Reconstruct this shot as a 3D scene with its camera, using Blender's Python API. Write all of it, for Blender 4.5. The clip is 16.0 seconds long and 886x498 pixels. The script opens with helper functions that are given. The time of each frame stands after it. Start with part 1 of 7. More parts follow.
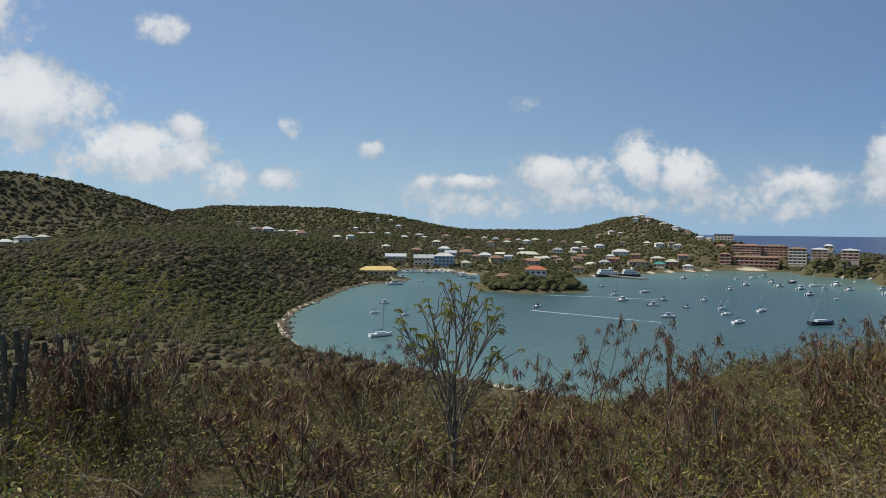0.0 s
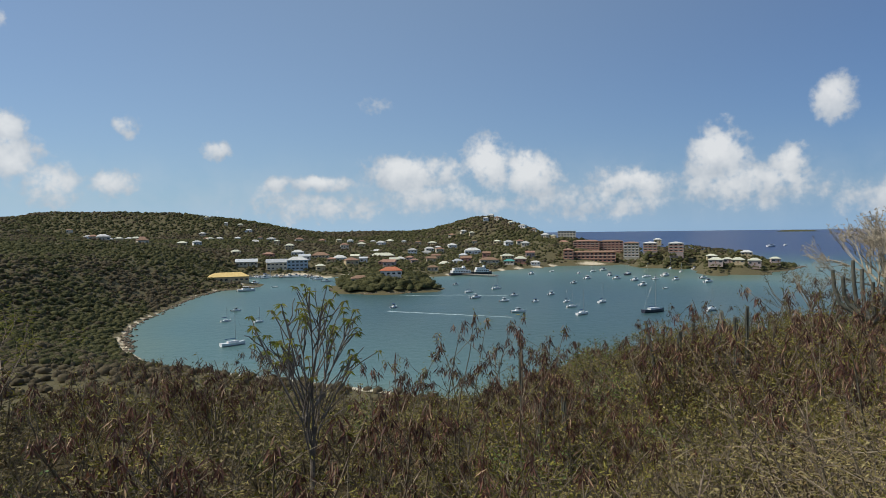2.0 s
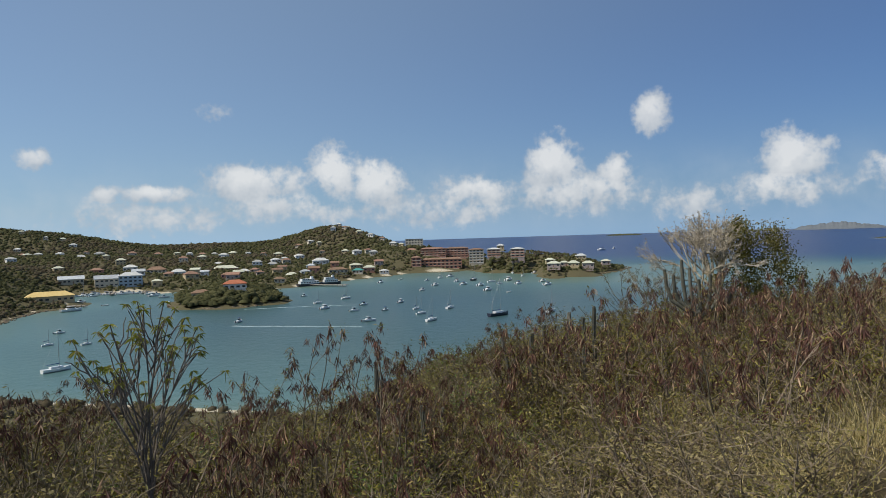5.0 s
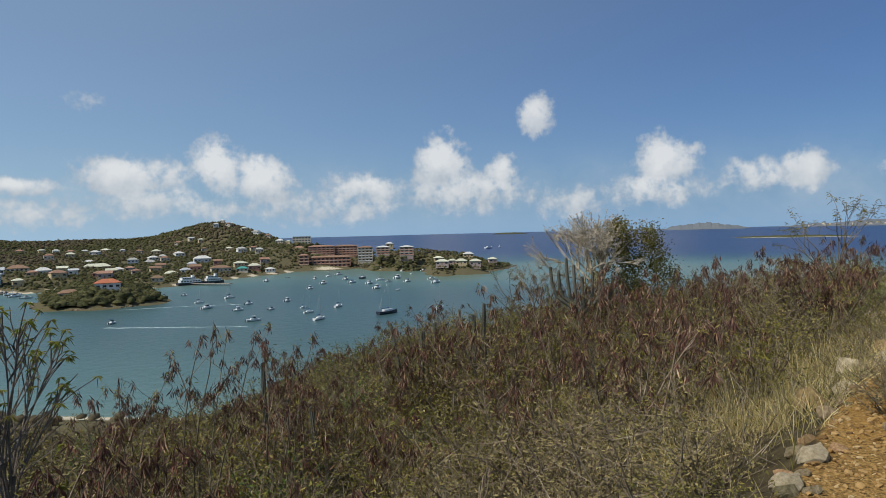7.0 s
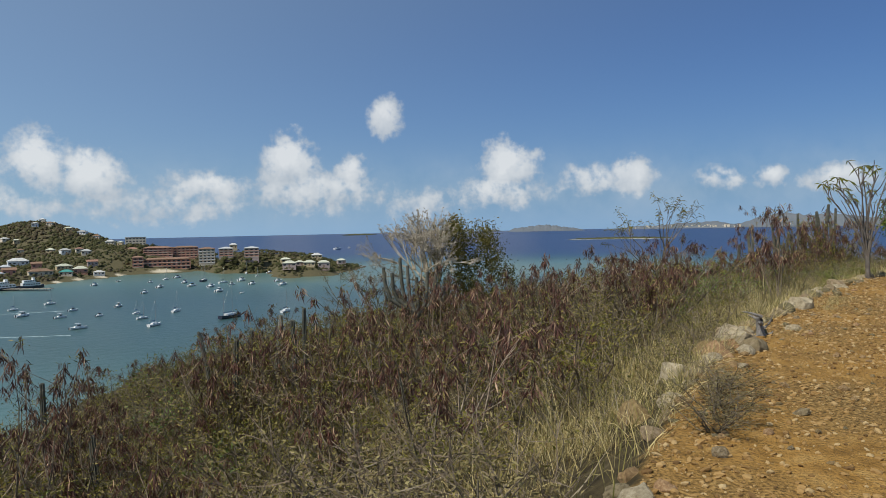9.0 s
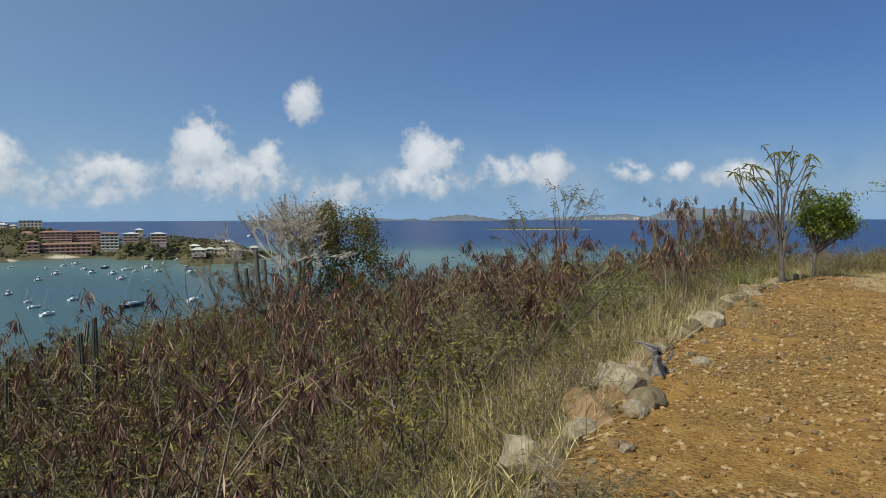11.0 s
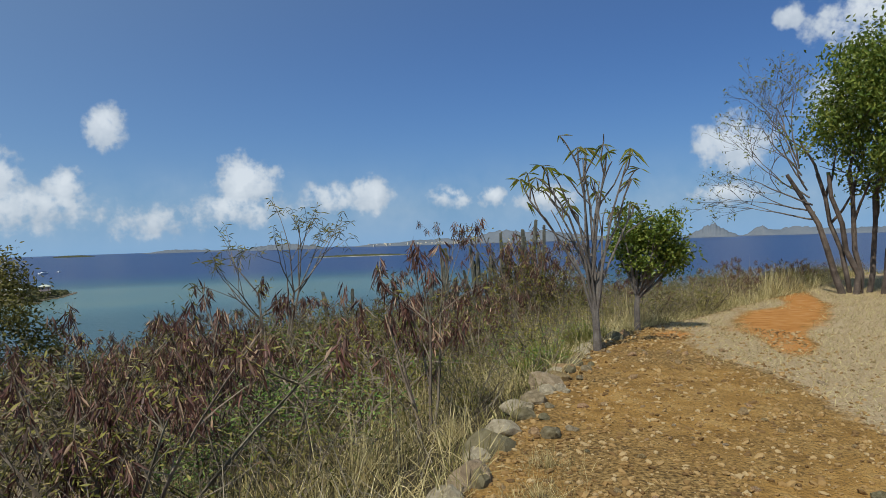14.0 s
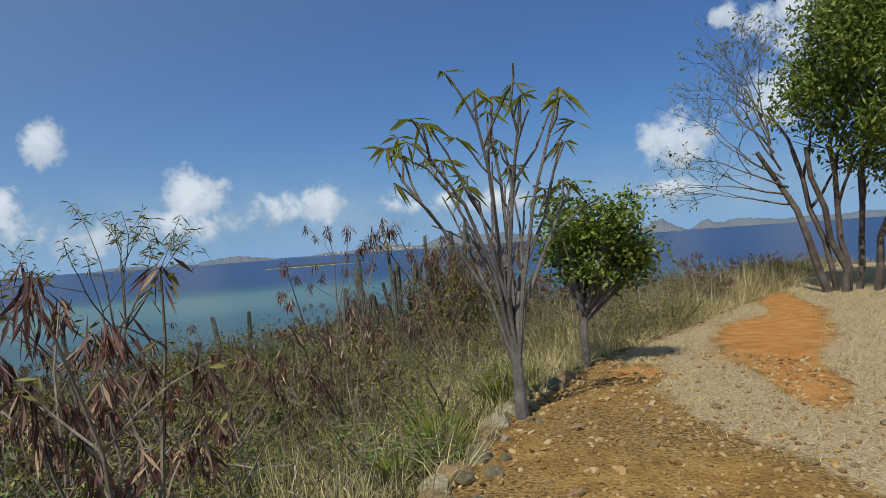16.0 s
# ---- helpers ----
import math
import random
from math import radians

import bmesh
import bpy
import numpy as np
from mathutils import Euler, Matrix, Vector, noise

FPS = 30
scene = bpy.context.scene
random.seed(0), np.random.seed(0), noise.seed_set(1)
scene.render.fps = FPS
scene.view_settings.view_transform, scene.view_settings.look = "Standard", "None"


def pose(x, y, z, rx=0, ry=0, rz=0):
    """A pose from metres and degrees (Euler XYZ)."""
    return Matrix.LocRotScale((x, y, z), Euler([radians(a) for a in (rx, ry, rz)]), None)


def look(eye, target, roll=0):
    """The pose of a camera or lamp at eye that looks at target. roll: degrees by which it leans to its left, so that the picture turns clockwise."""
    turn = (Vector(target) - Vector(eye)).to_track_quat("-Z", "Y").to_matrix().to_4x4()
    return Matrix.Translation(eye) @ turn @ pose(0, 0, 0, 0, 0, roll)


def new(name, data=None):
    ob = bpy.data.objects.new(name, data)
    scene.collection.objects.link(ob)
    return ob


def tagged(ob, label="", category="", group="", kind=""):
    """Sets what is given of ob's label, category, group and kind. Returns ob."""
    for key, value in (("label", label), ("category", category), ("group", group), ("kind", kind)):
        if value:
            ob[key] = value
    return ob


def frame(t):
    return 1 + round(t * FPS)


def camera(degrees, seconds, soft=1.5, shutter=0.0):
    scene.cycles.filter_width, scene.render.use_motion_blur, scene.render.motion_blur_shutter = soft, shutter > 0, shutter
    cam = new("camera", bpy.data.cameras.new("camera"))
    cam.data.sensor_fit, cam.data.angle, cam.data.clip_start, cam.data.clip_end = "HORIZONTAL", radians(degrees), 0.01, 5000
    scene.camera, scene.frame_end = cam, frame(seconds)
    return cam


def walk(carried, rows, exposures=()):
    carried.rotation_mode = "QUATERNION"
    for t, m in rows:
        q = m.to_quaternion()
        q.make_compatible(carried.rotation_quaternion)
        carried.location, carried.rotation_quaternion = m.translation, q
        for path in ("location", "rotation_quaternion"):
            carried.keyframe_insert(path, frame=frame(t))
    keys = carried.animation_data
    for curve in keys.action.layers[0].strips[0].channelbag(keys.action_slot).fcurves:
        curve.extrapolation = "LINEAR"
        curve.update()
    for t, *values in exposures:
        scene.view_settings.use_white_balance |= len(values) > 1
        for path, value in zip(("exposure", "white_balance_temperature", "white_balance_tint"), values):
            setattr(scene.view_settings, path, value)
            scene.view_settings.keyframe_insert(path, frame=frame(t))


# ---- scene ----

# ---------------------------------------------------------------- camera
# seconds, place (metres above the sea), heading clockwise from +y, tilt, lean
PATH = [
    (0, 0.00, 0.00, 42.00, 0.00, -1.82, -0.46),
    (0.5, 0.01, 0.01, 42.00, 4.25, -1.63, -1.45),
    (1, 0.01, 0.03, 42.00, 6.13, -1.75, -1.20),
    (1.5, 0.01, 0.02, 42.00, 8.12, -2.05, 0.42),
    (2, 0.01, 0.03, 42.00, 11.73, -1.72, 0.81),
    (2.5, 0.01, 0.03, 42.00, 14.98, -1.93, 0.63),
    (3, 0.01, 0.03, 42.00, 16.59, -1.54, -0.08),
    (3.5, 0.01, 0.02, 42.00, 17.96, -1.54, 0.79),
    (6, 0.05, 0.75, 41.94, 28.74, -1.35, 1.61),
    (6.5, 0.05, 0.71, 41.94, 30.90, -1.62, 1.57),
    (7, 0.04, 0.62, 41.95, 32.98, -1.70, 1.45),
    (7.5, 0.05, 0.73, 41.94, 35.96, -2.25, 2.47),
    (8, 0.39, 0.91, 41.91, 36.90, -2.34, 3.16),
    (8.5, 0.79, 1.08, 41.89, 41.55, -1.84, 1.64),
    (9, 1.25, 1.28, 41.85, 45.14, -1.88, 1.15),
    (11.5, 5.16, 2.64, 41.82, 55.50, -3.37, 1.03),
    (12, 6.23, 2.97, 41.80, 59.97, -3.29, 2.64),
    (12.5, 7.13, 3.19, 41.81, 60.11, -1.82, 3.08),
    (13, 8.14, 3.42, 41.80, 65.29, -2.83, 2.72),
    (13.5, 8.93, 3.53, 41.90, 66.04, -0.17, 2.74),
    (14, 9.75, 3.65, 41.93, 65.96, -0.93, 1.71),
    (14.5, 10.46, 3.75, 41.94, 66.29, -0.90, 2.93),
    (15, 11.26, 3.82, 41.96, 65.76, -1.61, 2.73),
    (15.5, 12.17, 3.94, 41.93, 69.34, -1.35, 3.77),
    (16, 12.96, 4.06, 41.89, 69.70, -0.71, 4.13),
]


def stand(x, y, z, head, tilt, lean):
    h, p = radians(head), radians(tilt)
    ahead = Vector((math.sin(h) * math.cos(p), math.cos(h) * math.cos(p), math.sin(p)))
    eye = Vector((x, y, z))
    return look(eye, eye + ahead, -lean)


cam = camera(64.2, 16.0, soft=0.7)
walk(cam, [(t, stand(*row)) for t, *row in PATH], exposures=[(0.0, -0.1, 6500, 10), (3.5, -0.13, 6500, 10), (9.0, -0.15, 6380, 9), (12.5, -0.15, 6150, 8), (16.0, -0.15, 5950, 7)])

# ---------------------------------------------------------------- light
SUN_AZ, SUN_EL = -83.0, 52.0
sun = new("sun", bpy.data.lights.new("sun", "SUN"))
sun.data.energy, sun.data.angle, sun.data.color = 4.7, radians(0.53), (1.0, 0.93, 0.79)
_a, _e = radians(SUN_AZ), radians(SUN_EL)
sun.matrix_basis = look((0, 0, 300), Vector((0, 0, 300)) - Vector((math.sin(_a) * math.cos(_e), math.cos(_a) * math.cos(_e), math.sin(_e))))

# cumulus: heading, height above the horizon, half width, half height (degrees), weight
CLOUDS_EAST = [
    (-31.0, 8.3, 5.5, 3.2, 1.0), (-34.5, 15.5, 4.5, 5.0, 1.0), (-23.5, 5.3, 5.5, 2.2, 1.0), (-21.5, 14.2, 1.9, 1.3, 0.8),
    (-17.2, 3.2, 1.9, 1.6, 0.75), (-13.3, 3.5, 1.7, 1.1, 0.85), (-12.3, 7.7, 0.9, 0.8, 0.75), (-5.9, 6.1, 1.2, 0.75, 0.9),
    (-20.0, 7.3, 1.3, 1.2, 0.7), (-1.3, 3.6, 0.9, 0.6, 0.7), (2.0, 3.6, 2.5, 0.7, 0.85), (6.5, 9.8, 1.1, 0.6, 0.45),
]
CLOUDS_MID = [
    (9.6, 4.4, 4.4, 1.5, 0.95), (15.7, 4.9, 2.4, 2.7, 1.0), (18.8, 4.2, 2.6, 2.1, 1.0), (13.5, 2.5, 6.0, 1.3, 0.4),
    (27.0, 3.2, 3.4, 1.3, 0.8), (33.0, 5.0, 2.5, 2.4, 1.0), (35.0, 2.9, 5.0, 1.5, 0.6), (38.0, 4.3, 1.4, 1.3, 0.8),
    (40.8, 8.6, 1.3, 1.5, 0.75), (44.0, 1.9, 4.0, 1.0, 0.3), (24.0, 1.9, 5.0, 1.0, 0.35), (1.5, 1.8, 4.0, 1.0, 0.3),
]
CLOUDS_WEST = [
    (50.6, 4.6, 2.4, 2.1, 0.95), (50.0, 2.5, 3.6, 1.3, 0.7), (57.0, 3.4, 2.3, 1.3, 0.85), (60.0, 3.7, 1.8, 1.3, 0.85),
    (66.6, 3.1, 1.6, 1.1, 0.8), (70.0, 3.2, 1.1, 0.9, 0.8), (74.5, 2.9, 2.2, 0.9, 0.75), (88.3, 6.3, 2.6, 2.0, 0.9),
    (88.0, 2.7, 2.6, 0.8, 0.8), (97.0, 13.8, 3.2, 2.6, 0.8), (92.5, 15.0, 0.9, 0.8, 0.7), (96.0, 8.8, 3.0, 2.0, 0.6),
]


def make_sky():
    world = bpy.data.worlds.new("sky")
    scene.world = world
    world.use_nodes = True
    nt = world.node_tree
    nt.nodes.clear()
    N = nt.nodes.new
    L = nt.links.new

    def math_(op, a, b=None, c=None, clamp=False):
        n = N("ShaderNodeMath")
        n.operation, n.use_clamp = op, clamp
        for i, v in enumerate((a, b, c)):
            if v is None:
                continue
            if isinstance(v, (int, float)):
                n.inputs[i].default_value = v
            else:
                L(v, n.inputs[i])
        return n.outputs[0]

    sky = N("ShaderNodeTexSky")
    sky.sky_type, sky.sun_disc = "NISHITA", False
    sky.sun_elevation, sky.sun_rotation = radians(SUN_EL), radians(SUN_AZ)
    sky.altitude, sky.air_density, sky.dust_density, sky.ozone_density = 30, 1.0, 0.7, 2.5
    co = N("ShaderNodeTexCoord")
    sep = N("ShaderNodeSeparateXYZ")
    L(co.outputs["Generated"], sep.inputs[0])
    x, y, z = sep.outputs
    # the sky just above the horizon goes on below it, behind the far edge of the water
    zz = math_("MAXIMUM", z, 0.04)
    comb = N("ShaderNodeCombineXYZ")
    L(x, comb.inputs[0]), L(y, comb.inputs[1]), L(zz, comb.inputs[2])
    L(comb.outputs[0], sky.inputs[0])
    az = math_("MULTIPLY", math_("ARCTAN2", x, y), 180 / math.pi)
    el = math_("MULTIPLY", math_("ARCSINE", z), 180 / math.pi)
    # ragged edges at two scales
    ns = []
    for scale, detail in ((11.0, 3.0), (27.0, 3.0), (75.0, 4.0)):
        n = N("ShaderNodeTexNoise")
        n.inputs["Scale"].default_value, n.inputs["Detail"].default_value, n.inputs["Roughness"].default_value = scale, detail, 0.62
        L(co.outputs["Generated"], n.inputs["Vector"])
        ns.append(n.outputs["Fac"])
    big = None
    under = None
    for a, e, w, h, k in CLOUDS_EAST + CLOUDS_MID + CLOUDS_WEST:
        da = math_("MULTIPLY", math_("SUBTRACT", az, a), 1 / w)
        de = math_("MULTIPLY", math_("SUBTRACT", el, e), 1 / h)
        d2 = math_("ADD", math_("MULTIPLY", da, da), math_("MULTIPLY", de, de))
        f = math_("MULTIPLY", math_("SUBTRACT", 1.0, d2), k)
        big = f if big is None else math_("MAXIMUM", big, f)
        g = math_("MULTIPLY_ADD", de, 0.5, 0.5, clamp=True)
        hit = math_("MULTIPLY", math_("MAXIMUM", f, 0.0), g)
        under = hit if under is None else math_("MAXIMUM", under, hit)
    rag = math_("ADD", math_("ADD", math_("MULTIPLY", math_("SUBTRACT", ns[0], 0.5), 2.0), math_("MULTIPLY", math_("SUBTRACT", ns[1], 0.5), 2.6)), math_("MULTIPLY", math_("SUBTRACT", ns[2], 0.5), 1.8))
    field = math_("ADD", math_("MAXIMUM", big, -2.6), rag)
    alpha = N("ShaderNodeMapRange")
    alpha.interpolation_type = "SMOOTHSTEP"
    L(field, alpha.inputs["Value"])
    alpha.inputs["From Min"].default_value, alpha.inputs["From Max"].default_value = -0.42, 0.72
    alpha.inputs["To Max"].default_value = 0.86
    # lit heads, greyer bases
    tone = N("ShaderNodeMapRange")
    L(math_("ADD", under, math_("MULTIPLY", math_("SUBTRACT", ns[1], 0.5), 1.1)), tone.inputs["Value"])
    tone.inputs["From Min"].default_value, tone.inputs["From Max"].default_value = -0.15, 0.55
    ramp = N("ShaderNodeMix")
    ramp.data_type = "RGBA"
    L(tone.outputs[0], ramp.inputs["Factor"])
    ramp.inputs["A"].default_value, ramp.inputs["B"].default_value = (0.44, 0.50, 0.57, 1), (0.86, 0.87, 0.87, 1)
    gain = N("ShaderNodeMix")
    gain.data_type, gain.blend_type = "RGBA", "MULTIPLY"
    gain.inputs["Factor"].default_value = 1.0
    L(sky.outputs[0], gain.inputs["A"])
    gain.inputs["B"].default_value = (SKY_GAIN * 0.62, SKY_GAIN * 0.94, SKY_GAIN * 1.48, 1)
    # sea haze low in the sky
    haze = N("ShaderNodeMix")
    haze.data_type = "RGBA"
    L(math_("MULTIPLY", math_("POWER", 2.718, math_("MULTIPLY", math_("MAXIMUM", el, 0.0), -0.18)), 0.7), haze.inputs["Factor"])
    L(gain.outputs["Result"], haze.inputs["A"])
    haze.inputs["B"].default_value = (0.30, 0.475, 0.71, 1)
    # bright haze round the sun
    dot = math_("ADD", math_("ADD", math_("MULTIPLY", x, math.sin(_a) * math.cos(_e)), math_("MULTIPLY", y, math.cos(_a) * math.cos(_e))), math_("MULTIPLY", z, math.sin(_e)))
    near_sun = N("ShaderNodeMapRange")
    near_sun.interpolation_type = "SMOOTHSTEP"
    L(dot, near_sun.inputs["Value"])
    near_sun.inputs["From Min"].default_value, near_sun.inputs["From Max"].default_value = -0.55, 0.35
    near_sun.inputs["To Max"].default_value = 0.21
    glow = near_sun.outputs[0]
    halo = N("ShaderNodeMix")
    halo.data_type, halo.blend_type = "RGBA", "ADD"
    halo.inputs["Factor"].default_value = 1.0
    tint = N("ShaderNodeCombineXYZ")
    L(math_("MULTIPLY", glow, 0.72), tint.inputs[0]), L(math_("MULTIPLY", glow, 0.88), tint.inputs[1]), L(math_("MULTIPLY", glow, 0.76), tint.inputs[2])
    L(haze.outputs["Result"], halo.inputs["A"])
    L(tint.outputs[0], halo.inputs["B"])
    mix = N("ShaderNodeMix")
    mix.data_type = "RGBA"
    L(alpha.outputs[0], mix.inputs["Factor"])
    # thin broken veil between the heads
    veil = N("ShaderNodeMix")
    veil.data_type = "RGBA"
    low = math_("MULTIPLY", math_("SUBTRACT", el, 2.6), 0.42)
    patch = math_("MULTIPLY", math_("SUBTRACT", math_("ADD", math_("MULTIPLY", ns[0], 0.6), math_("MULTIPLY", ns[1], 0.4)), 0.36), 2.6, clamp=True)
    L(math_("MULTIPLY", math_("MULTIPLY", math_("POWER", 2.718, math_("MULTIPLY", math_("MULTIPLY", low, low), -1.0)), patch), 0.42), veil.inputs["Factor"])
    L(halo.outputs["Result"], veil.inputs["A"])
    veil.inputs["B"].default_value = (0.56, 0.64, 0.72, 1)
    L(veil.outputs["Result"], mix.inputs["A"])
    L(ramp.outputs["Result"], mix.inputs["B"])
    bg = N("ShaderNodeBackground")
    L(mix.outputs["Result"], bg.inputs["Color"])
    out = N("ShaderNodeOutputWorld")
    L(bg.outputs[0], out.inputs["Surface"])


SKY_GAIN = 0.052
make_sky()

# ---------------------------------------------------------------- materials
def material(name, tones, scale=4.0, rough=0.85, bump=0.3, bump_scale=None, vary=0.0, metal=0.0, fine=None, spec=0.3, coat=0.0, thin=0.0):
    """Two or three tones mixed by noise at two scales, with a bump; vary: how far single objects differ."""
    m = bpy.data.materials.new(name)
    m.use_nodes = True
    nt = m.node_tree
    N, L = nt.nodes.new, nt.links.new
    b = nt.nodes["Principled BSDF"]
    b.inputs["Roughness"].default_value, b.inputs["Metallic"].default_value = rough, metal
    b.inputs["Specular IOR Level"].default_value = spec
    co = N("ShaderNodeTexCoord")
    coarse, grain = N("ShaderNodeTexNoise"), N("ShaderNodeTexNoise")
    for n, s, d in ((coarse, scale, 3.0), (grain, fine or scale * 9, 4.0)):
        n.inputs["Scale"].default_value, n.inputs["Detail"].default_value = s, d
        L(co.outputs["Object"], n.inputs["Vector"])
    mixed = N("ShaderNodeMath")
    mixed.operation = "MULTIPLY_ADD"
    L(grain.outputs["Fac"], mixed.inputs[0])
    mixed.inputs[1].default_value = 0.45
    sub = N("ShaderNodeMath")
    sub.operation = "MULTIPLY_ADD"
    L(coarse.outputs["Fac"], sub.inputs[0])
    sub.inputs[1].default_value, sub.inputs[2].default_value = 0.75, -0.1
    L(sub.outputs[0], mixed.inputs[2])
    ramp = N("ShaderNodeValToRGB")
    els = ramp.color_ramp.elements
    while len(els) < len(tones):
        els.new(0.5)
    for i, tone in enumerate(tones):
        els[i].position = 0.28 + 0.44 * i / max(1, len(tones) - 1)
        els[i].color = (*tone, 1)
    L(mixed.outputs[0], ramp.inputs["Fac"])
    colour = ramp.outputs["Color"]
    if vary:
        info, hsv, r1, r2 = N("ShaderNodeObjectInfo"), N("ShaderNodeHueSaturation"), N("ShaderNodeMapRange"), N("ShaderNodeMapRange")
        L(info.outputs["Random"], r1.inputs["Value"])
        r1.inputs["To Min"].default_value, r1.inputs["To Max"].default_value = 1 - vary, 1 + vary
        L(r1.outputs[0], hsv.inputs["Value"])
        L(info.outputs["Random"], r2.inputs["Value"])
        r2.inputs["To Min"].default_value, r2.inputs["To Max"].default_value = 0.5 + vary * 0.06, 0.5 - vary * 0.06
        L(r2.outputs[0], hsv.inputs["Hue"])
        L(colour, hsv.inputs["Color"])
        colour = hsv.outputs["Color"]
    L(colour, b.inputs["Base Color"])
    if thin:
        tr, mx, out = N("ShaderNodeBsdfTranslucent"), N("ShaderNodeMixShader"), nt.nodes["Material Output"]
        L(colour, tr.inputs["Color"])
        mx.inputs["Fac"].default_value = thin
        L(b.outputs[0], mx.inputs[1]), L(tr.outputs[0], mx.inputs[2]), L(mx.outputs[0], out.inputs["Surface"])
    if coat:
        b.inputs["Coat Weight"].default_value, b.inputs["Coat Roughness"].default_value = coat, 0.1
    if bump:
        bn, bp = N("ShaderNodeTexNoise"), N("ShaderNodeBump")
        bn.inputs["Scale"].default_value, bn.inputs["Detail"].default_value = bump_scale or scale * 14, 5.0
        L(co.outputs["Object"], bn.inputs["Vector"])
        bp.inputs["Strength"].default_value, bp.inputs["Distance"].default_value = bump, 0.02
        L(bn.outputs["Fac"], bp.inputs["Height"])
        L(bp.outputs[0], b.inputs["Normal"])
    return m


def leafy(name, tones, rough=0.55, through_=0.35, vary=0.25):
    """Leaves: the tone changes from leaf to leaf, and some light passes through."""
    m = bpy.data.materials.new(name)
    m.use_nodes = True
    nt = m.node_tree
    N, L = nt.nodes.new, nt.links.new
    b = nt.nodes["Principled BSDF"]
    geo, ramp, info, hsv, r1 = N("ShaderNodeNewGeometry"), N("ShaderNodeValToRGB"), N("ShaderNodeObjectInfo"), N("ShaderNodeHueSaturation"), N("ShaderNodeMapRange")
    els = ramp.color_ramp.elements
    while len(els) < len(tones):
        els.new(0.5)
    for i, tone in enumerate(tones):
        els[i].position, els[i].color = i / max(1, len(tones) - 1), (*tone, 1)
    L(geo.outputs["Random Per Island"], ramp.inputs["Fac"])
    L(info.outputs["Random"], r1.inputs["Value"])
    r1.inputs["To Min"].default_value, r1.inputs["To Max"].default_value = 1 - vary, 1 + vary
    L(r1.outputs[0], hsv.inputs["Value"])
    L(ramp.outputs["Color"], hsv.inputs["Color"])
    L(hsv.outputs["Color"], b.inputs["Base Color"])
    b.inputs["Roughness"].default_value, b.inputs["Specular IOR Level"].default_value = rough, 0.3
    if through_:
        tr, mix, out = N("ShaderNodeBsdfTranslucent"), N("ShaderNodeMixShader"), nt.nodes["Material Output"]
        L(hsv.outputs["Color"], tr.inputs["Color"])
        mix.inputs["Fac"].default_value = through_
        L(b.outputs[0], mix.inputs[1]), L(tr.outputs[0], mix.inputs[2]), L(mix.outputs[0], out.inputs["Surface"])
    return m


M_TWIG = material("dry_twig", [(0.075, 0.057, 0.039), (0.1575, 0.123, 0.084), (0.3, 0.2475, 0.18)], 3.0, 0.9, 0.4, vary=0.25)
M_BARK = material("grey_bark", [(0.08, 0.068, 0.056), (0.152, 0.128, 0.108), (0.24, 0.216, 0.184)], 5.0, 0.9, 0.6)
M_DARKBARK = material("dark_bark", [(0.045, 0.035, 0.028), (0.10, 0.075, 0.058), (0.16, 0.125, 0.10)], 6.0, 0.9, 0.7)
M_POD = leafy("dry_pod", [(0.0533, 0.025, 0.0209), (0.0939, 0.0422, 0.0322), (0.1644, 0.0752, 0.0515), (0.0939, 0.047, 0.0354), (0.4698, 0.313, 0.1932)], 0.5, 0.2, 0.3)
M_OLIVE = leafy("olive_leaf", [(0.0775, 0.0746, 0.0108), (0.1495, 0.138, 0.0216), (0.2325, 0.2036, 0.0432), (0.31, 0.2431, 0.084)], 0.6, 0.2, 0.25)
M_GREEN = leafy("green_leaf", [(0.063, 0.119, 0.0224), (0.112, 0.182, 0.035), (0.168, 0.238, 0.049), (0.238, 0.266, 0.07)], 0.45, 0.2, 0.2)
M_LIME = leafy("lime_leaf", [(0.14, 0.165, 0.02), (0.22, 0.24, 0.035), (0.30, 0.29, 0.06), (0.24, 0.19, 0.07)], 0.45, 0.4, 0.15)
M_SAGE = leafy("sage_leaf", [(0.0975, 0.0769, 0.03), (0.1755, 0.145, 0.057), (0.286, 0.2392, 0.105), (0.143, 0.0957, 0.039)], 0.65, 0.2, 0.2)
M_STRAW = leafy("straw_blade", [(0.22, 0.165, 0.06), (0.46, 0.37, 0.16), (0.66, 0.55, 0.28), (0.13, 0.095, 0.03)], 0.7, 0.2, 0.2)
M_YELLOWGREEN = leafy("yellow_green_leaf", [(0.0976, 0.0998, 0.0119), (0.1721, 0.1624, 0.0214), (0.2754, 0.2436, 0.0428), (0.2065, 0.145, 0.0452)], 0.55, 0.3, 0.2)
M_CACTUS = material("cactus_skin", [(0.058, 0.060, 0.046), (0.100, 0.098, 0.076), (0.185, 0.172, 0.14)], 5.0, 0.75, 0.5, vary=0.2)
M_CANOPY = leafy("far_leaves", [(0.0827, 0.0844, 0.036), (0.106, 0.1094, 0.044), (0.1325, 0.1311, 0.055), (0.159, 0.1505, 0.068)], 0.85, 0.45, 0.0)
M_CANOPY_DRY = leafy("far_dry_scrub", [(0.110, 0.090, 0.056), (0.135, 0.110, 0.068), (0.160, 0.132, 0.082), (0.18, 0.150, 0.096)], 0.9, 0.45, 0.0)


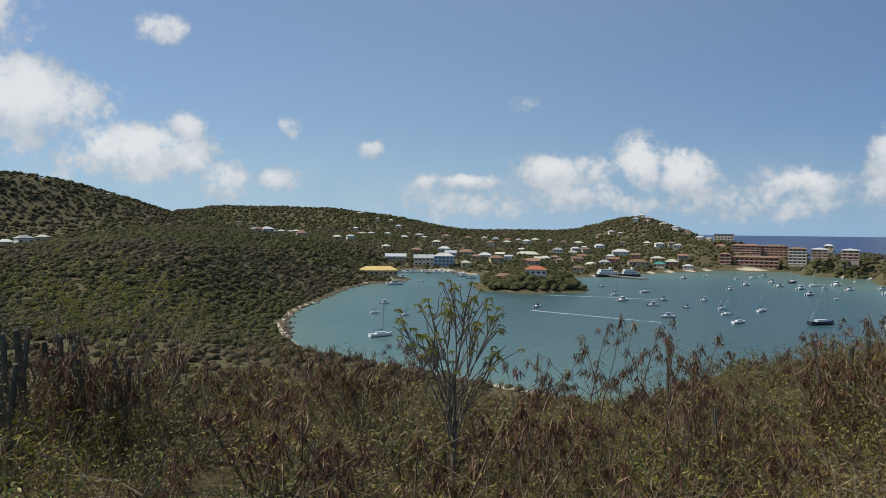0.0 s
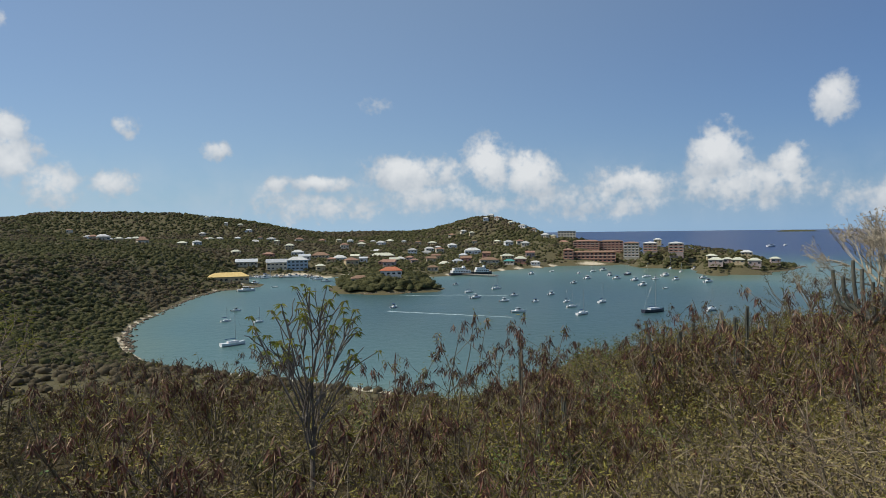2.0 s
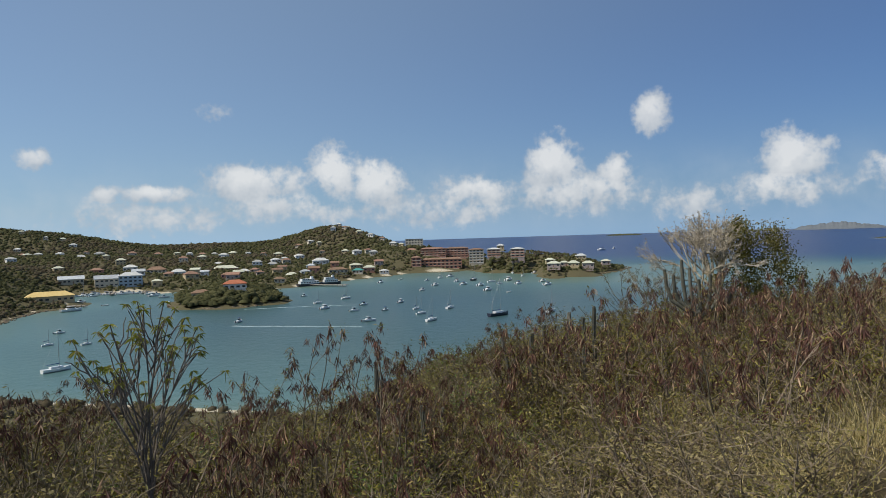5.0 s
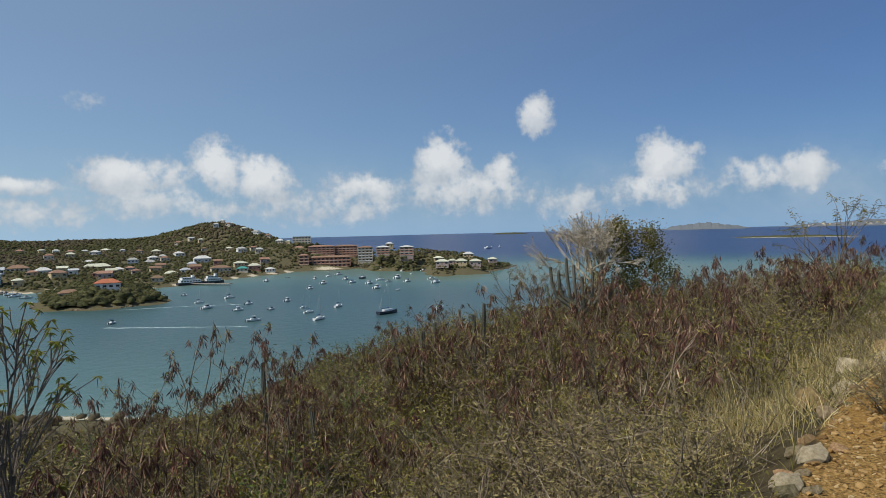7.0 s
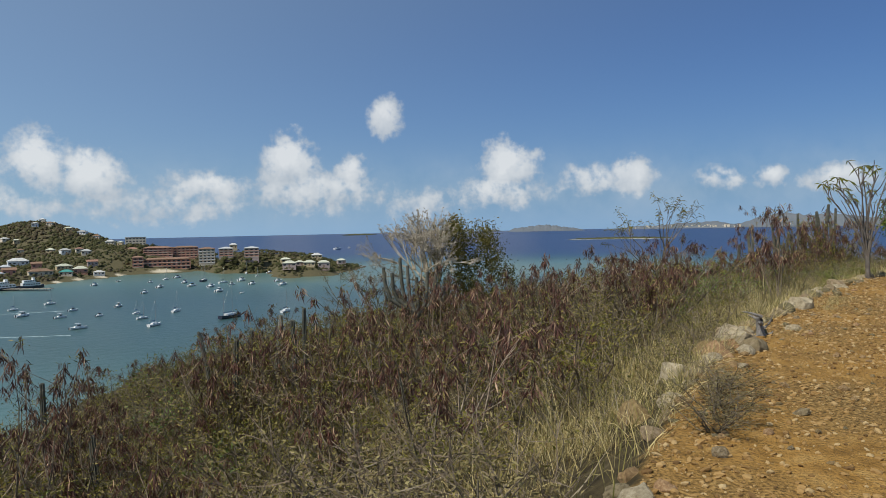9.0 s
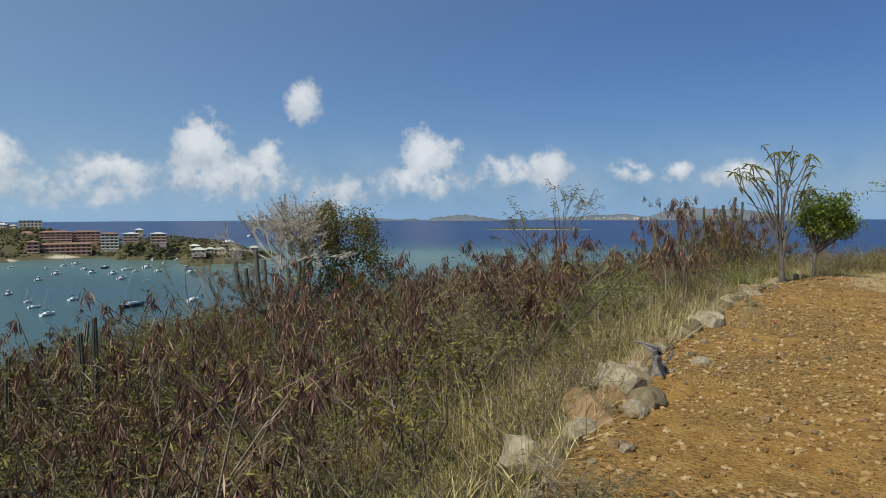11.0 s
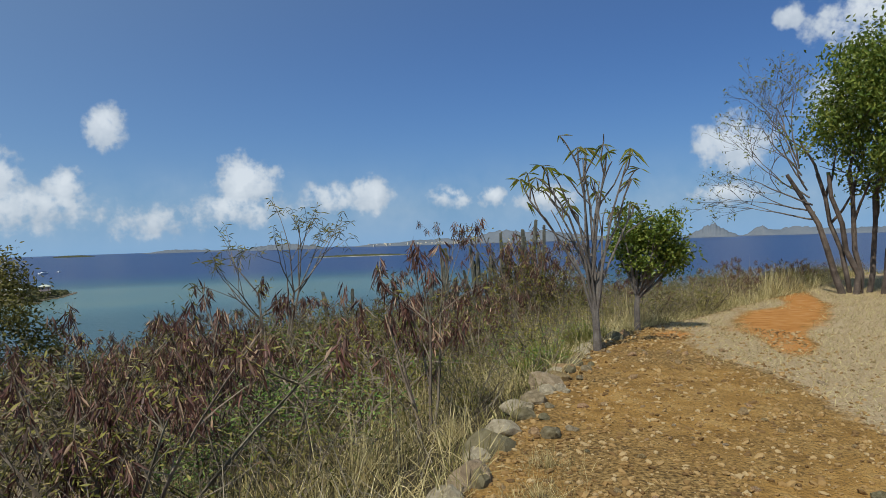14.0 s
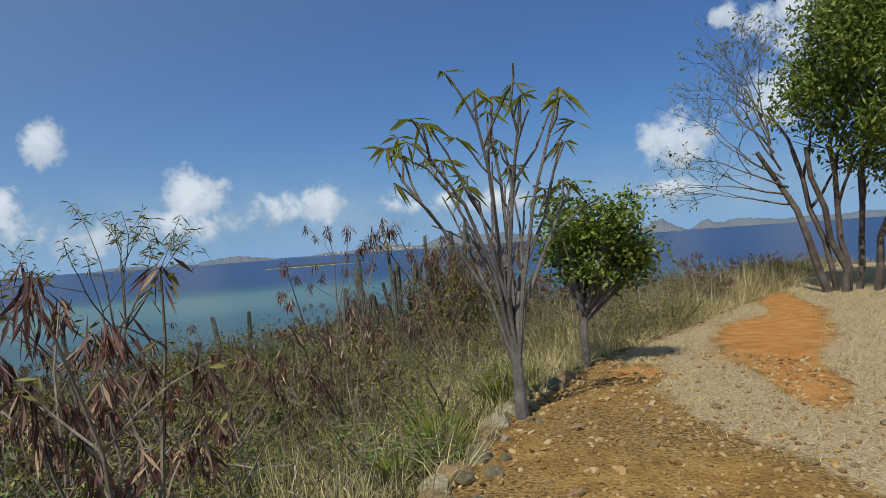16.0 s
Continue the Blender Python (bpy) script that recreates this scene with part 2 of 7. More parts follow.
def water_material():
    m = bpy.data.materials.new("sea_water")
    m.use_nodes = True
    nt = m.node_tree
    N, L = nt.nodes.new, nt.links.new
    b = nt.nodes["Principled BSDF"]
    co = N("ShaderNodeTexCoord")
    att = N("ShaderNodeAttribute")
    att.attribute_name = "depth"
    n1 = N("ShaderNodeTexNoise")
    n1.inputs["Scale"].default_value, n1.inputs["Detail"].default_value = 0.008, 4
    L(co.outputs["Object"], n1.inputs["Vector"])
    add = N("ShaderNodeMath")
    add.operation = "MULTIPLY_ADD"
    L(n1.outputs["Fac"], add.inputs[0])
    add.inputs[1].default_value = 0.28
    sh = N("ShaderNodeMath")
    sh.operation = "SUBTRACT"
    L(att.outputs["Fac"], sh.inputs[0])
    sh.inputs[1].default_value = 0.14
    L(sh.outputs[0], add.inputs[2])
    ramp = N("ShaderNodeValToRGB")
    els = ramp.color_ramp.elements
    els[0].position, els[0].color = 0.0, (0.11, 0.17, 0.14, 1)
    els[1].position, els[1].color = 1.0, (0.012, 0.027, 0.098, 1)
    for p, c in ((0.12, (0.080, 0.150, 0.146)), (0.35, (0.050, 0.099, 0.099)), (0.7, (0.022, 0.060, 0.098))):
        e = els.new(p)
        e.color = (*c, 1)
    L(add.outputs[0], ramp.inputs["Fac"])
    L(ramp.outputs["Color"], b.inputs["Base Color"])
    b.inputs["Roughness"].default_value, b.inputs["IOR"].default_value = 0.28, 1.33
    b.inputs["Specular IOR Level"].default_value = 0.18
    w1, w2, mx, bp = N("ShaderNodeTexNoise"), N("ShaderNodeTexNoise"), N("ShaderNodeMath"), N("ShaderNodeBump")
    for w, s in ((w1, 0.22), (w2, 1.1)):
        w.inputs["Scale"].default_value, w.inputs["Detail"].default_value = s, 4
        L(co.outputs["Object"], w.inputs["Vector"])
    mx.operation = "MULTIPLY_ADD"
    L(w2.outputs["Fac"], mx.inputs[0])
    mx.inputs[1].default_value = 0.35
    L(w1.outputs["Fac"], mx.inputs[2])
    bp.inputs["Strength"].default_value, bp.inputs["Distance"].default_value = 0.5, 0.5
    L(mx.outputs[0], bp.inputs["Height"])
    L(bp.outputs[0], b.inputs["Normal"])
    return m


def ground_material():
    """Orange gravel, bleached grass, dark scrub soil, beach sand: by the cover laid down with the ground."""
    m = bpy.data.materials.new("hill_ground")
    m.use_nodes = True
    nt = m.node_tree
    N, L = nt.nodes.new, nt.links.new
    b = nt.nodes["Principled BSDF"]
    b.inputs["Roughness"].default_value, b.inputs["Specular IOR Level"].default_value = 0.95, 0.15
    co, att = N("ShaderNodeTexCoord"), N("ShaderNodeVertexColor")
    att.layer_name = "cover"
    sep = N("ShaderNodeSeparateColor")
    L(att.outputs["Color"], sep.inputs[0])

    def noise_(scale, detail=5.0):
        n = N("ShaderNodeTexNoise")
        n.inputs["Scale"].default_value, n.inputs["Detail"].default_value = scale, detail
        L(co.outputs["Object"], n.inputs["Vector"])
        return n.outputs["Fac"]

    def ramp_(fac, *stops):
        r = N("ShaderNodeValToRGB")
        els = r.color_ramp.elements
        while len(els) < len(stops):
            els.new(0.5)
        for e, (p, c) in zip(els, stops):
            e.position, e.color = p, (*c, 1)
        L(fac, r.inputs["Fac"])
        return r.outputs["Color"]

    def mix_(fac, a, c):
        x = N("ShaderNodeMix")
        x.data_type = "RGBA"
        L(fac, x.inputs["Factor"]), L(a, x.inputs["A"]), L(c, x.inputs["B"])
        return x.outputs["Result"]

    def edge(mask, n, lo=0.35, hi=0.65, amount=0.7):
        a = N("ShaderNodeMath")
        a.operation = "MULTIPLY_ADD"
        L(n, a.inputs[0])
        a.inputs[1].default_value = amount
        s = N("ShaderNodeMath")
        s.operation = "SUBTRACT"
        L(mask, s.inputs[0])
        s.inputs[1].default_value = amount / 2
        L(s.outputs[0], a.inputs[2])
        r = N("ShaderNodeMapRange")
        r.interpolation_type = "SMOOTHSTEP"
        L(a.outputs[0], r.inputs["Value"])
        r.inputs["From Min"].default_value, r.inputs["From Max"].default_value = lo, hi
        return r.outputs[0]

    fine, mid, wide = noise_(38.0), noise_(5.0), noise_(0.9)
    soil = ramp_(mid, (0.3, (0.036, 0.027, 0.014)), (0.5, (0.066, 0.051, 0.025)), (0.7, (0.11, 0.088, 0.044)))
    orange = ramp_(mid, (0.3, (0.21, 0.112, 0.028)), (0.52, (0.33, 0.185, 0.050)), (0.72, (0.40, 0.25, 0.085)))
    grit = ramp_(fine, (0.32, (0.075, 0.046, 0.017)), (0.5, (0.21, 0.127, 0.042)), (0.66, (0.39, 0.265, 0.11)))
    earth = ramp_(mid, (0.3, (0.36, 0.150, 0.034)), (0.5, (0.44, 0.195, 0.048)), (0.72, (0.49, 0.25, 0.085)))
    floor_ = ramp_(wide, (0.3, (0.085, 0.076, 0.040)), (0.7, (0.12, 0.104, 0.058)))
    gravel = mix_(edge(wide, fine, 0.3, 0.7, 0.5), grit, orange)
    grass = ramp_(fine, (0.3, (0.31, 0.215, 0.115)), (0.5, (0.40, 0.295, 0.165)), (0.7, (0.49, 0.385, 0.235)))
    sand = ramp_(wide, (0.3, (0.42, 0.36, 0.26)), (0.7, (0.58, 0.52, 0.40)))
    far = N("ShaderNodeAttribute")
    far.attribute_name = "woods"
    soil = mix_(far.outputs["Fac"], soil, floor_)
    c = mix_(edge(sep.outputs[0], mid), soil, gravel)
    c = mix_(edge(sep.outputs[1], mid), c, grass)
    c = mix_(edge(att.outputs["Alpha"], mid, 0.3, 0.7, 0.8), c, earth)
    c = mix_(edge(sep.outputs[2], mid), c, sand)
    L(c, b.inputs["Base Color"])
    bp = N("ShaderNodeBump")
    bp.inputs["Strength"].default_value, bp.inputs["Distance"].default_value = 0.9, 0.04
    L(fine, bp.inputs["Height"])
    L(bp.outputs[0], b.inputs["Normal"])
    return m


# ---------------------------------------------------------------- the lie of the land
CONDO = [(328.9, 767.5, 13.8, 29.3, 11.8), (356.9, 760.5, 12.8, 26.0, 12.4), (322.9, 732.0, 1.8, 46.3, 12.5), (365.8, 728.3, 6.6, 16.6, 17.0), (310.5, 791.3, 16.2, 14.6, 8.7), (295.1, 738.2, 2.2, 10.4, 15.1),
    (332.4, 836.4, 23.2, 22.0, 12.8)]
TOWN = [(-46.9, 698.5, 8.3, 20.0, 6.5, 0), (-18.6, 689.8, 4.2, 19.1, 10.2, 0), (0.9, 685.0, 4.0, 19.0, 12.4, 1), (-51.0, 557.7, 2.9, 29.7, 7.3, 2), (1.3, 790.0, 13.7, 12.9, 6.2, 1), (-7.9, 850.0, 18.4, 10.4, 7.3, 3),
    (24.9, 759.6, 9.4, 18.0, 8.4, 4), (44.2, 743.7, 8.5, 14.0, 6.5, 1), (95.1, 854.8, 12.7, 11.9, 4.1, 1), (95.0, 794.4, 6.3, 26.1, 8.3, 5), (133.3, 819.3, 10.4, 10.8, 8.0, 1), (-52.5, 948.6, 23.9, 13.2, 5.9, 1),
    (202.6, 804.9, 10.7, 18.3, 7.3, 1), (143.7, 685.1, 3.1, 11.4, 5.6, 5), (192.0, 694.0, 5.4, 18.8, 5.8, 4), (212.7, 693.1, 4.4, 10.6, 4.6, 6), (229.9, 708.7, 4.4, 12.2, 6.5, 5), (243.0, 699.0, 2.8, 9.1, 3.5, 1),
    (74.7, 776.4, 6.3, 10.2, 5.0, 4), (153.3, 836.1, 9.3, 13.9, 5.4, 1), (21.8, 669.7, 3.2, 8.2, 6.4, 3), (108.8, 752.2, 5.4, 9.9, 6.1, 1), (120.8, 628.5, 3.5, 9.4, 4.6, 4)]
VILLAS = [(371.4, 581.6, 10.9, 8.4, 3.6), (347.3, 537.6, 8.9, 11.5, 4.8), (363.2, 545.1, 8.6, 6.9, 4.4), (367.4, 536.2, 8.5, 10.1, 4.8), (380.8, 533.0, 6.4, 10.2, 6.2), (420.6, 559.6, 7.1, 8.0, 4.6),
    (401.5, 573.4, 13.1, 9.7, 4.6), (350.8, 657.2, 15.9, 13.4, 9.2), (362.5, 627.9, 15.4, 13.6, 9.9), (383.5, 702.1, 22.5, 7.8, 4.9)]
ISLETHOUSES = [(65.2, 495.8, 4.8, 15.1, 10.0), (42.5, 488.2, 5.2, 12.0, 4.7)]
HOUSES_WEST = [(-196.1, 734.3), (-174.0, 667.7), (-166.7, 669.6), (-178.7, 779.8), (-201.4, 836.1), (-149.2, 745.2),
    (-126.2, 840.6), (-111.9, 852.7), (-129.6, 1092.4), (-147.2, 1191.0), (-112.9, 993.6), (-111.5, 1094.4),
    (-197.1, 980.4), (-203.7, 979.1), (-222.1, 1026.3), (-333.2, 1152.8), (-120.1, 1294.5), (-96.3, 1296.5),
    (-78.8, 1247.5), (-55.5, 1148.7), (-158.7, 1340.7), (-85.8, 1096.7), (-285.7, 481.7), (-295.2, 475.9),
    (-266.3, 469.8), (-265.4, 447.2)]
HOUSES_MID = [(37.2, 1049.4), (58.7, 998.3), (74.3, 997.3), (99.2, 1095.5), (116.5, 1093.8), (142.5, 1090.8),
    (156.7, 1038.3), (168.9, 985.7), (184.8, 962.5), (176.6, 882.5), (226.9, 1025.2), (243.2, 1021.5),
    (248.1, 989.4), (283.6, 1042.1), (300.2, 1037.5), (308.8, 993.1), (318.2, 969.1), (326.9, 945.1),
    (308.3, 1097.5), (324.2, 1103.4), (200.8, 908.1), (170.7, 842.9), (258.3, 893.4), (263.6, 860.6),
    (274.1, 846.8), (268.1, 806.6), (80.9, 896.4), (111.6, 943.4), (4.2, 980.0), (-23.7, 899.7),
    (-33.7, 999.5), (234.6, 920.6), (324.6, 892.8), (328.0, 870.3), (162.3, 864.9), (58.3, 878.1)]
BOATS_INNER = [(113.6, 502.6, 4.1, 0), (108.6, 442.5, 4.7, 1), (103.7, 405.7, 6.7, 0), (132.3, 460.2, 6.1, 1), (114.2, 381.7, 5.1, 0), (129.1, 411.0, 4.8, 0),
    (106.3, 331.3, 6.1, 0), (129.6, 373.1, 4.0, 0), (152.7, 410.0, 5.6, 0), (201.9, 590.8, 8.0, 0), (231.7, 620.1, 4.8, 2), (198.2, 485.2, 5.9, 0),
    (145.7, 367.4, 4.1, 1), (139.0, 343.5, 5.0, 1), (132.1, 313.3, 6.8, 1), (162.6, 358.3, 6.3, 1), (224.9, 522.6, 7.3, 0), (242.1, 581.0, 5.0, 0),
    (265.7, 604.5, 5.8, 1)]
BOATS_OUTER = [(280.9, 615.8, 7.6, 0), (257.3, 550.8, 8.3, 0), (245.7, 513.8, 7.3, 0), (273.9, 551.2, 9.8, 1), (250.5, 493.0, 8.0, 0), (234.3, 449.5, 7.7, 0),
    (275.3, 521.4, 7.1, 1), (269.6, 497.4, 5.0, 0), (294.8, 527.1, 10.1, 0), (280.9, 486.4, 7.6, 0), (237.3, 424.3, 4.0, 2), (348.3, 613.2, 6.8, 1),
    (363.4, 596.2, 7.3, 0), (308.3, 493.9, 7.0, 0), (290.5, 459.0, 8.7, 0), (331.6, 565.6, 4.7, 1), (167.5, 310.8, 10.7, 1), (196.6, 308.3, 7.6, 1)]
BOATS_CREEK = [(-31.5, 382.6, 4.3, 0), (-17.5, 332.0, 4.0, 1), (-32.5, 338.9, 4.0, 1), (-23.4, 268.0, 7.9, 1), (-15.8, 532.3, 4.0, 2), (50.0, 371.2, 5.1, 0),
    (-34.5, 505.2, 10.5, 0), (-43.9, 548.5, 9.7, 0), (-34.7, 646.7, 7.3, 0), (-27.9, 659.2, 8.4, 0), (-17.6, 647.0, 7.8, 0), (-6.8, 650.1, 7.3, 0),
    (2.1, 638.5, 6.1, 0), (16.7, 596.4, 7.6, 0), (23.2, 574.1, 6.4, 0), (24.1, 527.2, 4.2, 2), (-33.0, 572.4, 7.3, 0), (829.5, 1114.2, 17.8, 0),
    (889.3, 1154.7, 11.7, 0)]
CACTI = [(8.5, 15.4, 39.7), (8.8, 15.2, 39.9), (9.4, 15.4, 39.8), (9.9, 15.7, 39.9), (9.3, 13.7, 40.4), (9.5, 13.5, 40.5),
    (5.8, 17.7, 38.8), (5.8, 13.8, 38.8), (5.4, 13.5, 38.8), (5.5, 15.6, 38.4), (5.4, 14.6, 38.5)]
CACTI_WEST = [(-7.1, 11.5, 40.4), (-7.2, 12.0, 40.4), (-7.1, 12.1, 40.3), (-7.1, 12.6, 40.3), (-6.5, 11.8, 40.2), (-6.6, 12.3, 40.2),
    (-6.8, 12.8, 40.1), (-6.9, 13.3, 40.2), (-5.9, 11.6, 40.0), (-5.6, 11.2, 40.0), (-5.6, 11.7, 39.9), (-5.4, 11.8, 39.8),
    (-5.5, 12.3, 39.8), (-7.9, 12.7, 40.4), (-6.3, 10.2, 40.2), (-6.1, 11.5, 40.1)]
CACTI_TALL = [(27.9, 9.7, 42.2), (28.0, 9.5, 42.4), (28.1, 9.3, 42.5), (28.2, 9.0, 42.2), (27.9, 10.0, 41.9), (28.1, 9.4, 41.9), (28.2, 8.9, 41.8), (28.0, 9.6, 41.6)]
CACTI_RIDGE = [(26.9 + 0.13 * i, 11.2 - 0.21 * i + 0.25 * (i % 3), 41.25 + 0.09 * (i * 7 % 11)) for i in range(12)]
CACTI_MIDRIDGE = [(28.1, 10.9, 41.3), (28.2, 10.6, 41.5), (28.3, 10.4, 41.4), (28.4, 10.2, 41.6), (27.9, 11.3, 40.9), (28.2, 10.6, 41.0),
    (26.2, 14.4, 40.9), (26.5, 14.0, 40.8), (27.5, 12.1, 41.0)]

EDGE_X = [-60, -30, -6, 0, 3.8, 5.1, 6.5, 8, 8.8, 10, 11.5, 13, 14.5, 16.5, 18.5, 20.5, 23, 26.5, 28.5, 31, 36, 60]
EDGE_Y = [-25, -9, -1.2, 0.95, 2.9, 3.4, 3.9, 4.3, 4.5, 4.75, 5.0, 5.15, 5.28, 5.42, 5.45, 5.2, 4.5, 3.4, 2.7, 2.0, 0.3, -14]
COAST = [(-45, 235), (-57, 262), (-68, 298), (-72, 342), (-69, 412), (-63, 477), (-53, 517), (-36, 530), (-45, 580), (-43, 666),
         (7, 660), (25, 618), (45, 640), (103, 592), (118, 598), (158, 622), (203, 662), (240, 686), (281, 713), (343, 706),
         (344, 646), (366, 605), (343, 528), (379, 526), (433, 554), (480, 596), (440, 690), (400, 800), (415, 1000), (480, 1400), (560, 2300), (300, 3300),
         (-2500, 3300), (-3300, 1200), (-2500, -700), (-300, -420), (0, -230), (150, -120), (205, -20), (170, 55), (100, 118), (40, 165), (0, 200)]
ISLET = (61, 495)
# hills: x, y, height, half widths along and across, turn
HILLS = [(-407, 688, 47, 52, 150, -30), (-529, 728, 50, 115, 220, 0), (-380, 815, 0, 110, 200, 0), (-400, 1445, 46, 170, 200, 0), (-216, 1433, 28, 110, 150, 0), (-461, 1268, 27, 140, 200, 0),
         (-85, 1397, 25, 90, 150, 0), (164, 1339, 27, 140, 150, 0), (301, 1109, 27, 48, 110, 0), (255, 1152, 12, 60, 120, 0), (324, 998, 19, 50, 110, 0), (332, 782, 15, 60, 60, 0), 
         (-188, 386, 22, 90, 110, 0), (-216, 665, 30, 110, 140, 0), (-139, 990, 16, 140, 130, 0), (385, 572, 13, 48, 42, 0), (368, 664, 18, 48, 50, 0), (82, 946, 10, 140, 110, 0)]


def coast_distance(x, y):
    """Metres from the shore, positive on land."""
    pts = np.array(COAST, float)
    best = np.full(x.shape, 1e9)
    inside = np.zeros(x.shape, bool)
    for (x0, y0), (x1, y1) in zip(pts, np.roll(pts, -1, 0)):
        dx, dy = x1 - x0, y1 - y0
        k = np.clip(((x - x0) * dx + (y - y0) * dy) / (dx * dx + dy * dy), 0, 1)
        best = np.minimum(best, np.hypot(x - x0 - k * dx, y - y0 - k * dy))
        cross = (y0 > y) != (y1 > y)
        inside ^= cross & (x < dx * (y - y0) / (dy if dy else 1e-9) + x0)
    return np.where(inside, best, -best)


def wobble(x, y, scale, seed=0.0):
    """Smooth unevenness between -1 and 1."""
    a = np.sin(x / scale * 1.7 + seed) * np.cos(y / scale * 1.3 - seed * 2) + np.sin(x / scale * 0.6 - y / scale * 0.9 + seed * 3)
    b = np.sin(x / scale * 3.1 + y / scale * 2.3 + seed) * 0.5
    return (a + b) / 2.5


def land(x, y):
    """Height of the ground above the sea."""
    x, y = np.asarray(x, float), np.asarray(y, float)
    dist = coast_distance(x, y)
    rise = np.clip(dist / 70, 0, 1)
    rise = rise * rise * (3 - 2 * rise)
    far = np.clip(dist * 0.12, -6, 5)
    for hx, hy, h, a, b, turn in HILLS:
        c, s = math.cos(radians(turn)), math.sin(radians(turn))
        u, v = (x - hx) * c + (y - hy) * s, -(x - hx) * s + (y - hy) * c
        far = far + rise * h * np.exp(-0.5 * ((u / a) ** 2 + (v / b) ** 2)) * (1 + 0.07 * wobble(x, y, 60, hx))
    # building plots are levelled into the slope
    for px, py, pz, pw, *_ in CONDO + TOWN + [(a, b, c - 1.0, d) for a, b, c, d, _ in VILLAS]:
        far = np.maximum(far, (pz + 0.4) * np.exp(-(((x - px) ** 2 + (y - py) ** 2) / (pw * 0.5 + 7) ** 2) ** 2) - 0.4)
    # the slope under the holiday blocks is cut back in steps
    inside = np.clip((x - 266) / 14, 0, 1) * np.clip((392 - x) / 14, 0, 1) * np.clip((y - 690) / 16, 0, 1)
    far = np.where((inside > 0) & (y < 800), np.minimum(far, 1.2 + 0.36 * np.maximum(y - 724, 0) + (1 - inside) * 24), far)
    d = y - np.interp(x, EDGE_X, EDGE_Y)
    out = np.maximum(d, 0)
    fall = np.interp(x, [-30, -3, 3, 8, 13, 60], [1.0, 1.1, 1.6, 1.4, 0.6, 0.3]) * (1 - np.exp(-out / 3.5)) + np.interp(x, [-3, 3, 7, 11, 14, 18], [0.11, 0.175, 0.21, 0.185, 0.145, 0.12]) * np.minimum(out, 14) + 0.2 * np.maximum(out - 14, 0) + 0.005 * np.maximum(out - 16, 0) ** 2
    back = np.maximum(-d - 9, 0)
    east = np.maximum(x - 34, 0)
    near = 40.42 + 0.16 * np.exp(-0.5 * ((x - 17) / 3.2) ** 2 - 0.5 * (d / 1.6) ** 2) - fall - 0.004 * back ** 2 - 0.012 * east ** 2 + 0.03 * wobble(x, y, 0.9) * np.clip(1 - np.hypot(x - 8, y) / 60, 0, 1) + 0.12 * wobble(x, y, 4.0) * np.clip(out / 3, 0, 1)
    near = np.where(near > 3, near, 3 - (3 - near) * 0.3)
    isl = 11.5 * np.exp(-0.5 * (((x - ISLET[0]) / 24) ** 2 + ((y - ISLET[1]) / 34) ** 4)) - 3.0
    z = np.maximum(np.where(dist > 0, np.maximum(far, np.where(dist < 60, near * np.clip(dist / 60, 0, 1), near)), far), isl)
    return z


def bare_earth(x, y):
    """The worn orange patches in the turf."""
    k = wobble(x, y, 0.8, 5.0) * 0.25
    body = np.exp(-(((x - 23.0) / 2.1) ** 2 + ((y - 3.2 + (x - 23.0) * 0.2) / 0.75) ** 2))
    tongue = np.exp(-(((x - 20.0) / 1.5) ** 2 + ((y - 3.35 - (x - 20.0) * 0.05) / 0.28) ** 2))
    corner = np.exp(-(((x - 19.6) / 0.55) ** 2 + ((y - 4.72) / 0.28) ** 2)) + np.exp(-(((x - 26.5) / 1.6) ** 2 + ((y - 2.9) / 0.35) ** 2))
    return np.clip(1.25 * (body + tongue + corner) - 0.1 + k * (body + tongue + corner > 0.15), 0, 1)


def turf_cover(x, y, d):
    """Where bleached turf has grown over the far half of the clearing, but for the bare orange earth."""
    turf = np.clip((x - 15.6 - (np.maximum(y, 1.2) - 3.4) * 2.2 + 0.9 * wobble(x, y, 1.3, 2.0)) / 1.5, 0, 1) * np.clip((-d + 0.2) / 0.5, 0, 1) * (x < 45)
    return np.clip(turf - 1.2 * bare_earth(x, y), 0, 1)


